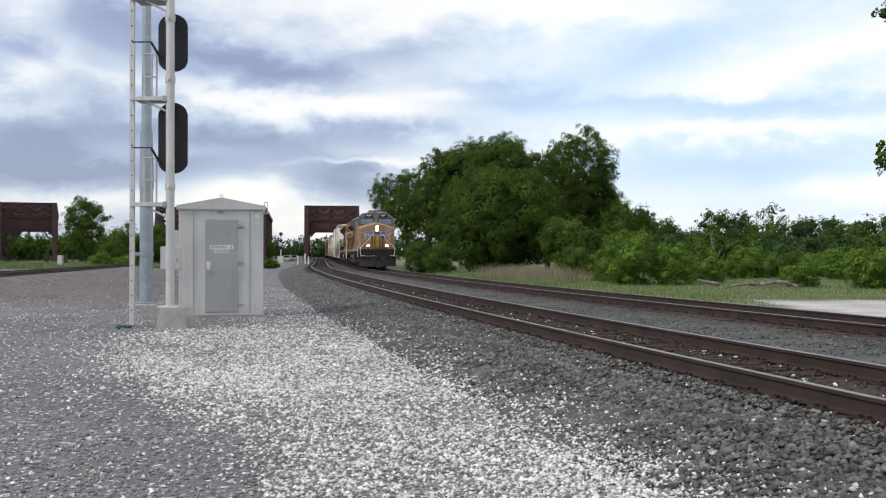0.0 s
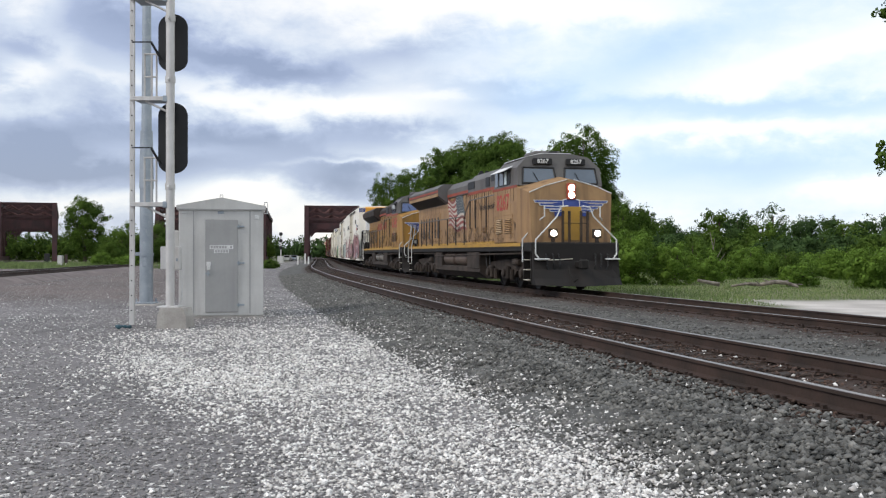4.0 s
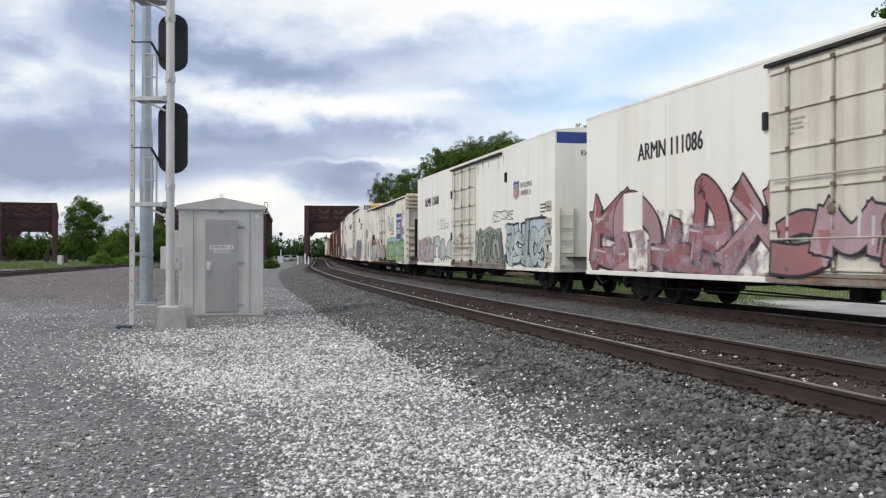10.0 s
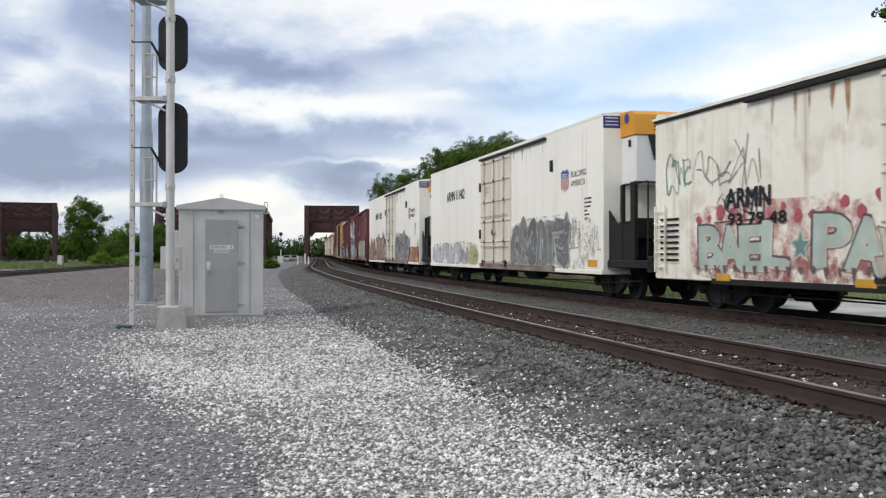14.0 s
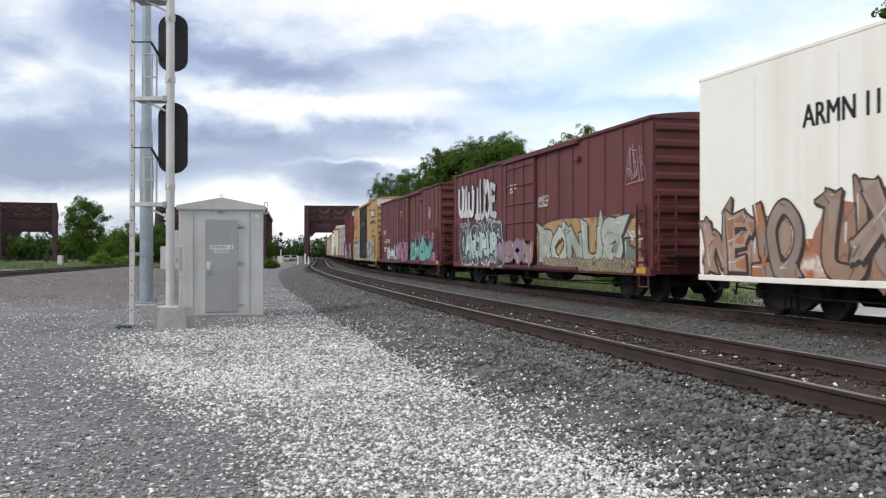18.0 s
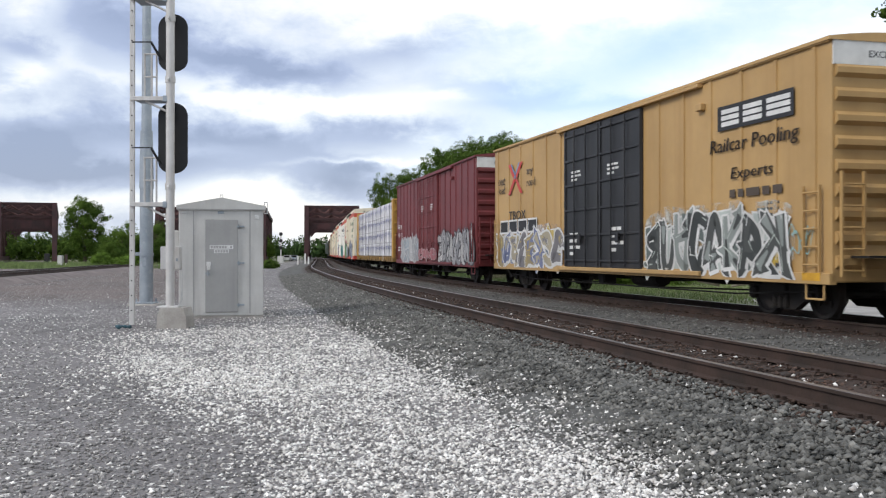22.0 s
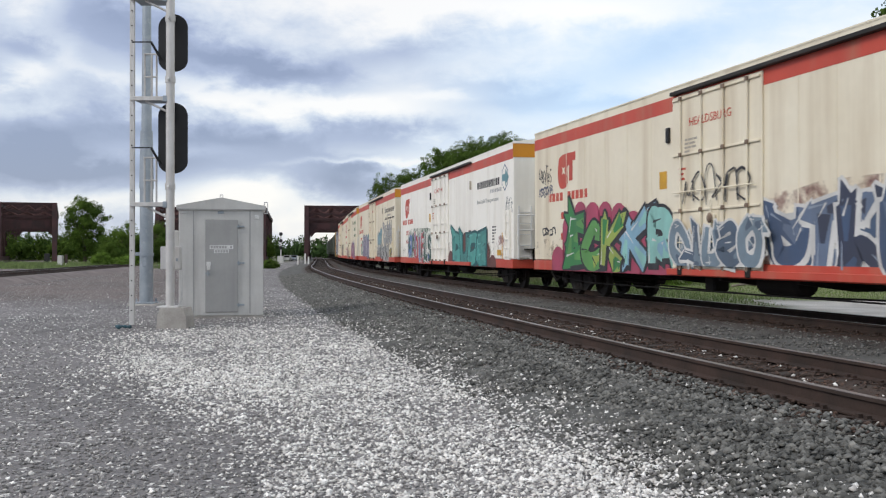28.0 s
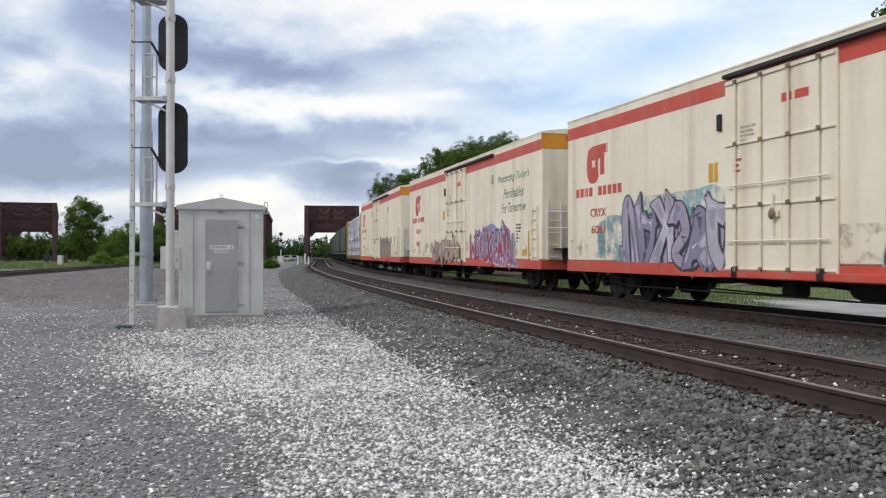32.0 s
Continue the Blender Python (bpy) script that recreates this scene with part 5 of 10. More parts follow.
def mist(r, g, b, cover=0.5, tall=1.0):
    """Thin overspray or staining that covers the wall only in flecks and clouds."""
    m = pbr("overspray", (r, g, b), (r * 0.8, g * 0.8, b * 0.8), 1.6, 0.6)
    n, l = m.node_tree.nodes, m.node_tree.links
    p, out = n["Principled BSDF"], n["Material Output"]
    tc, mp, t = n.new("ShaderNodeTexCoord"), n.new("ShaderNodeMapping"), n.new("ShaderNodeTexNoise")
    mp.inputs["Scale"].default_value = (1.0, 1.0, 1.0 / tall)
    t.inputs["Scale"].default_value, t.inputs["Detail"].default_value, t.inputs["Roughness"].default_value = 2.4 * tall ** 0.5, 9.0, 0.62
    rg, clear, mx = n.new("ShaderNodeMapRange"), n.new("ShaderNodeBsdfTransparent"), n.new("ShaderNodeMixShader")
    rg.inputs["From Min"].default_value, rg.inputs["From Max"].default_value = 0.68 - cover * 0.5, 0.98 - cover * 0.5
    l.new(tc.outputs["Object"], mp.inputs["Vector"])
    l.new(mp.outputs["Vector"], t.inputs["Vector"])
    l.new(t.outputs["Fac"], rg.inputs["Value"])
    l.new(rg.outputs["Result"], mx.inputs["Fac"])
    l.new(clear.outputs["BSDF"], mx.inputs[1])
    l.new(p.outputs["BSDF"], mx.inputs[2])
    l.new(mx.outputs["Shader"], out.inputs["Surface"])
    return m


BLK, WHT = spray(0.035, 0.035, 0.04), spray(0.72, 0.72, 0.7)


# ---- train parts ----
WHEELSETS = []
FACE = pose(0, 0, 0, 90)      # flat lettering stood upright, facing the camera's side


def wheel_shape(r):
    sh = Shape()
    for y, d in ((-0.7175, -1), (0.7175, 1)):
        prof = [(0.08, y - d * 0.05), (0.12, y - d * 0.06), (r * 0.82, y + d * 0.02), (r * 0.86, y - d * 0.045), (r + 0.028, y - d * 0.055), (r + 0.026, y - d * 0.03), (r, y - d * 0.02),
                (r * 0.985, y + d * 0.075), (r * 0.85, y + d * 0.075), (r * 0.8, y + d * 0.05), (r * 0.4, y + d * 0.02), (0.16, y + d * 0.06), (0.09, y + d * 0.07), (0.085, y + d * 0.22)]
        sh.lathe(prof, (0, 0, 0), "y", 22)
        for k in range(4):
            a = k * math.pi / 2 + 0.4
            sh.tube((r * 0.5 * math.cos(a), y + d * 0.03, r * 0.5 * math.sin(a)), (r * 0.5 * math.cos(a), y + d * 0.065, r * 0.5 * math.sin(a)), r * 0.13, 8)
    sh.tube((0, -0.7, 0), (0, 0.7, 0), 0.085, 10)
    return sh


WHEEL_MESH = {}


def wheelset(parent, x, r):
    """Two wheels on an axle; it turns about its own middle."""
    if r not in WHEEL_MESH:
        me = wheel_shape(r).mesh("wheelset", [M_WHEEL])
        fix_normals(me)
        WHEEL_MESH[r] = me
    ob = new("wheelset", WHEEL_MESH[r])
    ob.parent = parent
    ob.matrix_parent_inverse = Matrix.Translation((x, 0, r))
    WHEELSETS.append((ob, r))
    return ob




def freight_truck(car, x):
    """A three-piece truck: bolster, two cast side frames with springs, two wheelsets."""
    r, wb = 0.457, 1.78
    tk = part("truck", Shape().cbox(-0.22, 0.22, -1.15, 1.15, 0.38, 0.66, 0.04).lathe([(0.3, 0.66), (0.3, 0.72)], (0, 0, 0), "z", 16), M_UNDER, car, "dusty black freight truck", at=pose(x, 0, 0))
    prof = [(-1.12, 0.60), (-1.12, 0.36), (-0.72, 0.34), (-0.42, 0.16), (0.42, 0.16), (0.72, 0.34), (1.12, 0.36), (1.12, 0.60), (0.62, 0.66), (0.38, 0.74), (-0.38, 0.74), (-0.62, 0.66)]
    for y in (-1.0, 1.0):
        part("side_frame", Shape().prism(prof, "y", y - 0.07, y + 0.07), M_CASTING, tk)
        for k in (-0.18, 0, 0.18):
            part("spring", Shape().tube((k, y * 1.085, 0.2), (k, y * 1.085, 0.42), 0.065, 8), M_CASTING, tk)
        for k in (-wb / 2, wb / 2):
            part("bearing_cap", Shape().lathe([(0.13, y * 1.07), (0.13, y * 1.14), (0.08, y * 1.17)], (k, 0, r), "y", 12), M_CASTING, tk)
    for k in (-wb / 2, wb / 2):
        wheelset(tk, k, r)
    return tk


def coupler(car, x, d):
    part("coupler", Shape().cbox(x, x + d * 0.75, -0.09, 0.09, 0.78, 0.98, 0.02).cbox(x + d * 0.7, x + d * 1.0, -0.17, 0.13, 0.72, 1.04, 0.05), M_UNDER, car)
    part("air_hose", Shape().pipe([(x + d * 0.2, -0.35, 0.8), (x + d * 0.55, -0.38, 0.55), (x + d * 0.75, -0.3, 0.32), (x + d * 0.98, -0.25, 0.42)], 0.025), M_UNDER, car)


def underframe(car, x0, x1, sill=0.56):
    part("centre_sill", Shape().cbox(x0, x1, -0.32, 0.32, sill, sill + 0.32, 0.02), M_UNDER, car)
    n = int((x1 - x0) / 2.6)
    for i in range(1, n):
        x = x0 + (x1 - x0) * i / n
        part("cross_bearer", Shape().prism([(-1.5, sill + 0.1), (-0.3, sill - 0.05), (0.3, sill - 0.05), (1.5, sill + 0.1), (1.5, sill + 0.24), (-1.5, sill + 0.24)], "x", x - 0.06, x + 0.06), M_UNDER, car)
    m = (x0 + x1) / 2
    part("air_tank", Shape().lathe([(0.05, -0.75), (0.22, -0.7), (0.25, -0.55), (0.25, 0.55), (0.22, 0.7), (0.05, 0.75)], (m + 1.2, -0.75, sill + 0.06), "x", 14), M_UNDER, car)
    part("brake_valve", Shape().cbox(m - 1.3, m - 0.9, -1.1, -0.7, sill - 0.18, sill + 0.2, 0.04), M_UNDER, car)
    part("brake_rod", Shape().pipe([(x0 + 3, -0.5, sill - 0.1), (m, -0.55, sill - 0.22), (x1 - 3, -0.5, sill - 0.1)], 0.02), M_UNDER, car)
    part("brake_pipe", Shape().pipe([(x0 + 0.6, -1.2, sill - 0.02), (x0 + 3.2, -1.25, sill - 0.16), (x1 - 3.2, -1.25, sill - 0.16), (x1 - 0.6, -1.2, sill - 0.02)], 0.018), M_UNDER, car)


def ladder(car, x, z0, z1, y, n=6, w=0.42, mat=None):
    mat = mat or M_ROD
    ld = part("ladder", Shape().box(x - w / 2 - 0.02, x - w / 2 + 0.02, y - 0.05, y, z0, z1), mat, car)
    part("stile", Shape().box(x + w / 2 - 0.02, x + w / 2 + 0.02, y - 0.05, y, z0, z1), mat, ld)
    for i in range(n):
        z = z0 + 0.12 + (z1 - z0 - 0.24) * i / (n - 1)
        part("rung", Shape().tube((x - w / 2, y - 0.035, z), (x + w / 2, y - 0.035, z), 0.016, 6), mat, ld)
    return ld


def bars(car, x, z, y, widths, h, gap, mat, name="marking"):
    """Unreadable stencilled lines: plain bars, one for each word, in one small panel."""
    sh = Shape()
    for k, row in enumerate(widths):
        cx = x
        for w in row:
            sh.box(cx, cx + w, y - 0.003, y, z - k * (h + gap) - h, z - k * (h + gap))
            cx += w + h * 0.6
    return part(name, sh, mat, car)


def words(car, text, x0, x1, z0, z1, y, mat, name="lettering", fat=0.0, slant=0.0, label=""):
    """Lettering fitted into a rectangle of the side that faces the camera."""
    ob = lettering(text, 1.0, mat, car, Matrix(), name, fat, 1.0, label, slant, 0.002)
    vs = np.empty(len(ob.data.vertices) * 3, np.float32)
    ob.data.vertices.foreach_get("co", vs)
    vs = vs.reshape(-1, 3)
    lo, hi = vs.min(0), vs.max(0)
    sx, sz = (x1 - x0) / (hi[0] - lo[0]), (z1 - z0) / (hi[1] - lo[1])
    ob.data.transform(Matrix.Translation((-(lo[0] + hi[0]) / 2, -(lo[1] + hi[1]) / 2, 0)))
    ob.data.transform(Matrix.Diagonal((sx, sz, 1, 1)))
    ob.matrix_basis = Matrix.Translation(((x0 + x1) / 2, y - 0.004, (z0 + z1) / 2)) @ FACE
    return ob


def embolden(ob, by):
    """Thickens flat lettering by laying shifted copies of it over itself."""
    me = ob.data
    vs = [tuple(v.co) for v in me.vertices]
    fs = [tuple(f.vertices) for f in me.polygons]
    n = len(vs)
    thick = bpy.data.meshes.new("lettering")
    thick.from_pydata([(x + k * by, y, z + abs(k) * 0.0006) for k in (-1, 0, 1) for x, y, z in vs], [], [tuple(i + k * n for i in f) for k in range(3) for f in fs])
    thick.materials.append(me.materials[0])
    ob.data = thick
    bpy.data.meshes.remove(me)
    return ob


def shield(car, x0, x1, z0, z1, y):
    """A heraldic shield drawn as plain shapes: blue chief above red and white stripes."""
    w, h = x1 - x0, z1 - z0
    out = [(0.0, 0.9), (0.12, 0.86), (0.25, 1.0), (0.5, 0.92), (0.75, 1.0), (0.88, 0.86), (1.0, 0.9), (0.95, 0.6), (1.0, 0.3), (0.85, 0.1), (0.5, 0.0), (0.15, 0.1), (0.0, 0.3), (0.05, 0.6)]
    sh = Shape().prism([(x0 + a * w, z0 + b * h) for a, b in out], "y", y - 0.003, y)
    sh.slot = 1
    sh.prism([(x0 + a * w, z0 + b * h) for a, b in [(0.06, 0.87), (0.12, 0.82), (0.25, 0.95), (0.5, 0.87), (0.75, 0.95), (0.88, 0.82), (0.94, 0.87), (0.9, 0.58), (0.1, 0.58)]], "y", y - 0.006, y - 0.003)
    sh.slot = 2
    for k in range(5):
        a = 0.1 + k * 0.18
        low = 0.12 - 0.08 * (1 - abs(k - 2) / 2)
        sh.box(x0 + a * w, x0 + (a + 0.09) * w, y - 0.006, y - 0.003, z0 + (low + 0.04) * h, z0 + 0.55 * h)
    sh.slot = 0
    for k in (0.76, 0.66):
        sh.box(x0 + 0.2 * w, x0 + 0.8 * w, y - 0.008, y - 0.006, z0 + (k - 0.03) * h, z0 + (k + 0.02) * h)
    return part("emblem", sh, [M_INK_W, M_BLUE, M_NUMRED], car, "blue, red and white shield emblem")


def smooth_loop(pts, n=4):
    out = []
    m = len(pts)
    for i in range(m):
        p0, p1, p2, p3 = (np.array(pts[(i + k - 1) % m]) for k in range(4))
        for j in range(n):
            t = j / n
            out.append(tuple(0.5 * ((2 * p1) + (-p0 + p2) * t + (2 * p0 - 5 * p1 + 4 * p2 - p3) * t * t + (-p0 + 3 * p1 - 3 * p2 + p3) * t ** 3)))
    return out


def flat_fan(sh, loop, y):
    """A thin painted area with that outline."""
    c = (sum(p[0] for p in loop) / len(loop), sum(p[1] for p in loop) / len(loop))
    n = len(loop)
    o = len(sh.v)
    sh.v += [(p[0], y, p[1]) for p in loop] + [(c[0], y, c[1])]
    for i in range(n):
        sh.f.append((o + i, o + (i + 1) % n, o + n))
        sh.m.append(sh.slot)


FORMS = [
    [[(0.12, 0), (0.14, 1)], [(0.1, 0.95), (0.85, 0.88), (0.8, 0.5), (0.2, 0.5)], [(0.4, 0.5), (0.95, 0)]],
    [[(0.02, 0), (0.25, 0.7), (0.5, 1.0), (0.75, 0.7), (0.98, 0)], [(0.2, 0.36), (0.8, 0.36)]],
    [[(0.95, 0.82), (0.45, 1.0), (0.08, 0.7), (0.1, 0.28), (0.45, 0.0), (0.98, 0.2)]],
    [[(0.92, 0.85), (0.4, 1.0), (0.15, 0.72), (0.55, 0.52), (0.88, 0.3), (0.55, 0.02), (0.05, 0.14)]],
    [[(0.08, 0), (0.1, 1)], [(0.1, 1), (0.5, 0.35), (0.9, 1)], [(0.9, 1), (0.95, 0)]],
    [[(0.15, 1), (0.12, 0)], [(0.12, 0.95), (0.92, 0.95)], [(0.12, 0.5), (0.75, 0.52)], [(0.12, 0.05), (0.98, 0.05)]],
    [[(0.08, 1), (0.14, 0.22), (0.5, 0.0), (0.86, 0.22), (0.92, 1)]],
    [[(0.5, 0), (0.5, 1)], [(0.0, 0.92), (1.0, 0.96)]],
    [[(0.12, 0), (0.12, 1)], [(0.15, 0.45), (0.9, 1.0)], [(0.35, 0.55), (0.98, 0)]],
    [[(0.5, 1), (0.08, 0.65), (0.12, 0.25), (0.5, 0.0), (0.9, 0.3), (0.9, 0.7), (0.5, 1)]],
]


LETTERS = {
    "R": FORMS[0], "A": FORMS[1], "S": FORMS[3], "E": FORMS[5], "U": FORMS[6], "O": FORMS[9],
    "N": [[(0.1, 0), (0.1, 1)], [(0.1, 1), (0.9, 0)], [(0.9, 0), (0.9, 1)]],
    "H": [[(0.1, 0), (0.1, 1)], [(0.9, 0), (0.9, 1)], [(0.1, 0.5), (0.9, 0.5)]],
    "W": [[(0.0, 1), (0.25, 0)], [(0.25, 0), (0.5, 0.7)], [(0.5, 0.7), (0.75, 0)], [(0.75, 0), (1.0, 1)]],
    "D": [[(0.12, 0), (0.12, 1)], [(0.12, 1), (0.8, 0.85), (0.9, 0.5), (0.8, 0.15), (0.12, 0)]],
    "I": [[(0.5, 0), (0.5, 1)]],
    "L": [[(0.15, 1), (0.15, 0)], [(0.15, 0.05), (0.9, 0.05)]],
    "G": [[(0.92, 0.8), (0.5, 1.0), (0.1, 0.7), (0.1, 0.3), (0.5, 0.0), (0.9, 0.2), (0.9, 0.48)], [(0.9, 0.48), (0.5, 0.48)]],
}


def stroke(sh, pts, w, y, ext=0.0, taper=0.25):
    """A thick sprayed stroke along points, wider at one end, with square ends."""
    fine = []
    for i in range(len(pts) - 1):
        p0, p1, p2, p3 = (np.array(pts[min(max(i + k - 1, 0), len(pts) - 1)]) for k in range(4))
        steps = 6 if len(pts) > 2 else 2
        for j in range(steps):
            t = j / steps
            fine.append(0.5 * ((2 * p1) + (-p0 + p2) * t + (2 * p0 - 5 * p1 + 4 * p2 - p3) * t * t + (-p0 + 3 * p1 - 3 * p2 + p3) * t ** 3))
    fine.append(np.array(pts[-1]))
    n = len(fine)
    o = len(sh.v)
    for i, p in enumerate(fine):
        d = fine[min(i + 1, n - 1)] - fine[max(i - 1, 0)]
        d = d / (np.linalg.norm(d) + 1e-9)
        q = p - d * ext if i == 0 else p + d * ext if i == n - 1 else p
        ww = w * (1 + taper * (2 * i / (n - 1) - 1)) / 2 + ext
        nx = np.array([-d[1], d[0]]) * ww
        sh.v += [(q[0] - nx[0], y, q[1] - nx[1]), (q[0] + nx[0], y, q[1] + nx[1])]
    for i in range(n - 1):
        sh.f.append((o + 2 * i, o + 2 * i + 2, o + 2 * i + 3, o + 2 * i + 1))
        sh.m.append(sh.slot)


def piece(car, x0, x1, z0, z1, n, fills, line, seed, y=-1.58, cloud=None, sharp=0.25, line_w=0.05, light=None, label="", lean=0.0):
    """Sprayed letter-like forms that nobody can read: a cloud, dark outlines, fat fills and highlights, each a thin skin of paint."""
    rng = np.random.default_rng(seed)
    w, h = (x1 - x0) / n, z1 - z0
    root = None
    label = label or "sprayed graffiti with outlined letter-like forms"
    if cloud:
        sh = Shape()
        m = 4 * n + 8
        pts = []
        for i in range(m):
            a = 2 * math.pi * i / m
            k = rng.uniform(0.8, 1.1)
            pts.append(((x0 + x1) / 2 + (x1 - x0) * 0.52 * k * np.sign(math.cos(a)) * abs(math.cos(a)) ** 0.55, max(z0 - 0.02, (z0 + z1) / 2 + h * 0.54 * k * np.sign(math.sin(a)) * abs(math.sin(a)) ** 0.6)))
        flat_fan(sh, smooth_loop(pts, 3), y - 0.002)
        root = part("graffiti", sh, cloud, car, label)
    for i in range(n):
        pick = FORMS[rng.integers(len(FORMS))]
        fat = min(w, h) * rng.uniform(0.30, 0.42)
        bx = x0 + i * w + fat * 0.25
        bw = w * rng.uniform(1.1, 1.3) - fat * 0.6
        bot = z0 + fat * 0.42 + h * rng.uniform(0, 0.06)
        bh = z1 - h * rng.uniform(0, 0.2) - fat * 0.4 - bot
        strokes = []
        flip, over = rng.uniform() < 0.5, rng.uniform() < 0.5
        for line_pts in pick:
            jit = rng.normal(0, 0.06 * (0.4 + 2.2 * sharp), (len(line_pts), 2))
            strokes.append([(bx + bw * ((1 - a if flip else a) + da) + lean * bh * (b + db), bot + bh * min(max((1 - b if over else b) + db, 0), 1.05)) for (a, b), (da, db) in zip(line_pts, jit)])
        for _ in range(1 + int(sharp > 0.3)):
            if rng.uniform() < 0.5 + sharp:
                a = strokes[rng.integers(len(strokes))][-1]
                strokes.append([a, (a[0] + w * rng.uniform(-0.4, 0.4), min(max(a[1] + h * rng.uniform(-0.25, 0.25), z0 + 0.05), z1 + 0.05))])
        f = Shape()
        lay = y - 0.003 - 0.0009 * (i % 4)
        for k, s in enumerate(strokes):
            stroke(f, s, fat, lay - 0.00001 * k, line_w)
        f.slot = 1
        for k, s in enumerate(strokes):
            stroke(f, s, fat, lay - 0.0003 - 0.00001 * k)
        f.slot = 2
        for s in strokes[:2]:
            p, q = s[0], s[1]
            a = (p[0] * 0.5 + q[0] * 0.5, p[1] * 0.5 + q[1] * 0.5)
            stroke(f, [(a[0] - fat * 0.25, a[1] - fat * 0.45), (a[0] - fat * 0.2, a[1] + fat * 0.5)], fat * 0.14, lay - 0.0006)
        f.slot = 3
        s = strokes[-1]
        a = s[len(s) // 2]
        stroke(f, [(a[0] + fat * 0.16, a[1] - fat * 0.6), (a[0] + fat * 0.2, a[1] + fat * 0.3)], fat * 0.5, lay - 0.0005, 0, 0.6)
        f.slot = 0
        s = strokes[0]
        stroke(f, [(s[0][0] + fat * 0.1, s[0][1] + fat * 0.1), (s[0][0] * 0.6 + s[-1][0] * 0.4 + fat * 0.1, s[0][1] * 0.6 + s[-1][1] * 0.4)], fat * 0.1, lay - 0.0007)
        mats = [line, fills[i % len(fills)], light or WHT, fills[(i + 1) % len(fills)]]
        if root is None:
            root = part("graffiti", f, mats, car, label)
        else:
            part("form", f, mats, root)
    return root


def shards(car, x0, x1, z0, z1, n, fills, line, seed, y=-1.58, light=None, edge=0.03, tilt=0.5, label="", wide=0.5, text="", fatness=1.0):
    """Wild interlocking letters, unreadable unless a text is given: outline and cast edge, two-tone fill, pointed ends, thin highlights."""
    rng = np.random.default_rng(seed)
    h = z1 - z0
    m = len(text) or max(2, round((x1 - x0) / (wide * h)))
    w = (x1 - x0) / m
    edge = max(edge, 0.032)
    root = None
    for i in range(m):
        fat = min(w, h) * rng.uniform(0.3, 0.44) * fatness
        bx, bw = x0 + i * w - 0.12 * w + fat * 0.45, w * 1.3 - fat * 0.8
        bot = z0 + fat * 0.4 + h * rng.uniform(0, 0.05)
        bh = z1 - fat * 0.45 - h * rng.uniform(0, 0.16) - bot
        lean = tilt * rng.uniform(-0.2, 0.3)
        strokes = []
        flip, over = rng.uniform() < 0.5, rng.uniform() < 0.5
        form = FORMS[int(rng.integers(len(FORMS)))]
        if text:
            form, flip, over = LETTERS[text[i]], False, False
        for line_pts in form:
            jit = rng.normal(0, 0.045 if text else 0.1, (len(line_pts), 2))
            strokes.append([(bx + bw * ((1 - a if flip else a) + da) + lean * bh * (b - 0.5), bot + bh * min(max((1 - b if over else b) + db, 0), 1.04)) for (a, b), (da, db) in zip(line_pts, jit)])
        a = strokes[-1][-1]
        if not text:
            strokes.append([a, (a[0] + w * rng.uniform(-0.5, 0.7), min(max(a[1] + h * rng.uniform(-0.3, 0.3), bot), bot + bh))])
        tips = []
        for s in strokes:
            for p, q in ((s[0], s[1]), (s[-1], s[-2])):
                if rng.uniform() < (0.3 if text else 0.62):
                    d = np.array(p) - np.array(q)
                    d = d / (np.linalg.norm(d) + 1e-6)
                    t = d * rng.uniform(0.5, 1.1) + np.array([-d[1], d[0]]) * rng.uniform(-0.9, 0.9)
                    tips.append([tuple(np.array(p) - d * fat * 0.3), tuple(np.array(p) + t * fat)])
        f = Shape()
        lay = y - 0.003 - 0.0011 * i

        def coat(slot, ext, dx, dz, deep):
            f.slot = slot
            for k, s in enumerate(strokes):
                stroke(f, [(a + dx, b + dz) for a, b in s], fat, lay - deep - 0.00001 * k, ext)
            for k, s in enumerate(tips):
                stroke(f, [(a + dx, b + dz) for a, b in s], fat * 0.62, lay - deep - 0.00001 * (k + 5), ext * 0.8, -0.92)

        coat(0, edge, 0.16 * fat, -0.14 * fat, 0.0)
        coat(0, edge, 0.0, 0.0, 0.0002)
        coat(1, 0.0, 0.0, 0.0, 0.0004)
        f.slot = 3
        for k, s in enumerate(strokes):
            a, b = np.array(s[-2]), np.array(s[-1])
            stroke(f, [tuple(a * 0.55 + b * 0.45), tuple(b)], fat * rng.uniform(0.45, 0.7), lay - 0.0006 - 0.00001 * k, 0, 0.5)
        f.slot = 2
        for k, s in enumerate(strokes):
            a, b = np.array(s[0]), np.array(s[1])
            d = (b - a) / (np.linalg.norm(b - a) + 1e-6)
            o = np.array([-abs(d[1]), abs(d[0])]) * fat * 0.27
            stroke(f, [tuple(a + o), tuple(a * 0.55 + b * 0.45 + o)], fat * 0.085, lay - 0.0008 - 0.00001 * k, 0, -0.6)
        f.slot = 0
        for k in range(2):
            s = strokes[int(rng.integers(len(strokes)))]
            c = np.array(s[len(s) // 2]) + rng.normal(0, 0.12, 2) * fat
            d = rng.normal(0, 1, 2)
            d = d / np.linalg.norm(d) * fat * 0.4
            stroke(f, [tuple(c - d), tuple(c + d)], fat * 0.08, lay - 0.0009, 0, -0.5)
        f.v = [(a, b, max(c, z0)) for a, b, c in f.v]
        mats = [line, fills[i % len(fills)], light or WHT, fills[(i + 1) % len(fills)]]
        if root is None:
            root = part("graffiti", f, mats, car, label or "tangled angular graffiti with outlined forms")
        else:
            part("form", f, mats, root)
    return root


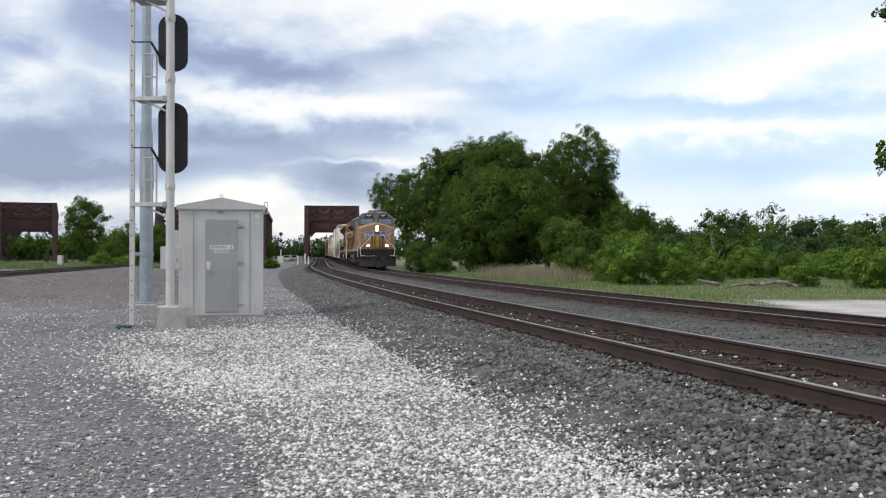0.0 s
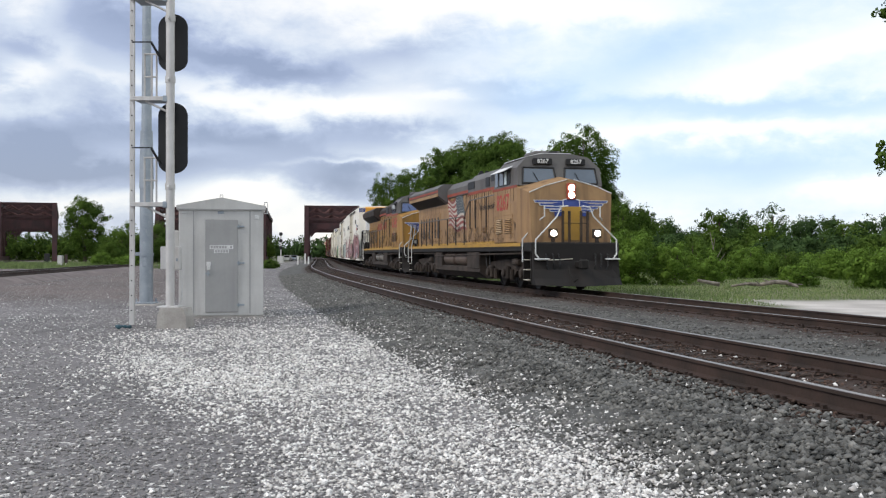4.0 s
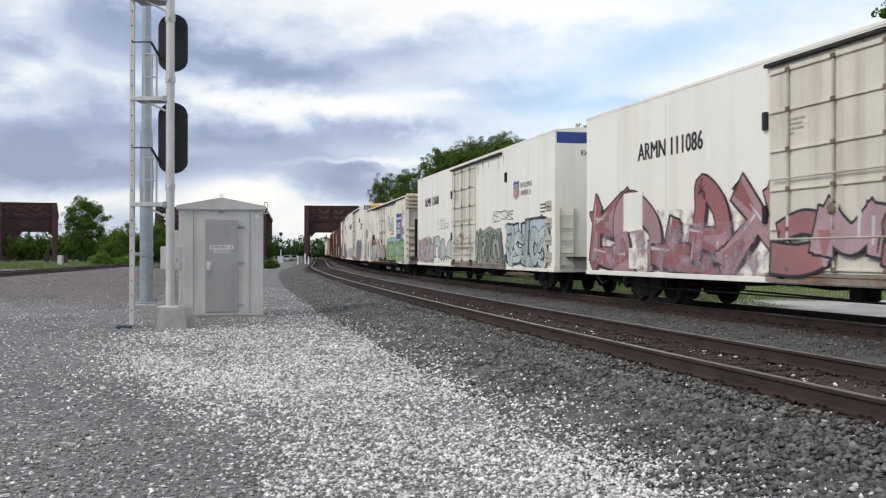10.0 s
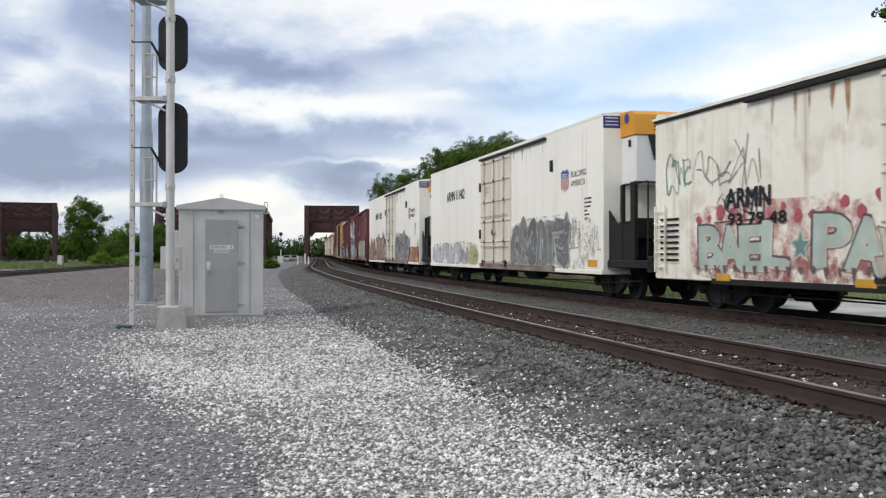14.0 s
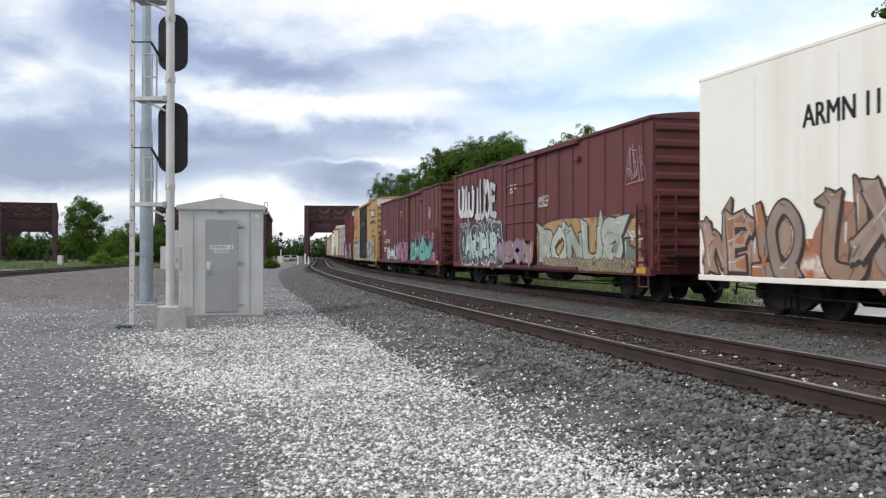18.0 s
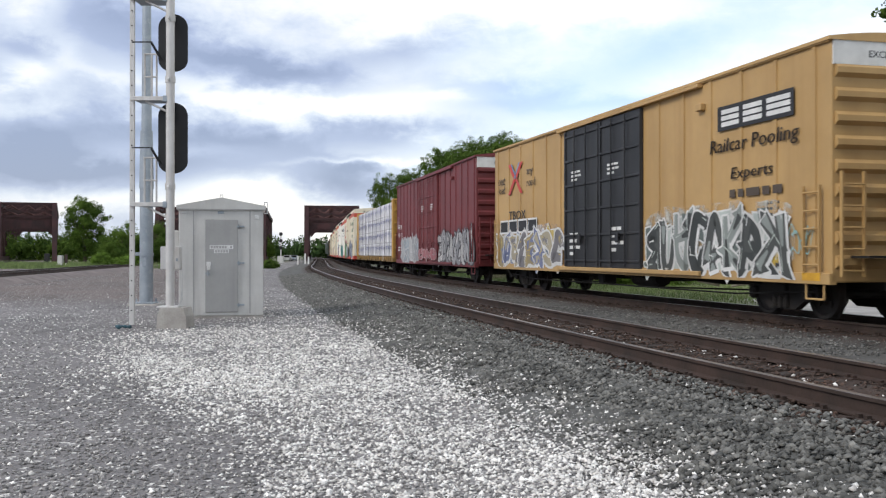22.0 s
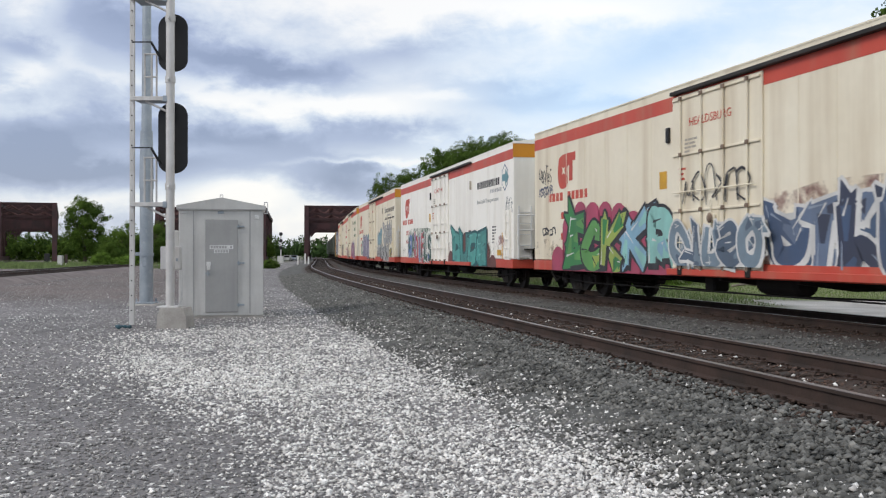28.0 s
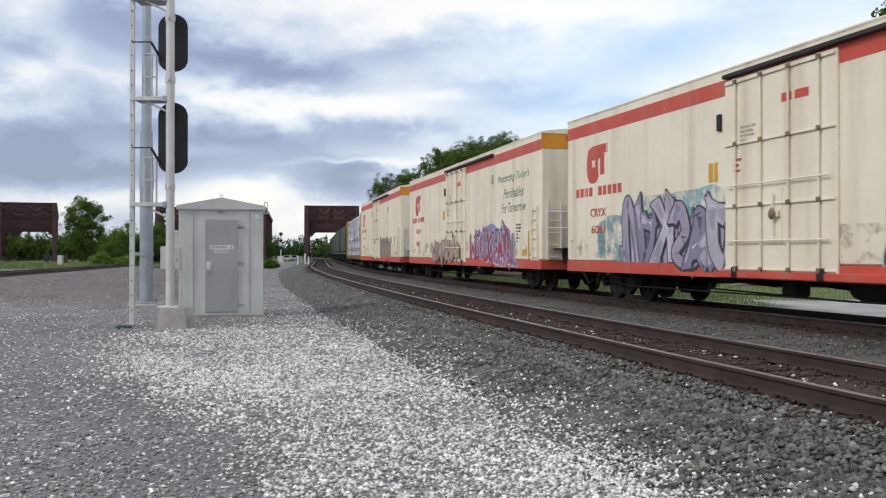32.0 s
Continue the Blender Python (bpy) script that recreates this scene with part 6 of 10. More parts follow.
def haze(car, x0, x1, z0, z1, mat, y, label="overspray cloud of thin paint", name="graffiti"):
    """A cloud of overspray with a ragged edge."""
    rng = np.random.default_rng(int(abs(x0 * 71 + z1 * 13)))
    m = 30
    loop = []
    for i in range(m):
        a = 2 * math.pi * i / m
        k = rng.uniform(0.82, 1.0)
        loop.append(((x0 + x1) / 2 + (x1 - x0) / 2 * np.sign(math.cos(a)) * abs(math.cos(a)) ** 0.4 * (0.97 + 0.03 * k), (z0 + z1) / 2 + (z1 - z0) / 2 * k * np.sign(math.sin(a)) * abs(math.sin(a)) ** 0.45))
    sh = Shape()
    flat_fan(sh, loop, y - 0.0012)
    return part(name, sh, mat, car, label)


def puffs(car, x0, x1, z0, z1, n, mat, seed, y, label, ragged=0.12):
    """A solid sprayed cloud with a bumpy upper edge."""
    rng = np.random.default_rng(seed)
    loop = [(x0, z0)]
    w = (x1 - x0) / n
    for i in range(n):
        end = (0.45, 0.8)[min(i, n - 1 - i)] if i in (0, 1, n - 2, n - 1) else 1.0
        top = z0 + (z1 - z0) * end * rng.uniform(1 - 2 * ragged, 1.0)
        r = w * rng.uniform(0.45, 0.62)
        for k in range(6):
            a = math.pi * (0.93 - 0.86 * k / 5)
            loop.append((x0 + (i + 0.5) * w + math.cos(a) * r, top - r * 0.8 + math.sin(a) * r * 0.8))
    loop.append((x1, z0))
    sh = Shape()
    for (xa, za), (xb, zb) in zip(loop[:-1], loop[1:]):
        o = len(sh.v)
        sh.v += [(xa, y, z0), (xb, y, z0), (xb, y, zb), (xa, y, za)]
        sh.f.append((o, o + 1, o + 2, o + 3))
        sh.m.append(sh.slot)
    return part("graffiti", sh, mat, car, label)


def drips(car, xs, z, mat, seed, y, long=0.5, name="stain", label="rust run down the side"):
    """Narrow runs down the wall, each tapering out."""
    rng = np.random.default_rng(seed)
    for x in xs:
        w, ln = rng.uniform(0.03, 0.085), long * rng.uniform(0.4, 1.0)
        sh = Shape()
        flat_fan(sh, [(x - w, z), (x - w * 0.7, z - ln * 0.5), (x, z - ln), (x + w * 0.6, z - ln * 0.6), (x + w, z)], y - 0.0015)
        part(name, sh, mat, car, label)


def tag(car, x0, x1, z0, z1, mat, seed, y=-1.58, w=0.03, loops=7):
    """A quick sprayed signature: thin slanted strokes that run into one another."""
    rng = np.random.default_rng(seed)
    n = max(3, loops - 1)
    step, h = (x1 - x0) / n, z1 - z0
    sh = Shape()
    last = None
    for i in range(n):
        tall = h * rng.uniform(0.55, 1.0)
        base = z0 + (h - tall) * rng.uniform(0, 0.7)
        for line_pts in FORMS[int(rng.integers(len(FORMS)))]:
            jit = rng.normal(0, 0.07, (len(line_pts), 2))
            pts = [(x0 + step * (i + 1.15 * ((1 - a if i % 2 else a) + da)) + 0.18 * tall * b, base + tall * ((1 - b if i % 3 else b) + db)) for (a, b), (da, db) in zip(line_pts, jit)]
            if last is not None and rng.uniform() < 0.5:
                stroke(sh, [last, pts[0]], w * 0.7, y - 0.0035)
            stroke(sh, pts, w * rng.uniform(0.7, 1.1), y - 0.0036)
            last = pts[-1]
    if rng.uniform() < 0.5:
        stroke(sh, [(x0, z0 - h * 0.08), (x1, z0 - h * 0.02)], w * 0.8, y - 0.0034)
    return part("graffiti", sh, mat, car, "sprayed scrawl")


def sprayed_word(car, text, x0, x1, z0, z1, fill, line, seed, y=-1.58, fat=0.06, edge=0.05, cloud=None, shade=None, label=""):
    """Fat sprayed capitals with an outline, jostling one another."""
    rng = np.random.default_rng(seed)
    n = len(text)
    root = None
    label = label or "sprayed graffiti capitals with a dark outline"
    mats = [line, fill, cloud or line, shade or line]
    if cloud:
        sh = Shape()
        sh.slot = 2
        m = 26
        pts = []
        for i in range(m):
            a = 2 * math.pi * i / m
            k = rng.uniform(0.92, 1.12)
            pts.append(((x0 + x1) / 2 + (x1 - x0) * 0.55 * k * np.sign(math.cos(a)) * abs(math.cos(a)) ** 0.5, max(z0 - 0.05, (z0 + z1) / 2 + (z1 - z0) * 0.62 * k * np.sign(math.sin(a)) * abs(math.sin(a)) ** 0.55)))
        flat_fan(sh, smooth_loop(pts, 3), y - 0.002)
        root = part("graffiti", sh, mats, car, label)
    w = (x1 - x0) / n
    for i, ch in enumerate(text):
        sh = Shape()
        tilt, dz = rng.normal(0, 0.05), rng.uniform(-0.06, 0.06) * (z1 - z0)
        frame_box = None
        for slot, off, lay in ((0, fat + edge, 0.0042), (3, fat + edge * 0.2, 0.0054), (1, fat, 0.0062)):
            if slot == 3 and not shade:
                continue
            cu = bpy.data.curves.new("glyph", "FONT")
            cu.body, cu.size, cu.offset, cu.resolution_u = ch, 1.0, off / 1.6, 3
            cu.align_x, cu.align_y = "CENTER", "CENTER"
            tmp = bpy.data.objects.new("glyph", cu)
            me = bpy.data.meshes.new_from_object(tmp)
            bpy.data.objects.remove(tmp)
            bpy.data.curves.remove(cu)
            co = np.array([v.co[:2] for v in me.vertices])
            if frame_box is None:
                lo, hi = co.min(0), co.max(0)
                frame_box = (lo, hi)
            lo, hi = frame_box
            c = (lo + hi) / 2
            sc = np.array([w * 1.28 / (hi[0] - lo[0]), (z1 - z0) / (hi[1] - lo[1])])
            p = (co - c) * sc
            p = np.c_[p[:, 0] * math.cos(tilt) - p[:, 1] * math.sin(tilt), p[:, 0] * math.sin(tilt) + p[:, 1] * math.cos(tilt)]
            p += np.array([x0 + (i + 0.5) * w, (z0 + z1) / 2 + dz])
            if slot == 3:
                p += np.array([0.06, -0.04])
            sh.slot = slot
            sh.add([(a, y - lay - 0.0003 * (i % 2), b) for a, b in p], [tuple(q.vertices) for q in me.polygons])
            bpy.data.meshes.remove(me)
        if root is None:
            root = part("graffiti", sh, mats, car, label)
        else:
            part("capital", sh, mats, root)
    return root


MOVERS = []


def rolling(car, s_mid, half):
    """Notes where a car's middle lies in the train and how far its trucks are from it."""
    MOVERS.append((car, s_mid, half))
    return car


# ---- locomotives ----
def louvres(parent, x0, x1, z0, z1, y, n, mat, name="grille"):
    g = part(name, Shape().box(x0, x1, y - 0.01, y, z0, z1), M_DGREY, parent)
    for i in range(n):
        z = z0 + (z1 - z0) * (i + 0.5) / n
        part("slat", Shape().prism([(y - 0.01, z - 0.03), (y - 0.05, z - 0.02), (y - 0.05, z - 0.01), (y - 0.01, z + 0.02)], "x", x0 + 0.02, x1 - 0.02), mat, g)
    return g


def loco_truck(car, x):
    r = 0.53
    tk = part("truck", Shape().cbox(-2.4, 2.4, -0.8, 0.8, 0.62, 0.95, 0.05), M_UNDER, car, "heavy three-axle truck, grey with dust", at=pose(x, 0, 0))
    for y in (-1.05, 1.05):
        prof = [(-2.75, 0.88), (-2.75, 0.60), (-2.45, 0.42), (-1.75, 0.42), (-1.5, 0.62), (-0.75, 0.62), (-0.4, 0.38), (0.4, 0.38), (0.75, 0.62), (1.5, 0.62), (1.75, 0.42), (2.45, 0.42), (2.75, 0.60), (2.75, 0.88), (1.3, 1.0), (-1.3, 1.0)]
        fr = part("side_frame", Shape().prism(prof, "y", y - 0.09, y + 0.09), M_TRUCK, tk)
        for k in (-2.05, 0, 2.05):
            part("bearing_box", Shape().cbox(k - 0.24, k + 0.24, y * 1.2 - 0.1, y * 1.2 + 0.08, 0.3, 0.78, 0.05), M_TRUCK, tk)
            part("bearing_cap", Shape().lathe([(0.15, y * 1.28), (0.15, y * 1.36), (0.09, y * 1.39)], (k, 0, r), "y", 12), M_TRUCK, tk)
            for q in (-0.36, 0.36):
                part("spring", Shape().tube((k + q, y * 1.12, 0.3), (k + q, y * 1.12, 0.66), 0.09, 8), M_TRUCK, tk)
        part("brake_cylinder", Shape().lathe([(0.12, -0.3), (0.14, -0.25), (0.14, 0.2), (0.08, 0.3)], (1.05, y * 1.15, 0.92), "x", 12), M_TRUCK, tk)
        part("sand_pipe", Shape().pipe([(2.65, y * 1.1, 1.1), (2.62, y * 1.1, 0.5), (2.5, y * 0.8, 0.18)], 0.025), M_TRUCK, tk)
    for k in (-2.05, 0, 2.05):
        wheelset(tk, k, r)


def flag_decal(car, x0, x1, z0, z1, y):
    """A waving striped flag, its pole side slanted, with a dark starred field."""
    mats = [spray(0.30, 0.06, 0.05), spray(0.56, 0.51, 0.43), spray(0.055, 0.075, 0.085), spray(0.5, 0.5, 0.47)]
    w, h = x1 - x0, z1 - z0

    def at(u, t):
        """u runs towards the pole, t upwards."""
        bow = 0.085 * math.sin(u * 8.5 + 1.2 * t + 0.4) * (1.15 - 0.7 * u)
        return (x0 + w * (u * 0.8 + 0.2 * u * (1 - t) + 0.05 * (1 - u) * math.sin(5 * t)), z0 + h * (0.05 + 0.12 * (1 - u) + t * (0.78 + 0.2 * u) + bow))

    sh = Shape()
    n = 20
    for k in range(13):
        a, b = k / 13, (k + 1) / 13
        for i in range(n):
            sh.slot = 2 if a >= 0.44 and i >= 11 else k % 2
            u0, u1 = i / n, (i + 1) / n
            flat_fan(sh, [at(u0, a), at(u1, a), at(u1, b), at(u0, b)], y - 0.003)
    sh.slot = 3
    for i in range(7):
        for q in range(6):
            cx, cz = at(0.585 + 0.06 * i, 0.51 + 0.082 * q + 0.02 * (i % 2))
            flat_fan(sh, [(cx + 0.032 * math.cos(a), cz + 0.032 * math.sin(a)) for a in np.arange(0, 6.2, 1.2566)], y - 0.006)
    return part("flag_decal", sh, mats, car, "faded waving flag with red and white stripes")


M_LOUVRE = pbr("rusty_louvre", (0.15, 0.088, 0.045), (0.09, 0.055, 0.03), 2.0, 0.7)
M_PANE = pbr("bright_pane", (0.6, 0.68, 0.66), None, 1, 0.1)


def build_loco(label, number, yellow, s_front, faded):
    e = thing("diesel_locomotive", label, "locomotive", "freight train")
    sh = Shape().cbox(-10.6, 10.45, -1.5, 1.5, 1.28, 1.58, 0.03)
    part("frame", sh, M_PILOT, e, "grimy black walkway frame")
    for y in (-1.51, 1.505):
        part("sill_stripe", Shape().box(-10.4, 9.3, y, y + 0.006, 1.46, 1.575), M_SILL_YEL, e)
    # pilot and coupler
    plough = Shape()
    ring = []
    for y, out in ((-1.46, 0.0), (-1.2, 0.12), (-0.5, 0.27), (0.0, 0.32), (0.5, 0.27), (1.2, 0.12), (1.46, 0.0)):
        ring.append([(10.50, y, 0.98), (10.54 + out * 0.3, y, 0.72), (10.62 + out * 0.8, y, 0.42), (10.78 + out, y, 0.17 + 0.03 * abs(y)), (10.3, y, 0.24), (10.3, y, 0.98)])
    plough.add([p for r in ring for p in r], [tuple(range(6)), tuple(range(41, 35, -1))] + [(k * 6 + q, k * 6 + 6 + q, k * 6 + 6 + (q + 1) % 6, k * 6 + (q + 1) % 6) for k in range(6) for q in range(6)])
    pl = part("snowplough", plough, M_PILOT, e, "curved grimy black plough")
    part("pilot", Shape().cbox(10.36, 10.5, -1.46, 1.46, 0.9, 1.56, 0.02), M_PILOT, e, "grimy black pilot beam with hoses")
    for y in (-1.05, -0.82, -0.62, 0.62, 0.82, 1.05):
        part("air_hose", Shape().pipe([(10.5, y, 1.2), (10.6, y, 1.15), (10.63, y * 0.98, 0.85), (10.6, y * 0.95, 0.7)], 0.028, 6), M_BLACK, e)
    for y in (-1.2, 1.2):
        part("step_plate", Shape().cbox(10.5, 10.72, y - 0.22, y + 0.22, 1.02, 1.06, 0.008), M_UNIT_W if faded else M_DGREY, pl)
    part("uncoupling_lever", Shape().pipe([(10.6, -1.35, 1.0), (10.62, -0.6, 1.02), (10.7, -0.2, 1.05)], 0.016, 5), M_ROD, e)
    part("rear_pilot", Shape().prism([(-10.5, 1.3), (-10.75, 1.2), (-10.9, 0.3), (-10.5, 0.3)], "y", -1.4, 1.4), M_PILOT, e)
    coupler(e, 10.6, 0.7)
    coupler(e, -10.6, -0.7)
    # short nose and cab
    nose = Shape()
    half = [(-1.36, 1.58), (1.36, 1.58), (1.42, 3.2), (0.9, 3.42), (0.0, 3.66), (-0.9, 3.42), (-1.42, 3.2)]
    back = [(-1.5, 1.58), (1.5, 1.58), (1.5, 3.45), (0.9, 3.62), (0.0, 3.82), (-0.9, 3.62), (-1.5, 3.45)]
    n = len(half)
    nose.add([(10.05 - 0.12 * max(0, (z - 2.6)), y, z) for y, z in half] + [(8.9, y, z) for y, z in back], [tuple(range(n)), tuple(range(2 * n - 1, n - 1, -1))] + [(i, (i + 1) % n, n + (i + 1) % n, n + i) for i in range(n)])
    part("nose", nose, yellow, e)
    part("nose_door", Shape().cbox(10.05, 10.075, -0.34, 0.34, 1.65, 2.75, 0.01), M_SILL_YEL, e)
    part("cab_lower", Shape().cbox(6.1, 8.95, -1.5, 1.5, 1.58, 3.5, 0.03), yellow, e)
    cab = Shape()
    prof = [(-1.5, 3.505), (1.5, 3.505), (1.48, 4.12), (1.1, 4.5), (0.5, 4.62), (-0.5, 4.62), (-1.1, 4.5), (-1.48, 4.12)]
    m = len(prof)
    cab.add([(9.0 - 0.28 * (z - 3.5), y, z) for y, z in prof] + [(6.1, y, z) for y, z in prof], [tuple(range(m)), tuple(range(2 * m - 1, m - 1, -1))] + [(i, (i + 1) % m, m + (i + 1) % m, m + i) for i in range(m)])
    part("cab_upper", cab, M_LGREY, e, "grey upper cab with windows")
    for y in (-0.74, 0.74):
        fx = 8.99
        w = part("windscreen", Shape().add([(fx - 0.28 * 0.12 + 0.02, y - 0.56, 3.62), (fx - 0.28 * 0.12 + 0.02, y + 0.56, 3.62), (fx - 0.28 * 0.58 + 0.02, y + 0.5, 4.08), (fx - 0.28 * 0.58 + 0.02, y - 0.5, 4.08),
                                            (fx - 0.06, y - 0.56, 3.62), (fx - 0.06, y + 0.56, 3.62), (fx - 0.2, y + 0.5, 4.08), (fx - 0.2, y - 0.5, 4.08)],
                                           [(0, 1, 2, 3), (7, 6, 5, 4), (0, 4, 5, 1), (1, 5, 6, 2), (2, 6, 7, 3), (3, 7, 4, 0)]), M_GLASS if faded else M_GLASS_BLUE, e, "sloped windscreen pane")
        part("wiper", Shape().tube((9.0, y, 3.58), (8.93, y - 0.2, 3.95), 0.012, 5), M_BLACK, w)
        part("window_frame", Shape().pipe([(8.985, y - 0.6, 3.58), (8.985, y + 0.6, 3.58), (8.84, y + 0.55, 4.12), (8.84, y - 0.55, 4.12), (8.985, y - 0.6, 3.58)], 0.028), M_BLACK, w)
        nb = part("number_board", Shape().cbox(8.78, 8.9, y * 0.8 - 0.34, y * 0.8 + 0.34, 4.22, 4.44, 0.02), M_BLACK, e, "black number board")
        ob = lettering(number, 0.2, M_INK_W, nb, Matrix.Translation((8.904, y * 0.8, 4.33)) @ pose(0, 0, 0, 90, 0, 90), "number", 0.004)
    # side windows under an awning, on both sides
    for sgn in (-1, 1):
        y = sgn * 1.502
        sw = part("side_window", Shape().box(6.75, 8.05, y - 0.01, y + 0.01, 3.58, 4.1), M_BLACK, e, "open side window")
        part("pane", Shape().box(6.85, 7.3, y - 0.016, y + 0.016, 3.62, 4.06), M_GLASS, sw)
        part("pane", Shape().box(7.45, 7.72, y - 0.016, y + 0.016, 3.62, 4.06), M_PANE if faded else M_GLASS, sw)
        part("awning", Shape().prism([(sgn * 1.45, 4.18), (sgn * 1.78, 4.02), (sgn * 1.78, 4.04), (sgn * 1.45, 4.22)], "x", 6.6, 8.2), M_UNIT_W if faded else M_DGREY, e)
        part("rear_pane", Shape().box(6.3, 6.62, y - 0.012, y + 0.012, 3.6, 4.08), M_GLASS, e)
        part("mirror", Shape().cbox(8.3, 8.36, y * 1.05 - 0.02, y * 1.05 + 0.02, 3.6, 3.95, 0.01), M_BLACK, e)
        st = Shape().box(5.9, 8.85, sgn * 1.503 - 0.004, sgn * 1.503 + 0.004, 3.44, 3.53)
        part("red_stripe", st, M_OLDRED, e)
    part("roof_sheet", Shape().prism([(-1.2, 4.47), (-0.5, 4.632), (0.5, 4.632), (1.2, 4.47), (1.15, 4.50), (0.5, 4.66), (-0.5, 4.66), (-1.15, 4.50)], "x", 6.3, 8.5), M_UNIT_W if faded else M_LGREY, e, "pale sheet on the cab roof")
    part("air_conditioner", Shape().cbox(6.5, 7.7, -0.5, 0.5, 4.66, 4.82, 0.05), M_LGREY, e)
    part("antenna", Shape().cbox(8.0, 8.3, -0.15, 0.15, 4.66, 4.75, 0.02).tube((7.9, 0.4, 4.6), (7.9, 0.4, 4.95), 0.012, 5), M_BLACK, e)
    part("horn", Shape().lathe([(0.03, -0.2), (0.04, 0.1), (0.1, 0.25)], (0.75, -0.35, 4.58), "x", 10).lathe([(0.03, -0.2), (0.04, 0.1), (0.1, 0.25)], (0.75, -0.6, 4.58), "x", 10).box(0.6, 0.8, -0.65, -0.3, 4.4, 4.56), M_BLACK, e)
    # lamps
    hl = part("headlight", Shape().cbox(9.98, 10.06, -0.16, 0.16, 2.98, 3.52, 0.02), M_OLDRED if faded else M_BLACK, e, "twin headlights in a dark housing")
    for z in (3.13, 3.37):
        part("lens", Shape().lathe([(0.105, 10.06), (0.105, 10.085), (0.05, 10.09)], (0, 0, z), "x", 14), M_LAMP if faded else M_LAMP_OFF, hl)
    for y in (-0.75, 0.75):
        dl = part("ditch_light", Shape().cbox(10.3, 10.44, y - 0.14, y + 0.14, 1.72, 2.02, 0.02).box(10.32, 10.42, y - 0.05, y + 0.05, 1.56, 1.73), M_SOOT if faded else M_BLACK, e)
        part("lens", Shape().lathe([(0.1, 10.44), (0.1, 10.46), (0.05, 10.465)], (0, y, 1.87), "x", 14), M_LAMP if faded else M_LAMP_OFF, dl)
    # winged emblem on the nose, as plain shapes
    def on_nose(z):
        return 10.052 - 0.12 * max(0, z - 2.6)

    def plate(sh, pts, lay):
        sh.add([(on_nose(z) + lay, y, z) for y, z in pts], [tuple(range(len(pts)))])

    em = Shape()
    plate(em, [(-0.3, 2.98), (0.0, 3.06), (0.3, 2.98), (0.3, 2.72), (0.26, 2.42), (0.0, 2.28), (-0.26, 2.42), (-0.3, 2.72)], 0.012)
    em.slot = 1
    plate(em, [(-0.27, 2.95), (0.0, 3.02), (0.27, 2.95), (0.27, 2.72), (-0.27, 2.72)], 0.016)
    for y in (-0.2, -0.1, 0.0, 0.1, 0.2):
        plate(em, [(y - 0.027, 2.70), (y + 0.027, 2.70), (y + 0.025, 2.36), (y - 0.025, 2.36)], 0.016)
    em = part("winged_emblem", em, [M_INK_W, M_BLUE], e, "blue winged shield emblem with white edges")
    for sgn in (-1, 1):
        for k in range(4):
            z, tip = 2.96 - k * 0.1, 1.3 - 0.17 * k
            f = Shape()
            plate(f, [(sgn * 0.3, z), (sgn * tip, z), (sgn * (tip - 0.06), z - 0.085), (sgn * 0.3, z - 0.085)], 0.006)
            f.slot = 1
            plate(f, [(sgn * 0.3, z - 0.015), (sgn * (tip - 0.04), z - 0.015), (sgn * (tip - 0.075), z - 0.07), (sgn * 0.3, z - 0.07)], 0.009)
            part("feather", f, [M_INK_W, M_BLUE], em)
        f = Shape()
        f.slot = 1
        plate(f, [(sgn * 0.3, 2.9), (sgn * 0.62, 2.86), (sgn * 0.58, 2.42), (sgn * 0.3, 2.45)], 0.011)
        part("feather", f, [M_INK_W, M_BLUE], em)
    # pale edges of the nose ridge
    for sgn in (-1, 1):
        part("nose_trim", Shape().pipe([(on_nose(3.2), sgn * 1.42, 3.21), (on_nose(3.42) + 0.005, sgn * 0.9, 3.43), (on_nose(3.6), sgn * 0.12, 3.64)], 0.018, 5), M_INK_W, e)
    # hood
    part("hood", Shape().cbox(-10.2, 6.1, -1.0, 1.0, 1.58, 3.75, 0.03), yellow, e)
    part("equipment_cab", Shape().cbox(0.95, 6.12, -1.15, 1.15, 1.585, 3.74, 0.02), yellow, e)
    roof = Shape().prism([(-1.05, 3.75), (1.05, 3.75), (1.05, 4.1), (0.8, 4.38), (-0.8, 4.38), (-1.05, 4.1)], "x", -10.0, 1.0)
    part("hood_roof", roof, M_LGREY if faded else M_SOOT, e)
    part("equipment_roof", Shape().prism([(-1.16, 3.745), (1.16, 3.745), (1.16, 4.15), (0.85, 4.45), (-0.85, 4.45), (-1.16, 4.15)], "x", 0.95, 6.12), M_LGREY if faded else M_SOOT, e)
    for sgn in (-1, 1):
        part("red_stripe", Shape().box(0.95, 5.9, sgn * 1.166 - 0.004, sgn * 1.166 + 0.004, 3.62, 3.74), M_OLDRED, e)
        part("red_stripe", Shape().box(-3.4, 0.93, sgn * 1.056 - 0.004, sgn * 1.056 + 0.004, 3.78, 3.9), M_OLDRED, e)
        # hood doors
        for k in range(4):
            x = -2.9 + k * 0.95
            dr = part("hood_door", Shape().cbox(x, x + 0.9, sgn * 1.0, sgn * 1.022, 1.75, 3.6, 0.01), yellow, e)
            part("latch", Shape().box(x + 0.78, x + 0.84, sgn * 1.02, sgn * 1.04, 2.3, 2.45), M_DGREY, dr)
        for k in range(5):
            x = 1.2 + k * 0.97
            part("equipment_door", Shape().cbox(x, x + 0.9, sgn * 1.15, sgn * 1.168, 1.75, 3.5, 0.01), yellow, e)
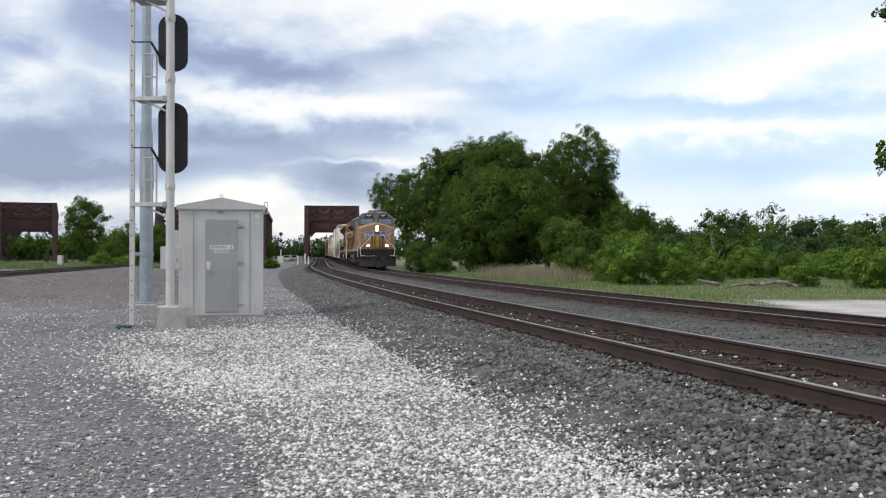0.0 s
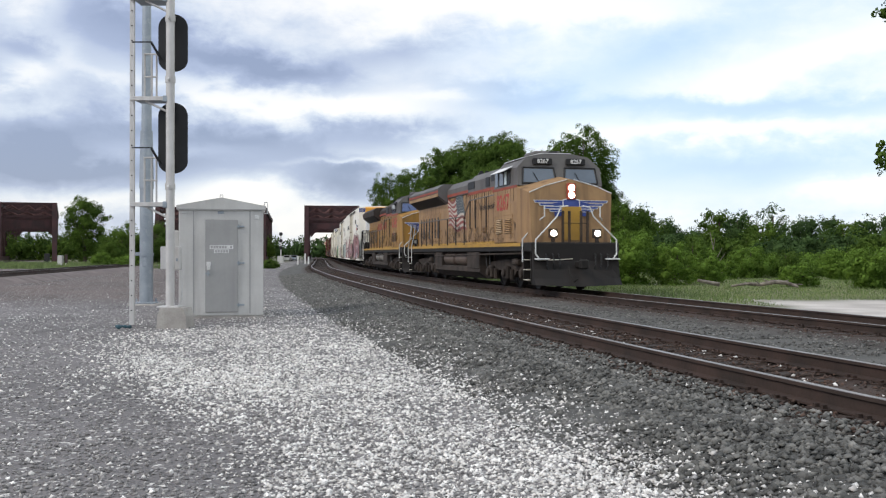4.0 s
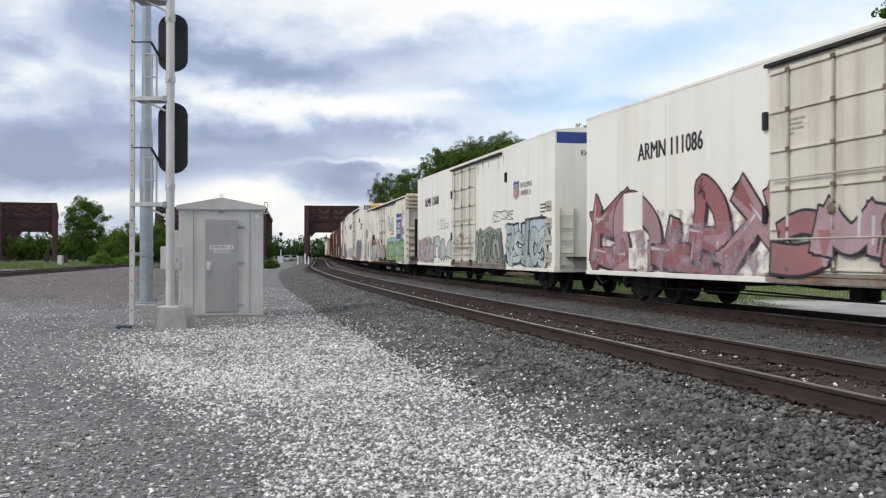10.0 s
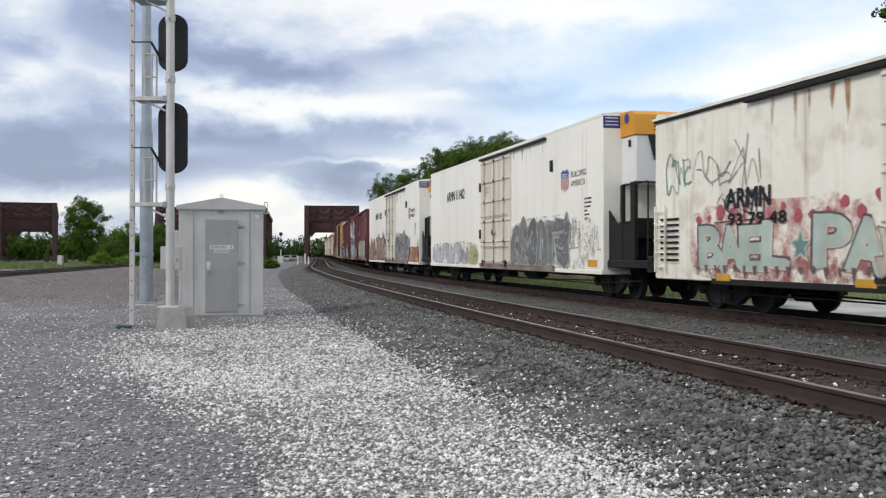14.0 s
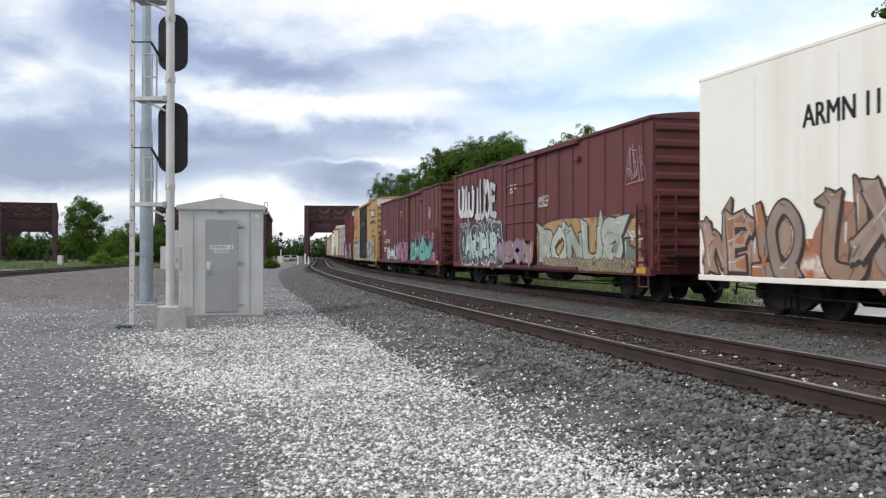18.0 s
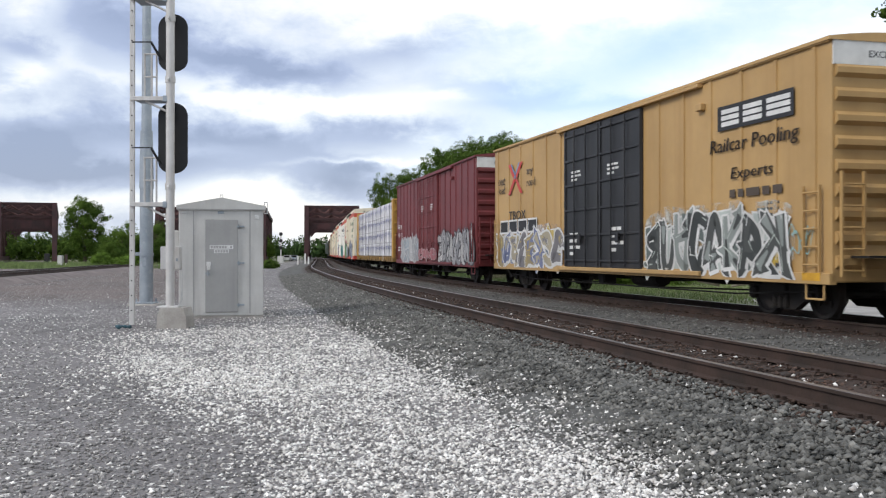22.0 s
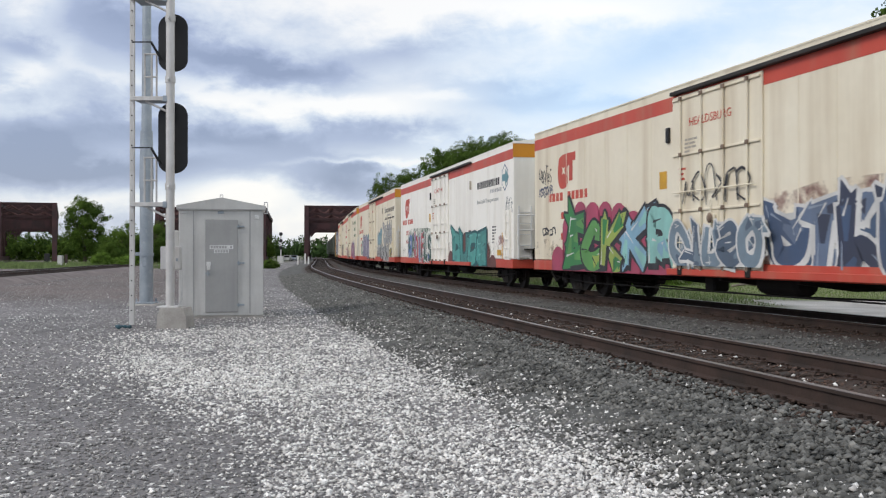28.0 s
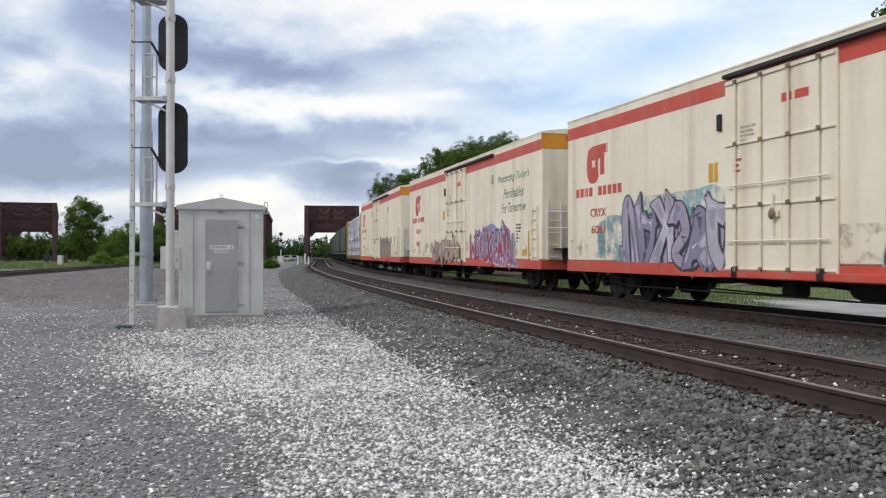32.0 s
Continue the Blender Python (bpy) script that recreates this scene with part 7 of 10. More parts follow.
        for k in range(5):
            x = -2.93 + k * 0.95
            part("door_gap", Shape().box(x - 0.016, x + 0.016, sgn * 1.0, sgn * 1.012, 1.7, 3.62), M_SOOT, e)
        for k in range(6):
            x = 1.165 + k * 0.97
            part("door_gap", Shape().box(x - 0.016, x + 0.016, sgn * 1.15, sgn * 1.16, 1.7, 3.55), M_SOOT, e)
        part("kick_strip", Shape().box(-9.9, 0.9, sgn * 1.0, sgn * 1.026, 1.585, 1.68), M_SILL_YEL, e, "brighter yellow strip along the walkway")
        part("kick_strip", Shape().box(1.0, 6.1, sgn * 1.15, sgn * 1.172, 1.59, 1.68), M_SILL_YEL, e, "brighter yellow strip along the walkway")
        for x0, x1, z0, z1 in ((1.0, 2.05, 3.86, 4.16), (3.75, 4.3, 3.8, 4.16), (4.55, 5.0, 3.95, 4.2)):
            part("dark_intake", Shape().box(x0, x1, sgn * 1.165, sgn * 1.18, z0, z1), M_BLACK, e)
    y = -1.17
    louvres(e, 3.35, 3.85, 2.03, 2.27, y, 4, yellow)
    louvres(e, 4.75, 5.2, 2.03, 2.27, y, 4, yellow)
    louvres(e, 6.4, 7.15, 1.92, 2.42, -1.502, 8, pbr("louvre_tan", (0.5, 0.36, 0.22), (0.4, 0.28, 0.16), 2, 0.6) if faded else M_LOUVRE)
    louvres(e, 7.45, 8.25, 1.92, 2.42, -1.502, 8, yellow if faded else M_LOUVRE)
    part("panel_frame", Shape().pipe([(6.25, -1.505, 1.78), (8.4, -1.505, 1.78), (8.4, -1.505, 2.56), (6.25, -1.505, 2.56), (6.25, -1.505, 1.78)], 0.012, 4), yellow, e)
    part("exhaust", Shape().cbox(-2.2, -0.9, -0.3, 0.3, 4.28, 4.55, 0.04), M_BLACK, e)
    # radiator with overhanging wings
    rad = [(-1.0, 3.5), (-1.46, 3.86), (-1.5, 4.2), (-1.25, 4.40), (1.25, 4.40), (1.5, 4.2), (1.46, 3.86), (1.0, 3.5)]
    part("radiator", Shape().prism(rad, "x", -10.35, -3.3), M_LGREY if faded else M_SOOT, e, "wide overhanging radiator housing")
    for sgn in (-1, 1):
        # angled screens; their black also paints the deep shade under the wings
        part("radiator_screen", Shape().add([(-10.2, sgn * 1.03, 3.515), (-3.9, sgn * 1.03, 3.515), (-3.9, sgn * 1.44, 3.835), (-10.2, sgn * 1.44, 3.835), (-10.2, sgn * 1.0, 3.53), (-3.9, sgn * 1.0, 3.53)],
                                            [(0, 1, 2, 3), (4, 5, 1, 0), (5, 2, 1), (4, 0, 3), (4, 3, 2, 5)]), M_BLACK, e)
        if faded:
            part("red_stripe", Shape().box(-10.3, -3.32, sgn * 1.503 - 0.004, sgn * 1.503 + 0.004, 4.02, 4.12), M_OLDRED, e)
            part("wing_lip", Shape().box(-10.3, -3.4, sgn * 1.485 - 0.01, sgn * 1.485 + 0.01, 3.84, 3.99), yellow, e)
        for k in range(7):
            x = -9.6 + k * 0.66
            dr = part("rear_door", Shape().cbox(x, x + 0.6, sgn * 1.0, sgn * 1.03, 1.8, 3.15, 0.01), yellow, e)
            part("screen", Shape().box(x + 0.14, x + 0.4, sgn * 1.03, sgn * 1.038, 1.95, 2.95), M_BLACK, dr)
    part("hood_end", Shape().cbox(-10.32, -10.2, -0.9, 0.9, 1.6, 3.7, 0.02), yellow, e)
    # fuel tank and reservoirs
    part("underbody", Shape().cbox(-9.9, 9.9, -0.8, 0.8, 0.5, 1.3, 0.03), M_UNDER, e, "dark underbody with traction gear")
    for x in (-8.6, -6.95, -5.3, 5.3, 6.95, 8.6):
        part("traction_motor", Shape().cbox(x - 0.72, x + 0.72, -0.66, 0.66, 0.14, 0.95, 0.08), M_UNDER, e)
    part("pipe_run", Shape().pipe([(-9.4, -1.42, 1.22), (-4.3, -1.42, 1.22), (-4.2, -1.45, 1.1), (4.1, -1.45, 1.18), (9.3, -1.42, 1.22)], 0.035, 6), M_TRUCK, e)
    for x in (-5.0, -4.5, 4.3, 4.8):
        part("sand_hose", Shape().pipe([(x, -1.3, 1.25), (x + 0.1, -1.32, 0.8), (x + 0.25, -1.2, 0.4)], 0.025, 5), M_BLACK, e)
    part("fuel_tank", Shape().prism([(-0.85, 1.2), (-0.9, 0.74), (-1.44, 0.70), (-1.46, 0.5), (-1.1, 0.24), (1.1, 0.24), (1.46, 0.5), (1.44, 0.70), (0.9, 0.74), (0.85, 1.2)], "x", -4.05, 3.9), M_TRUCK, e, "dusty grey fuel tank")
    part("tank_box", Shape().cbox(1.95, 3.85, -1.47, -1.0, 0.62, 1.28, 0.03), M_TRUCK, e)
    part("tank_box", Shape().cbox(-4.0, -2.65, -1.47, -1.0, 0.62, 1.28, 0.03), M_TRUCK, e)
    for x0, x1 in ((-2.5, -0.45), (-0.35, 1.85)):
        part("air_reservoir", Shape().lathe([(0.08, x0), (0.23, x0 + 0.06), (0.28, x0 + 0.18), (0.28, x1 - 0.18), (0.23, x1 - 0.06), (0.08, x1)], (0, -1.17, 0.99), "x", 20), pbr("dusty_tank", (0.13, 0.092, 0.07), (0.075, 0.055, 0.044), 2, 0.6) if faded else pbr("pale_tank", (0.28, 0.26, 0.23), (0.15, 0.14, 0.125), 2, 0.6), e)
    for x in (-6.95, 6.95):
        loco_truck(e, x)
    # handrails on the camera's side and beyond
    for sgn in (-1, 1):
        yy = sgn * 1.47
        post_x = [-9.6, -8.4, -7.2, -6.0, -4.7, -3.2, -1.5, 0.05, 1.5]
        for x in post_x:
            part("handrail_post", Shape().box(x - 0.045, x + 0.045, yy - 0.015, yy + 0.015, 1.5, 2.72), M_SOOT, e)
        for x in (2.45, 3.3, 4.9):
            part("handrail_post", Shape().box(x - 0.045, x + 0.045, yy - 0.015, yy + 0.015, 2.2 if x > 2 else 1.5, 3.34), M_SOOT, e)
        part("handrail", Shape().pipe([(-10.2, yy, 2.74), (1.5, yy, 2.74), (2.4, yy, 3.34), (6.2, yy, 3.36)], 0.022, 6), M_LGREY, e)
        # corner steps with white grab rails
        for d in (1, -1):
            stp = part("step_well", Shape().box(d * 9.6, d * 10.3, sgn * 1.16, sgn * 1.10, 0.4, 1.3), M_PILOT, e, "open corner steps")
            for x in (9.56, 10.3):
                part("stringer", Shape().box(d * x, d * (x + 0.05), sgn * 1.49, sgn * 1.16, 0.34, 1.3), M_PILOT, stp)
            for z in (0.35, 0.68, 1.0):
                part("tread", Shape().box(d * 9.65, d * 10.25, sgn * 1.52, sgn * 1.2, z, z + 0.03), M_ROD, stp)
            if d > 0:
                part("grab_rail", Shape().pipe([(9.62, sgn * 1.54, 0.95), (9.62, sgn * 1.54, 1.68), (9.95, sgn * 1.12, 2.28), (10.14, sgn * 0.96, 2.42), (10.14, sgn * 0.96, 2.78)], 0.024, 6), M_INK_W, e, "white grab rail")
                part("grab_rail", Shape().pipe([(10.5, sgn * 1.28, 1.08), (10.5, sgn * 1.38, 1.2), (10.5, sgn * 1.38, 1.66), (10.42, sgn * 0.62, 2.42), (10.40, sgn * 0.5, 2.72), (10.40, sgn * 0.25, 2.76)], 0.024, 6), M_INK_W, e, "white grab rail")
            else:
                for x in (-9.5, -10.42):
                    part("grab_rail", Shape().pipe([(x, sgn * 1.53, 0.75), (x, sgn * 1.53, 1.55), (x + 0.5, sgn * 1.5, 2.2), (x + 0.7, sgn * 1.48, 2.6)], 0.024, 6), M_INK_W, e, "white grab rail")
    for y0 in (-0.42, -0.2, 0.2, 0.42):
        part("grab_post", Shape().cbox(10.36, 10.42, y0 - 0.04, y0 + 0.04, 1.4, 2.6, 0.01), M_SOOT, e)
        part("grab_post", Shape().cbox(-10.5, -10.44, y0 - 0.04, y0 + 0.04, 1.4, 2.6, 0.01), M_DGREY, e)
    part("end_chain", Shape().tube((10.41, -0.45, 2.2), (10.41, 0.45, 2.2), 0.012, 5), M_DGREY, e)
    # soot and rust run down from the roof edge
    soot = mist(0.12, 0.07, 0.04, 0.55, 4.0)
    drips(e, [-2.8 + 0.29 * k for k in range(13)], 3.72, soot, 601, -1.024, 1.5, "stain", "sooty run down the hood")
    drips(e, [1.1 + 0.31 * k for k in range(16)], 3.6, soot, 602, -1.17, 1.6, "stain", "sooty run down the hood")
    drips(e, [6.2 + 0.33 * k for k in range(8)], 3.44, soot, 603, -1.503, 1.2, "stain", "sooty run down the cab side")
    haze(e, -3.3, 0.9, 2.9, 3.75, mist(0.13, 0.08, 0.045, 0.2 if faded else 0.34), -1.024, "film of soot below the roof", "stain")
    haze(e, 0.97, 6.0, 2.9, 3.6, mist(0.13, 0.08, 0.045, 0.2 if faded else 0.3), -1.169, "film of soot below the roof", "stain")
    haze(e, -9.8, 0.9, 1.6, 2.4, mist(0.12, 0.08, 0.05, 0.42), -1.032, "brown dust along the walkway", "stain")
    haze(e, 1.0, 6.05, 1.6, 2.3, mist(0.11, 0.065, 0.035, 0.42), -1.1735, "brown dust along the walkway", "stain")
    haze(e, 6.12, 8.8, 1.6, 2.4, mist(0.11, 0.065, 0.035, 0.42), -1.5045, "brown dust low on the cab side", "stain")
    # numbers and markings
    words(e, number, 6.45, 8.0 if faded else 8.45, 2.72, 3.3, -1.502, M_NUMRED, "number", 0.012)
    if faded:
        shield(e, 5.3, 5.78, 2.62, 3.26, -1.17)
        words(e, "BUILDING AMERICA", 2.85, 5.0, 2.92, 3.08, -1.17, M_INK, "lettering")
        flag_decal(e, -3.25, 0.2, 2.1, 3.7, -1.026)
    else:
        xs = -4.6
        for w in (0.42, 0.42, 0.1, 0.5, 0.42, -1, 0.38, 0.42, 0.38, 0.1, 0.38, 0.1, 0.38):
            if w > 0:
                y0 = -1.03 if xs + w < 0.95 else -1.175
                f = Shape().box(xs, xs + w * 0.86, y0, y0 + 0.006, 2.84, 3.3)
                part("letter_block", f, M_OLDRED, e)
            xs += abs(w) * (1 if w > 0 else 0.45) + 0.12
        shield(e, 7.2, 7.4, 2.3, 2.5, -1.53)
    rolling(e, s_front + 11.15, 6.95)
    return e


build_loco("faded yellow and grey diesel locomotive leading the freight train", "8267", M_YEL_OLD, -120.0, True)
build_loco("golden yellow and grey diesel locomotive, streaked with soot", "6343", M_YEL_NEW, -97.0, False)


# ---- freight cars ----
M_KEEPER = pbr("worn_fitting", (0.30, 0.22, 0.16), (0.12, 0.085, 0.065), 3.0, 0.7, 0.1, 0.1)
M_FADED_INK = pbr("faded_ink", (0.42, 0.39, 0.33), (0.34, 0.31, 0.26), 3.0, 0.6)


def plug_door(car, x0, x1, z0, z1, y, mat, rods=3, panels=5, rod_mat=None):
    """A sliding plug door with ledges, locking rods and a handle gear."""
    rod_mat = rod_mat or M_ROD
    dr = part("door", Shape().cbox(x0, x1, y - 0.05, y, z0, z1, 0.012), mat, car, "sliding plug door with locking rods")
    for i in range(panels + 1):
        z = z0 + 0.08 + (z1 - z0 - 0.16) * i / panels
        part("ledge", Shape().cbox(x0 + 0.04, x1 - 0.04, y - 0.085, y - 0.05, z - 0.025, z + 0.025, 0.008), mat, dr)
    for i in range(rods):
        x = x0 + (x1 - x0) * (i + 0.5) / rods
        rd = part("rod", Shape().tube((x, y - 0.1, z0 + 0.02), (x, y - 0.1, z1 - 0.02), 0.024, 6), rod_mat, dr)
        for k in range(panels + 1):
            z = z0 + 0.08 + (z1 - z0 - 0.16) * k / panels
            part("keeper", Shape().cbox(x - 0.05, x + 0.05, y - 0.13, y - 0.085, z - 0.045, z + 0.045, 0.01), M_KEEPER, rd)
    mid = (x0 + x1) / 2
    part("gear_plate", Shape().cbox(mid - 0.2, mid + 0.2, y - 0.065, y - 0.05, z0 + 0.55, z0 + 1.6, 0.006), mat, dr)
    part("operating_bar", Shape().tube((x0 + 0.15, y - 0.12, z0 + 0.62), (x1 - 0.15, y - 0.12, z0 + 0.62), 0.018, 6), rod_mat, dr)
    part("operating_bar", Shape().tube((x0 + 0.15, y - 0.12, z0 + 1.72), (x1 - 0.15, y - 0.12, z0 + 1.72), 0.016, 6), rod_mat, dr)
    part("lock", Shape().lathe([(0.09, y - 0.13), (0.11, y - 0.15), (0.06, y - 0.18)], (mid, 0, z0 + 1.12), "y", 12), M_KEEPER, dr)
    part("crank", Shape().cbox((x0 + x1) / 2 - 0.16, (x0 + x1) / 2 + 0.16, y - 0.13, y - 0.1, z0 + 1.05, z0 + 1.2, 0.01).tube(((x0 + x1) / 2, y - 0.13, z0 + 0.7), ((x0 + x1) / 2, y - 0.13, z0 + 1.5), 0.02, 6), rod_mat, dr)
    for i in range(2):
        part("roller", Shape().cbox(x0 + 0.3 + i * (x1 - x0 - 0.8), x0 + 0.5 + i * (x1 - x0 - 0.8), y - 0.12, y - 0.02, z0 - 0.1, z0 + 0.12, 0.02), M_UNDER, dr)
    bars(dr, x0 + 0.55, z1 - 0.98, y - 0.052, [[0.12, 0.2, 0.14], [0.16, 0.24], [0.1, 0.14, 0.18], [0.2]], 0.045, 0.04, M_FADED_INK, "notice")
    return dr


def data_lines(car, x, z, y, mat=None):
    bars(car, x, z, y, [[0.16, 0.3], [0.16, 0.3], [0.14, 0.26], [0.2], [0.2, 0.1], [0.16]], 0.05, 0.06, mat or M_INK, "data_lines")


def seams(car, xs, z0, z1, y, mat, depth=0.008, w=0.02, name="seam"):
    for x in xs:
        part(name, Shape().box(x - w / 2, x + w / 2, y - depth, y + 0.004, z0, z1), mat, car)


def curved_roof(x0, x1, w, z, rise, over=0.03):
    n = 8
    top = [(-w - over + (2 * w + 2 * over) * i / n, z + rise * (1 - (2 * i / n - 1) ** 2)) for i in range(n + 1)]
    return Shape().prism([(-w - over, z - 0.06)] + top + [(w + over, z - 0.06)], "x", x0, x1)


def end_hardware(car, x, d, mat, z0, z1, wheel=None):
    """Ladder, brake wheel and crossover platform on a car's end."""
    ld = part("end_ladder", Shape().box(x, x + d * 0.06, -1.42, -1.38, z0 + 0.1, z0 + 1.9), mat, car)
    part("stile", Shape().box(x, x + d * 0.06, -0.98, -0.94, z0 + 0.1, z0 + 1.9), mat, ld)
    for i in range(5):
        z = z0 + 0.2 + i * 0.37
        part("rung", Shape().tube((x + d * 0.05, -1.4, z), (x + d * 0.05, -0.96, z), 0.016, 6), mat, ld)
    bw = part("brake_wheel", Shape().pipe([(x + d * 0.22, -0.1 + 0.3 * math.cos(a), z0 + 1.45 + 0.3 * math.sin(a)) for a in np.arange(0, 6.6, 0.5236)], 0.025, 6), wheel or M_UNDER, car, "spoked brake wheel")
    for k in range(3):
        a = k * 2.094
        part("spoke", Shape().tube((x + d * 0.2, -0.1, z0 + 1.45), (x + d * 0.22, -0.1 + 0.3 * math.cos(a), z0 + 1.45 + 0.3 * math.sin(a)), 0.016, 5), M_UNDER, bw)
    part("brake_box", Shape().cbox(x, x + d * 0.18, -0.35, 0.15, z0 + 1.15, z0 + 1.7, 0.03), M_UNDER, car)
    part("crossover", Shape().box(x, x + d * 0.45, -1.2, 1.2, z0 + 0.42, z0 + 0.46), M_UNDER, car)


def reefer_unit(car, x, zt):
    """Cooling unit above an open black end platform."""
    u = part("cooling_unit", Shape().cbox(x, x + 0.85, -1.05, 1.1, 3.0, zt - 0.7, 0.05), M_UNIT_W, car, "white cooling unit with an orange hood")
    part("hood", Shape().prism([(x, zt - 0.70), (x + 0.88, zt - 0.70), (x + 0.84, zt - 0.18), (x + 0.7, zt - 0.08), (x, zt - 0.06)], "y", -1.07, 1.12), M_UNIT_O, u, "bright orange hood with slots")
    part("grille", Shape().prism([(-0.7, zt - 0.48 - 0.22), (0.85, zt - 0.70), (0.7, zt - 1.35), (-0.52, zt - 1.35)], "x", x + 0.85, x + 0.9), M_BLACK, u)
    for k in range(5):
        z = zt - 0.80 - k * 0.11
        part("grille_bar", Shape().box(x + 0.9, x + 0.915, -0.6, 0.76, z, z + 0.03), M_DGREY, u)
    for k in range(4):
        z = zt - 0.28 - k * 0.095
        part("slot", Shape().cbox(x + 0.83, x + 0.885, -0.55, 0.85, z - 0.03, z, 0.008), M_BLACK, u)
    part("door_line", Shape().box(x + 0.852, x + 0.858, 0.1, 0.12, 3.05, zt - 1.42), M_DGREY, u)
    part("badge", Shape().lathe([(0.14, -1.075), (0.14, -1.08)], (x + 0.4, 0, zt - 0.25), "y", 14), M_BLUE, u)
    part("filler", Shape().cbox(x + 0.5, x + 0.62, -1.09, -1.05, zt - 1.0, zt - 0.82, 0.02), M_BLACK, u)
    part("service_hatch", Shape().box(x + 0.852, x + 0.86, 0.45, 0.6, 3.15, 3.3), M_BLACK, u)
    part("platform_deck", Shape().cbox(x, x + 2.55, -1.45, 1.45, 0.85, 1.05, 0.02), M_UNDER, car, "black open end platform")
    part("fuel_tank", Shape().cbox(x + 0.05, x + 0.95, -1.2, 1.2, 1.6, 2.05, 0.05), M_UNDER, car)
    part("engine_box", Shape().cbox(x + 0.05, x + 0.8, -1.0, 1.0, 1.05, 1.55, 0.04), M_UNDER, car)
    part("end_beam", Shape().cbox(x + 2.35, x + 2.6, -1.45, 1.45, 0.75, 1.15, 0.03), M_UNDER, car)
    for y in (-1.42, 1.36):
        part("tall_post", Shape().cbox(x + 0.75, x + 0.87, y, y + 0.1, 1.05, 2.95, 0.01), M_UNDER, car)
        part("tall_post", Shape().cbox(x + 1.35, x + 1.6, y, y + 0.1, 1.05, 3.0, 0.01), M_UNDER, car)
        part("side_panel", Shape().prism([(x, 1.0), (x + 1.6, 1.0), (x + 1.6, 1.9), (x + 0.5, 2.0), (x, 2.35)], "y", y + 0.02, y + 0.05), M_UNDER, car)
        part("platform_rail", Shape().pipe([(x + 0.8, y + 0.03, 2.95), (x + 2.3, y + 0.03, 2.95), (x + 2.3, y + 0.03, 1.05)], 0.022), M_UNDER, car)
    part("cross_rail", Shape().pipe([(x + 1.5, -1.38, 3.0), (x + 1.5, 1.4, 3.0)], 0.02), M_UNDER, car)
    part("cross_rail", Shape().box(x + 1.42, x + 1.5, -1.38, 1.4, 1.95, 2.1), M_UNDER, car)
    part("cross_rail", Shape().box(x + 1.42, x + 1.5, -1.38, 1.4, 1.6, 1.68), M_UNDER, car)
    part("middle_post", Shape().cbox(x + 1.4, x + 1.52, 0.75, 0.87, 1.05, 3.0, 0.01), M_UNDER, car)


M_SILLGRIME = pbr("sill_grime", (0.34, 0.29, 0.235), (0.16, 0.125, 0.10), 1.2, 0.7, 0, 0.05, spots=((0.24, 0.12, 0.06), 0.6, 2.0))


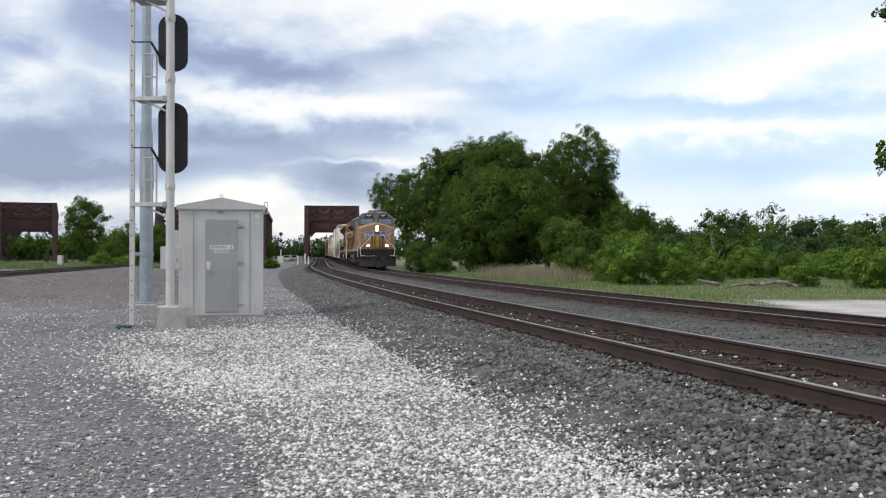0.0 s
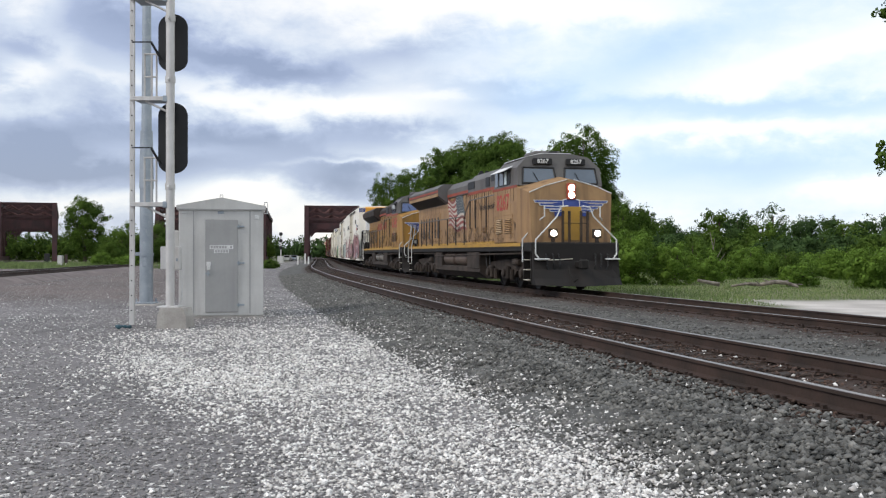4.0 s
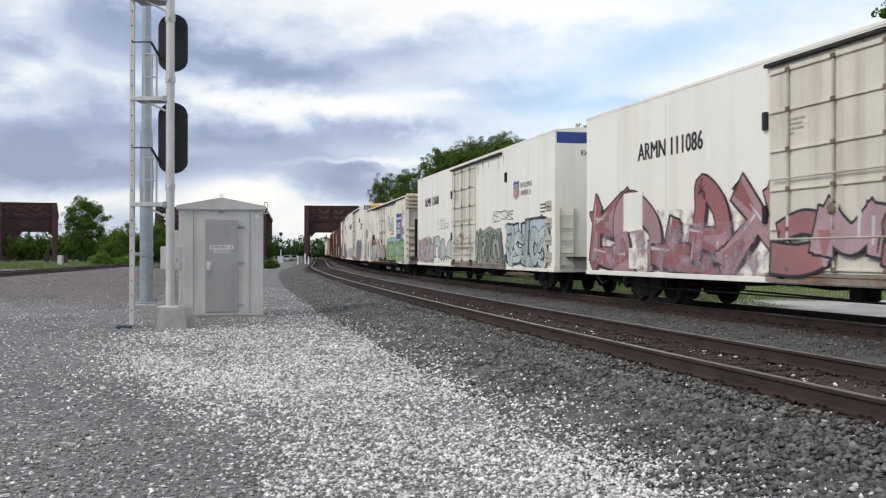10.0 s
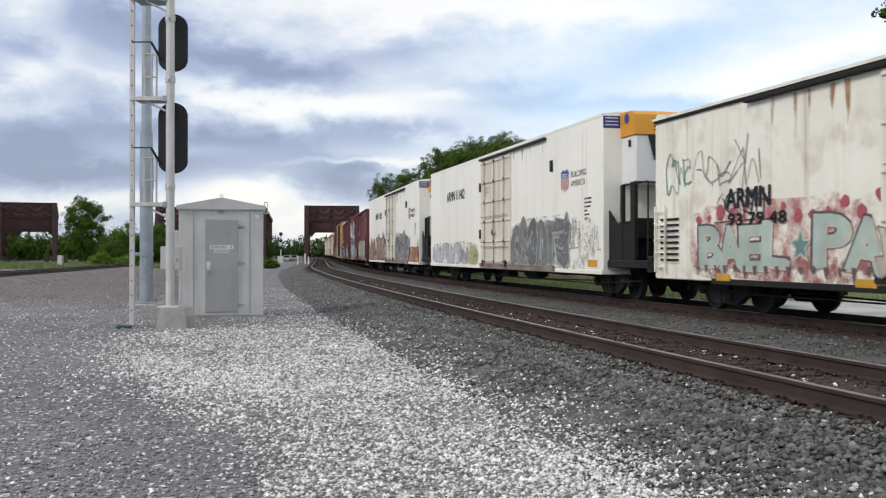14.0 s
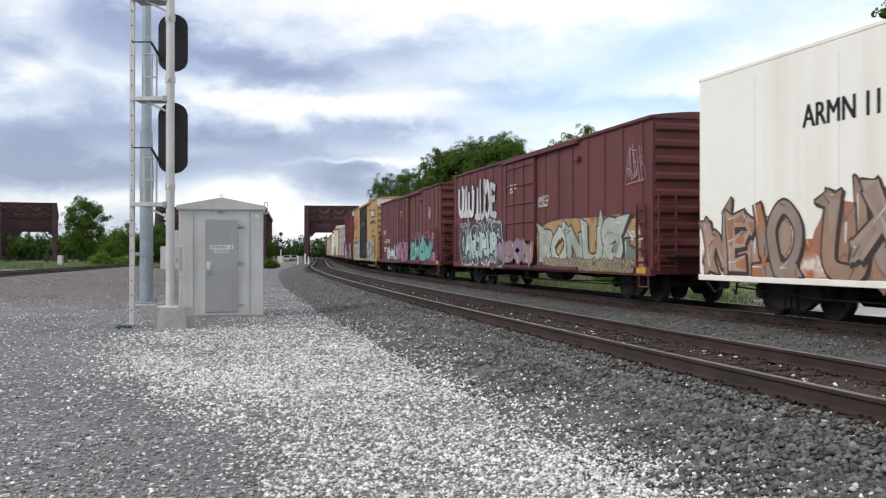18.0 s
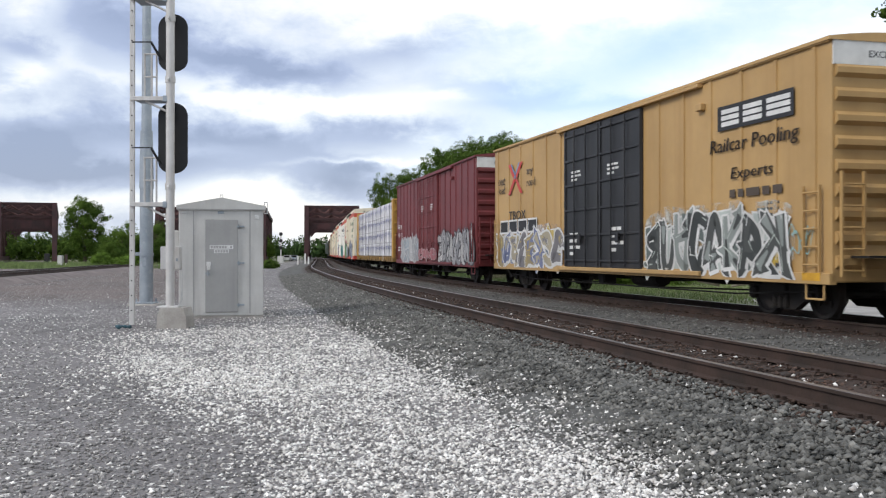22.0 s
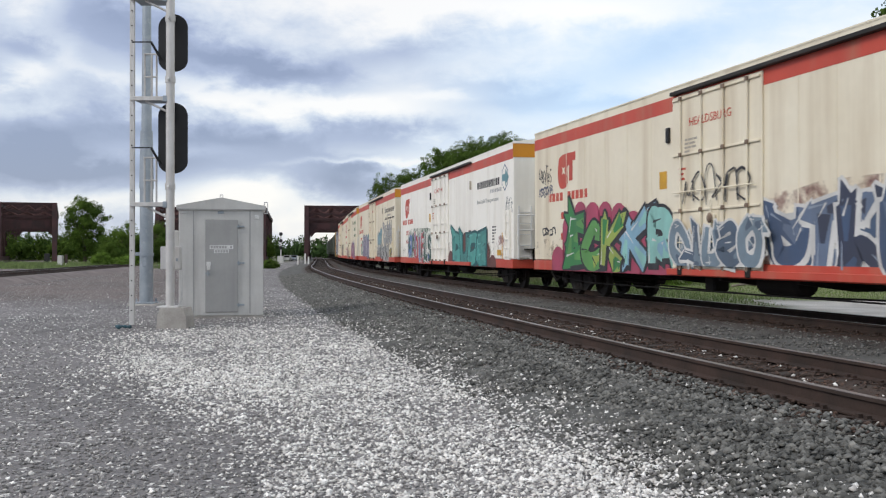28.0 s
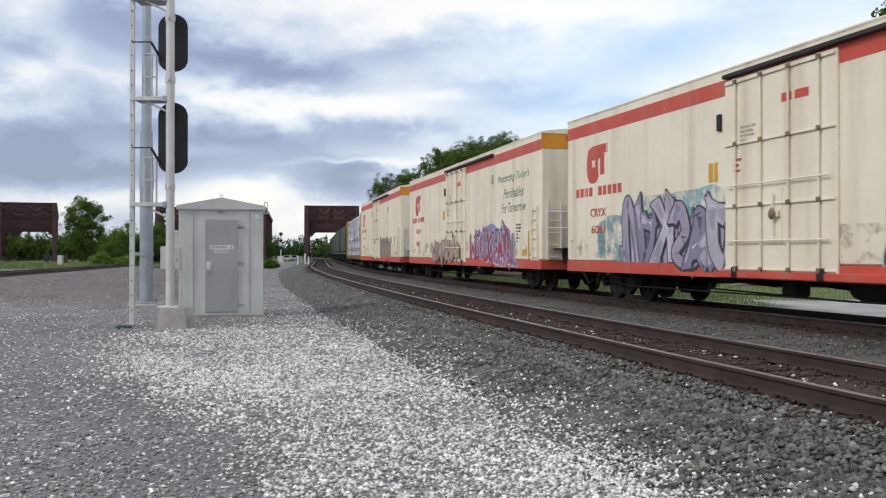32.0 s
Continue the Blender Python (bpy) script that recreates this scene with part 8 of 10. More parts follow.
def build_reefer(label, s0, s1, x0, x1, number, unit_front, mark, door=(-2.75, 1.0)):
    """A smooth white insulated boxcar with an offset plug door."""
    c = thing("refrigerator_car", label, "railway car", "freight train")
    z0, z1, y = 0.66, 4.97, -1.58
    part("body", Shape().cbox(x0, x1, -1.58, 1.58, z0 + 0.12, z1 - 0.07, 0.03), M_REEFER, c)
    part("roof", curved_roof(x0 - 0.01, x1 + 0.01, 1.58, z1 - 0.07, 0.11, 0.01), M_REEFER, c)
    part("side_sill", Shape().cbox(x0, x1, -1.6, 1.6, z0, z0 + 0.12, 0.01), M_REEFER, c)
    part("sill_step", Shape().box(door[0] - 0.1, 5.3, y - 0.08, y - 0.02, z0 + 0.03, z0 + 0.2), M_SILLGRIME, c)
    plug_door(c, door[0], door[1], z0 + 0.2, z1 - 0.33, y, M_DOOR_W)
    part("door_rail", Shape().cbox(door[0] - 0.1, door[1] + 3.55, y - 0.12, y, z1 - 0.27, z1 - 0.2, 0.01), M_DGREY, c)
    part("door_rail_low", Shape().cbox(door[0] - 0.1, door[1] + 3.55, y - 0.1, y, z0 + 0.14, z0 + 0.2, 0.01), M_SILLGRIME, c)
    for x, z in ((door[0] - 0.16, 3.72), (door[1] + 4.05, 3.85), (door[0] - 0.16, 1.95)):
        part("door_stop", Shape().cbox(x - 0.07, x + 0.07, y - 0.07, y, z - 0.17, z + 0.17, 0.01), M_BLACK, c)
    seams(c, [x0 + 2.0, x0 + 4.4, 2.6, 4.2, 6.35 + 1.4, x1 - 1.4], z0 + 0.2, z1 - 0.35, y, M_DOOR_W, 0.003, 0.015)
    embolden(words(c, number, -8.15, -5.2, 3.44, 3.85, y, M_INK, "lettering"), 0.015)
    shield(c, mark, mark + 0.72, 2.98, 3.68, y)
    words(c, "BUILDING", mark + 0.84, mark + 2.0, 3.38, 3.55, y, M_INK)
    words(c, "AMERICA", mark + 0.84, mark + 1.92, 3.12, 3.29, y, M_INK)
    data_lines(c, x1 - 1.25, 2.75, y)
    part("reflector", Shape().box(x1 - 1.0, x1 - 0.35, y - 0.004, y, 0.85, 1.05), M_LABEL_Y, c)
    part("reflector", Shape().box(x0 + 0.5, x0 + 0.9, y - 0.004, y, 0.85, 1.0), M_INK_W, c)
    if unit_front:
        reefer_unit(c, x1, z1)
        part("sign", Shape().box(x1 + 0.001, x1 + 0.006, -1.56, -1.08, z1 - 0.45, z1 - 0.1), M_BLUE, c, "blue notice with unreadable white lines")
        for k in range(3):
            part("sign_line", Shape().box(x1 + 0.006, x1 + 0.008, -1.5, -1.14, z1 - 0.2 - k * 0.09, z1 - 0.17 - k * 0.09), M_INK_W, c)
        end_hardware(c, x0, -1, M_ROD, z0, z1)
        coupler(c, x1 + 2.4, 0.7)
        coupler(c, x0, -0.8)
    else:
        part("sign", Shape().box(x1 + 0.001, x1 + 0.006, -1.5, 1.5, z1 - 0.46, z1 - 0.1), M_BLUE, c, "blue band across the end wall")
        lettering("EXCESS HEIGHT CAR", 0.2, M_INK, c, Matrix.Translation((x1 + 0.006, 0.2, 4.22)) @ pose(0, 0, 0, 90, 0, 90))
        end_hardware(c, x1, 1, M_ROD, z0, z1)
        for i in range(4):
            z = 0.95 + i * 0.52
            part("side_step", Shape().cbox(x1 - 0.7, x1 - 0.22, y - 0.03, y, z, z + 0.3, 0.01).tube((x1 - 0.66, y - 0.06, z + 0.15), (x1 - 0.26, y - 0.06, z + 0.15), 0.018, 6), M_ROD, c)
        part("rear_unit", Shape().cbox(x0 - 0.85, x0, -1.05, 1.05, 3.0, z1 - 0.1, 0.05), M_UNIT_W, c)
        part("rear_platform", Shape().cbox(x0 - 2.4, x0, -1.45, 1.45, 0.85, 1.05, 0.02), M_UNDER, c)
        for xx in (x0 - 0.8, x0 - 1.5):
            part("tall_post", Shape().cbox(xx - 0.06, xx + 0.06, -1.42, -1.3, 1.05, 3.0, 0.01), M_UNDER, c)
        coupler(c, x1, 0.8)
        coupler(c, x0 - 2.3, -0.7)
    underframe(c, x0 + 0.2, x1 - 0.2 + (2.4 if unit_front else 0))
    mid = (s1 - s0) * 0.35
    for x in (x0 + 2.4, x1 - (0.6 if unit_front else 2.2)):
        freight_truck(c, x)
    return rolling(c, (s0 + s1) / 2, mid)


r1 = build_reefer("white refrigerator car covered low down in faded red graffiti", -75.2, -52.0, -11.2, 8.9, "ARMN 111086", True, 5.74)
piece(r1, -2.7, 1.6, 0.85, 2.2, 3, [spray(0.42, 0.19, 0.19), spray(0.52, 0.36, 0.38)], BLK, 38, -1.70, None, 0.3, 0.05)
RUST = mist(0.45, 0.23, 0.08, 0.62, 4.0)
haze(r1, -10.9, 8.6, 0.7, 2.3, mist(0.42, 0.24, 0.24, 0.42), -1.581)
shards(r1, -10.7, -2.6, 0.78, 2.85, 44, [spray(0.40, 0.15, 0.15), spray(0.50, 0.30, 0.31), spray(0.36, 0.13, 0.13)], spray(0.03, 0.02, 0.025), 301, -1.592, None, 0.05, 0.3, "faded red graffiti letters with thick black outlines", 0.8, "", 0.9)
shards(r1, 0.9, 8.7, 0.75, 2.95, 50, [spray(0.38, 0.13, 0.13), spray(0.46, 0.24, 0.25), spray(0.40, 0.16, 0.16)], spray(0.03, 0.02, 0.025), 302, -1.592, None, 0.065, 0.35, "faded red graffiti letters with thick black outlines", 0.75, "", 0.95)
haze(r1, -10.7, 8.6, 0.72, 1.9, mist(0.58, 0.46, 0.52, 0.5), -1.608, "paler overspray across the letters")
drips(r1, [1.3, 2.1, 3.4, 4.3], 4.65, RUST, 303, -1.582, 0.8)
for x0p, x1p, z0p, z1p, mt in ((-8.9, -7.9, 1.75, 2.7, M_REEFER), (-8.6, -8.0, 0.85, 1.35, M_REEFER), (3.9, 4.4, 0.8, 1.15, M_UNIT_W), (5.6, 6.2, 0.75, 1.25, M_UNIT_W), (6.6, 7.1, 1.6, 1.9, M_UNIT_W)):
    part("buff_patch", Shape().box(x0p, x1p, -1.606, -1.583, z0p, z1p), mt, r1, "clean patch painted over")
tag(r1, 8.25, 8.75, 3.0, 4.4, spray(0.3, 0.3, 0.3), 35, -1.58, 0.02, 4)
r2 = build_reefer("white refrigerator car with pale blue and grey graffiti", -49.9, -29.8, -9.95, 10.2, "ARMN 110608", False, 6.12, (-2.42, 1.3))
sprayed_word(r2, "EU", 5.5, 7.4, 0.8, 2.2, spray(0.53, 0.62, 0.66), BLK, 41, -1.582, 0.09, 0.08)
piece(r2, 7.0, 9.3, 0.75, 2.35, 1, [spray(0.52, 0.62, 0.67)], BLK, 42, -1.583, None, 0.2, 0.09)
piece(r2, 1.5, 4.9, 0.8, 2.15, 4, [spray(0.24, 0.28, 0.2), spray(0.32, 0.36, 0.28)], spray(0.2, 0.22, 0.2), 43, -1.582, spray(0.35, 0.38, 0.35), 0.4, 0.03)
piece(r2, -6.2, -2.6, 0.85, 2.0, 3, [spray(0.62, 0.64, 0.6), spray(0.5, 0.56, 0.5)], spray(0.2, 0.24, 0.2), 44, -1.582, None, 0.2, 0.06)
piece(r2, -9.7, -7.6, 0.85, 2.0, 2, [spray(0.45, 0.3, 0.28)], spray(0.5, 0.42, 0.4), 45, -1.582, None, 0.2, 0.03)
shards(r2, 5.4, 9.6, 0.75, 2.3, 30, [spray(0.5, 0.6, 0.57), spray(0.6, 0.66, 0.62), spray(0.4, 0.5, 0.45)], spray(0.07, 0.09, 0.09), 304, -1.592, None, 0.03, 0.5)
shards(r2, 1.4, 5.0, 0.8, 2.1, 30, [spray(0.24, 0.28, 0.2), spray(0.45, 0.46, 0.42), spray(0.14, 0.16, 0.13)], spray(0.06, 0.07, 0.06), 305, -1.592, None, 0.025, 0.5)
shards(r2, -9.7, -6.2, 0.8, 2.0, 16, [spray(0.5, 0.34, 0.32), spray(0.6, 0.58, 0.55)], spray(0.3, 0.2, 0.2), 306, -1.592, None, 0.025, 0.5)
haze(r2, -9.8, 9.9, 0.7, 1.7, mist(0.45, 0.42, 0.38, 0.3), -1.581)
drips(r2, [1.6, 2.3, 3.1, 4.4, 5.0], 4.65, RUST, 307, -1.582, 0.7)
tag(r2, 3.6, 6.2, 2.35, 2.75, spray(0.3, 0.3, 0.3), 46, -1.58, 0.04, 4)
tag(r2, -5.4, -3.3, 2.35, 2.8, spray(0.3, 0.3, 0.28), 47, -1.58, 0.03, 4)
tag(r2, -2.2, 0.9, 1.2, 2.0, spray(0.3, 0.27, 0.25), 48, -1.67, 0.03, 7)


M_REEFER_END = pbr("weathered_end", (0.62, 0.56, 0.46), (0.42, 0.35, 0.27), 0.9, 0.65, 0, 0.05, streak=((0.22, 0.15, 0.10), 0.7, (2, 2, 0.3)))


def build_old_reefer(label, s0, s1):
    """An older steel-sheathed refrigerator car with a corrugated end and riveted side panels."""
    c = thing("refrigerator_car", label, "railway car", "freight train")
    x0, x1, z0, z1, y = -8.85, 8.95, 0.64, 4.42, -1.56
    part("body", Shape().cbox(x0, x1, -1.56, 1.56, z0, z1 - 0.08, 0.02), M_REEFER_OLD, c)
    part("roof", curved_roof(x0 - 0.04, x1 + 0.06, 1.58, z1 - 0.08, 0.16, 0.04), M_REEFER_OLD, c)
    part("eave", Shape().cbox(x0, x1, y - 0.05, y, z1 - 0.2, z1 - 0.08, 0.01), M_UNDER, c)
    part("side_sill", Shape().cbox(-6.4, 6.4, y - 0.03, y + 0.1, z0 - 0.06, z0 + 0.06, 0.01), M_UNDER, c)
    plug_door(c, -1.4, 1.7, z0 + 0.25, z1 - 0.3, y, M_REEFER_OLD, 4, 4)
    part("door_rail", Shape().cbox(-5.1, 5.5, y - 0.12, y, z1 - 0.27, z1 - 0.2, 0.01), M_UNDER, c)
    part("door_rail_low", Shape().cbox(-1.5, 5.5, y - 0.1, y, z0 + 0.1, z0 + 0.2, 0.01), M_TRUCK, c)
    seams(c, [x0 + 0.4 + 1.02 * i for i in range(7)] + [2.75 + 1.02 * i for i in range(6)], z0 + 0.1, z1 - 0.28, y, M_REEFER_OLD, 0.014, 0.05, "panel_strip")
    part("rivet_strip", Shape().cbox(5.5, 5.62, y - 0.03, y, 3.2, z1 - 0.25, 0.01), M_REEFER_OLD, c)
    for i in range(9):
        z = 2.75 + i * 0.2 if i > 4 else 2.55 + (i - 4) * 0.36
        part("end_rib", Shape().prism([(x1, z - 0.12), (x1 + 0.13, z - 0.06), (x1 + 0.13, z + 0.02), (x1, z + 0.12)], "y", -1.5, 1.5), M_REEFER_END, c)
        part("end_rib", Shape().prism([(x0, z - 0.11), (x0 - 0.07, z - 0.05), (x0 - 0.07, z + 0.05), (x0, z + 0.11)], "y", -1.5, 1.5), M_REEFER_OLD, c)
    part("end_wall", Shape().box(x1 + 0.001, x1 + 0.012, -1.5, 1.5, z0 + 0.05, z1 - 0.12), M_REEFER_END, c, "corrugated end wall brown with grime")
    part("corner_post", Shape().cbox(x1 - 0.05, x1 + 0.09, y - 0.01, y + 0.2, z0, z1 - 0.1, 0.015), M_REEFER_OLD, c)
    end_hardware(c, x1 + 0.07, 1, M_REEFER_OLD, z0, z1)
    lv = part("louvre_panel", Shape().box(-8.6, -7.7, y - 0.012, y, 1.0, 2.1), M_REEFER_OLD, c)
    for i in range(8):
        part("slat", Shape().box(-8.55, -7.75, y - 0.04, y - 0.012, 1.05 + i * 0.13, 1.1 + i * 0.13), M_UNDER, lv)
    ladder(c, -8.5, 0.8, 2.3, y - 0.04, 5, 0.45, M_REEFER_OLD)
    sg = part("sign", Shape().box(5.85, 7.65, y - 0.022, y - 0.016, 2.05, 3.45), M_BLUE, c, "blue panel with white lettering")
    for i, w in enumerate((0.1, 0.11, 0.05, 0.11, 0.11, 0, 0.1, 0.1, 0.1, 0.05, 0.09, 0.05, 0.1)):
        if w:
            part("letter_block", Shape().box(5.95 + i * 0.125, 5.95 + i * 0.125 + w, y - 0.026, y - 0.022, 3.12, 3.27), M_INK_W, sg)
    words(sg, "CHILLED", 5.98, 7.5, 2.68, 2.98, y - 0.023, M_INK_W, "lettering", 0.02)
    words(sg, "EXPRESS", 5.98, 7.5, 2.3, 2.6, y - 0.023, M_INK_W, "lettering", 0.02)
    haze(c, 1.7, 8.7, 0.7, 2.3, mist(0.36, 0.6, 0.56, 0.75), y - 0.017)
    sprayed_word(c, "GEROOE", 2.0, 8.5, 0.74, 1.95, spray(0.31, 0.45, 0.2), spray(0.03, 0.075, 0.035), 51, y - 0.02, 0.05, 0.075, None, spray(0.45, 0.6, 0.34), "pale green sprayed capitals over a turquoise cloud")
    shards(c, -1.3, 1.6, 0.95, 1.7, 12, [spray(0.6, 0.57, 0.5), spray(0.5, 0.4, 0.35)], spray(0.3, 0.18, 0.15), 322, y - 0.13, None, 0.02, 0.5)
    tag(c, -7.2, -4.8, 2.6, 3.5, spray(0.25, 0.27, 0.25), 323, y - 0.016, 0.025, 6)
    drips(c, [8.85, 8.6, 7.9, 6.8, 6.1], 3.6, mist(0.30, 0.12, 0.04, 0.5, 4.0), 324, y - 0.018, 0.8)
    tag(c, 2.0, 3.1, 2.5, 3.6, spray(0.2, 0.42, 0.38), 52, y - 0.016, 0.035, 4)
    tag(c, 3.0, 4.6, 2.4, 3.3, BLK, 53, y - 0.016, 0.03, 6)
    tag(c, 7.75, 8.7, 2.3, 2.75, BLK, 54, y - 0.016, 0.04, 5)
    tag(c, -8.4, -7.3, 2.5, 3.4, spray(0.2, 0.36, 0.3), 55, y - 0.016, 0.03, 5)
    tag(c, -6.3, -4.6, 1.9, 2.5, BLK, 56, y - 0.016, 0.03, 6)
    gy = y - 0.018
    haze(c, -7.3, -1.4, 0.66, 2.3, mist(0.5, 0.13, 0.14, 0.5), gy)
    haze(c, -7.2, 8.7, 0.62, 1.2, mist(0.4, 0.35, 0.27, 0.45), gy + 0.001)
    sprayed_word(c, "BAEL", -6.85, -3.85, 0.9, 1.85, spray(0.5, 0.6, 0.52), spray(0.13, 0.1, 0.1), 57, gy, 0.05, 0.06, None, spray(0.62, 0.6, 0.5), "pale green sprayed capitals with dark outlines and red splashes")
    sprayed_word(c, "PA", -3.05, -1.35, 0.9, 1.9, spray(0.52, 0.62, 0.54), spray(0.13, 0.1, 0.1), 58, gy, 0.05, 0.06, None, spray(0.62, 0.6, 0.5), "pale green sprayed capitals with dark outlines and red splashes")
    star = Shape()
    for r, sl, lay in ((0.36, 0, 0.004), (0.26, 1, 0.005)):
        star.slot = sl
        flat_fan(star, [(-3.45 + (r if k % 2 == 0 else r * 0.45) * math.sin(k * math.pi / 5), 1.35 + (r if k % 2 == 0 else r * 0.45) * math.cos(k * math.pi / 5)) for k in range(10)], gy - lay)
    part("graffiti", star, [spray(0.6, 0.62, 0.55), spray(0.16, 0.3, 0.26)], c, "sprayed star")
    rr = np.random.default_rng(71)
    for k in range(14):
        cx, cz, q = -6.9 + 0.42 * k, rr.uniform(1.85, 2.2), rr.uniform(0.06, 0.15)
        sh = Shape()
        flat_fan(sh, [(cx + q * rr.uniform(0.7, 1.2) * math.cos(i * 0.785), cz + q * rr.uniform(0.7, 1.3) * math.sin(i * 0.785)) for i in range(8)], gy - 0.003)
        part("graffiti", sh, spray(0.5, 0.1, 0.12), c, "red paint splash")
    drips(c, [-6.6 + 0.35 * k for k in range(16)], 0.98, spray(0.16, 0.11, 0.11), 72, gy - 0.008, 0.3, "drip", "paint run under the sprayed capitals")
    embolden(words(c, "ARMN", -5.85, -4.35, 2.12, 2.52, gy, M_INK), 0.02)
    embolden(words(c, "93 79 48", -5.75, -3.85, 1.78, 2.02, gy - 0.012, M_INK), 0.012)
    drips(c, [-4.3, -3.6, -3.2, -2.6, -2.2, 2.4, 3.3, 4.6], z1 - 0.3, mist(0.42, 0.19, 0.07, 0.62, 4.0), 73, gy, 0.9)
    for k in range(3):
        part("reflector", Shape().box(-6.2 + k * 4.2, -5.7 + k * 4.2, y - 0.034, y - 0.031, 0.66, 0.8), M_LABEL_Y, c)
    tag(c, -1.1, 0.4, 1.9, 2.4, BLK, 58, y - 0.1, 0.035, 6)
    piece(c, -1.2, 1.5, 0.95, 1.6, 3, [spray(0.5, 0.44, 0.38)], spray(0.35, 0.2, 0.16), 59, y - 0.13, None, 0.35, 0.03)
    tag(c, 7.7, 8.6, 3.0, 3.9, spray(0.4, 0.4, 0.36), 60, y - 0.016, 0.025, 6)
    part("reflector", Shape().box(8.0, 8.6, y - 0.018, y - 0.015, 0.7, 0.85), M_LABEL_Y, c)
    underframe(c, x0 + 0.2, x1 - 0.2)
    for x in (x0 + 2.2, x1 - 2.2):
        freight_truck(c, x)
    coupler(c, x1 + 0.05, 0.8)
    coupler(c, x0 - 0.05, -0.8)
    return rolling(c, (s0 + s1) / 2, (s1 - s0) * 0.35)


build_old_reefer("weathered cream refrigerator car with green graffiti and corrugated ends", -26.0, -8.2)
r4 = build_reefer("white refrigerator car with a dark triangular graffiti piece", -8.0, 15.0, -11.3, 8.86, "ARMN 111402", True, 5.75, (-2.61, 1.0))
piece(r4, 1.2, 5.4, 0.8, 2.1, 5, [spray(0.16, 0.15, 0.14), spray(0.22, 0.2, 0.19)], spray(0.5, 0.48, 0.44), 61, -1.582, spray(0.4, 0.55, 0.56), 0.5, 0.03, lean=0.15)
piece(r4, -10.8, -6.2, 0.8, 1.7, 5, [spray(0.56, 0.55, 0.6), spray(0.62, 0.6, 0.6)], spray(0.5, 0.48, 0.52), 62, -1.582, None, 0.3, 0.03)
piece(r4, -6.0, -3.6, 0.75, 1.6, 2, [spray(0.3, 0.36, 0.4), spray(0.5, 0.46, 0.2)], WHT, 63, -1.582, None, 0.4, 0.04)
haze(r4, -10.8, -3.2, 0.7, 1.75, mist(0.5, 0.5, 0.58, 0.55), -1.581)
haze(r4, 0.9, 8.4, 0.7, 2.4, mist(0.5, 0.5, 0.47, 0.4), -1.581)
shards(r4, 1.1, 6.2, 0.78, 2.4, 34, [spray(0.2, 0.2, 0.19), spray(0.26, 0.26, 0.25), spray(0.15, 0.15, 0.15)], spray(0.42, 0.42, 0.4), 308, -1.592, spray(0.4, 0.42, 0.42), 0.02, 0.25, "grey triangular graffiti forms")
drips(r4, [1.3, 2.2, 3.0, 4.2], 4.65, RUST, 309, -1.582, 0.6)
tag(r4, 5.9, 7.2, 1.4, 2.2, spray(0.3, 0.32, 0.34), 64, -1.58, 0.03, 6)
tag(r4, 7.5, 8.6, 1.2, 2.0, spray(0.4, 0.4, 0.36), 65, -1.58, 0.03, 6)
r5 = build_reefer("white refrigerator car with grey and copper graffiti", 14.8, 38.3, -11.6, 8.52, "ARMN 111303", True, 5.35, (-3.02, 0.72))
piece(r5, 0.8, 5.4, 0.72, 2.1, 4, [spray(0.34, 0.34, 0.33), spray(0.5, 0.5, 0.48)], BLK, 66, -1.582, spray(0.34, 0.3, 0.28), 0.4, 0.05, lean=0.1)
piece(r5, 5.3, 6.6, 0.75, 1.6, 1, [spray(0.42, 0.2, 0.13)], spray(0.36, 0.16, 0.1), 67, -1.582, None, 0.3, 0.05)
piece(r5, -10.9, -8.6, 0.75, 2.0, 2, [spray(0.42, 0.25, 0.16), spray(0.46, 0.32, 0.24)], spray(0.3, 0.16, 0.1), 68, -1.582, None, 0.4, 0.04)
piece(r5, -7.6, -3.2, 0.75, 2.2, 4, [spray(0.42, 0.24, 0.15), spray(0.4, 0.3, 0.26)], spray(0.26, 0.16, 0.12), 69, -1.582, spray(0.48, 0.2, 0.12), 0.4, 0.05)
haze(r5, -11.5, -3.0, 0.68, 1.5, mist(0.5, 0.15, 0.04, 0.62), -1.581)
haze(r5, 5.2, 8.5, 0.68, 1.6, mist(0.36, 0.15, 0.08, 0.85), -1.581)
shards(r5, -11.3, -8.4, 0.75, 2.3, 26, [spray(0.42, 0.27, 0.18), spray(0.5, 0.36, 0.27), spray(0.46, 0.2, 0.09), spray(0.36, 0.27, 0.22)], spray(0.05, 0.03, 0.025), 310, -1.592, None, 0.045, 0.5)
shards(r5, -7.5, -3.1, 0.72, 2.45, 34, [spray(0.42, 0.27, 0.18), spray(0.46, 0.34, 0.26), spray(0.36, 0.27, 0.22), spray(0.4, 0.3, 0.25)], spray(0.05, 0.03, 0.025), 311, -1.592, None, 0.045, 0.5)
shards(r5, 0.8, 5.5, 0.7, 2.35, 34, [spray(0.3, 0.3, 0.3), spray(0.24, 0.24, 0.24), spray(0.36, 0.36, 0.36)], spray(0.03, 0.03, 0.035), 312, -1.592, None, 0.05, 0.45, "dark grey graffiti letters with black outlines")
drips(r5, [1.1, 1.5, 2.1, 2.6, 3.3, 4.1, 4.9], 4.65, RUST, 313, -1.582, 1.0)
tag(r5, 5.4, 6.0, 1.7, 2.3, BLK, 70, -1.58, 0.03, 4)
tag(r5, 8.0, 8.4, 0.9, 2.0, BLK, 71, -1.58, 0.03, 5)


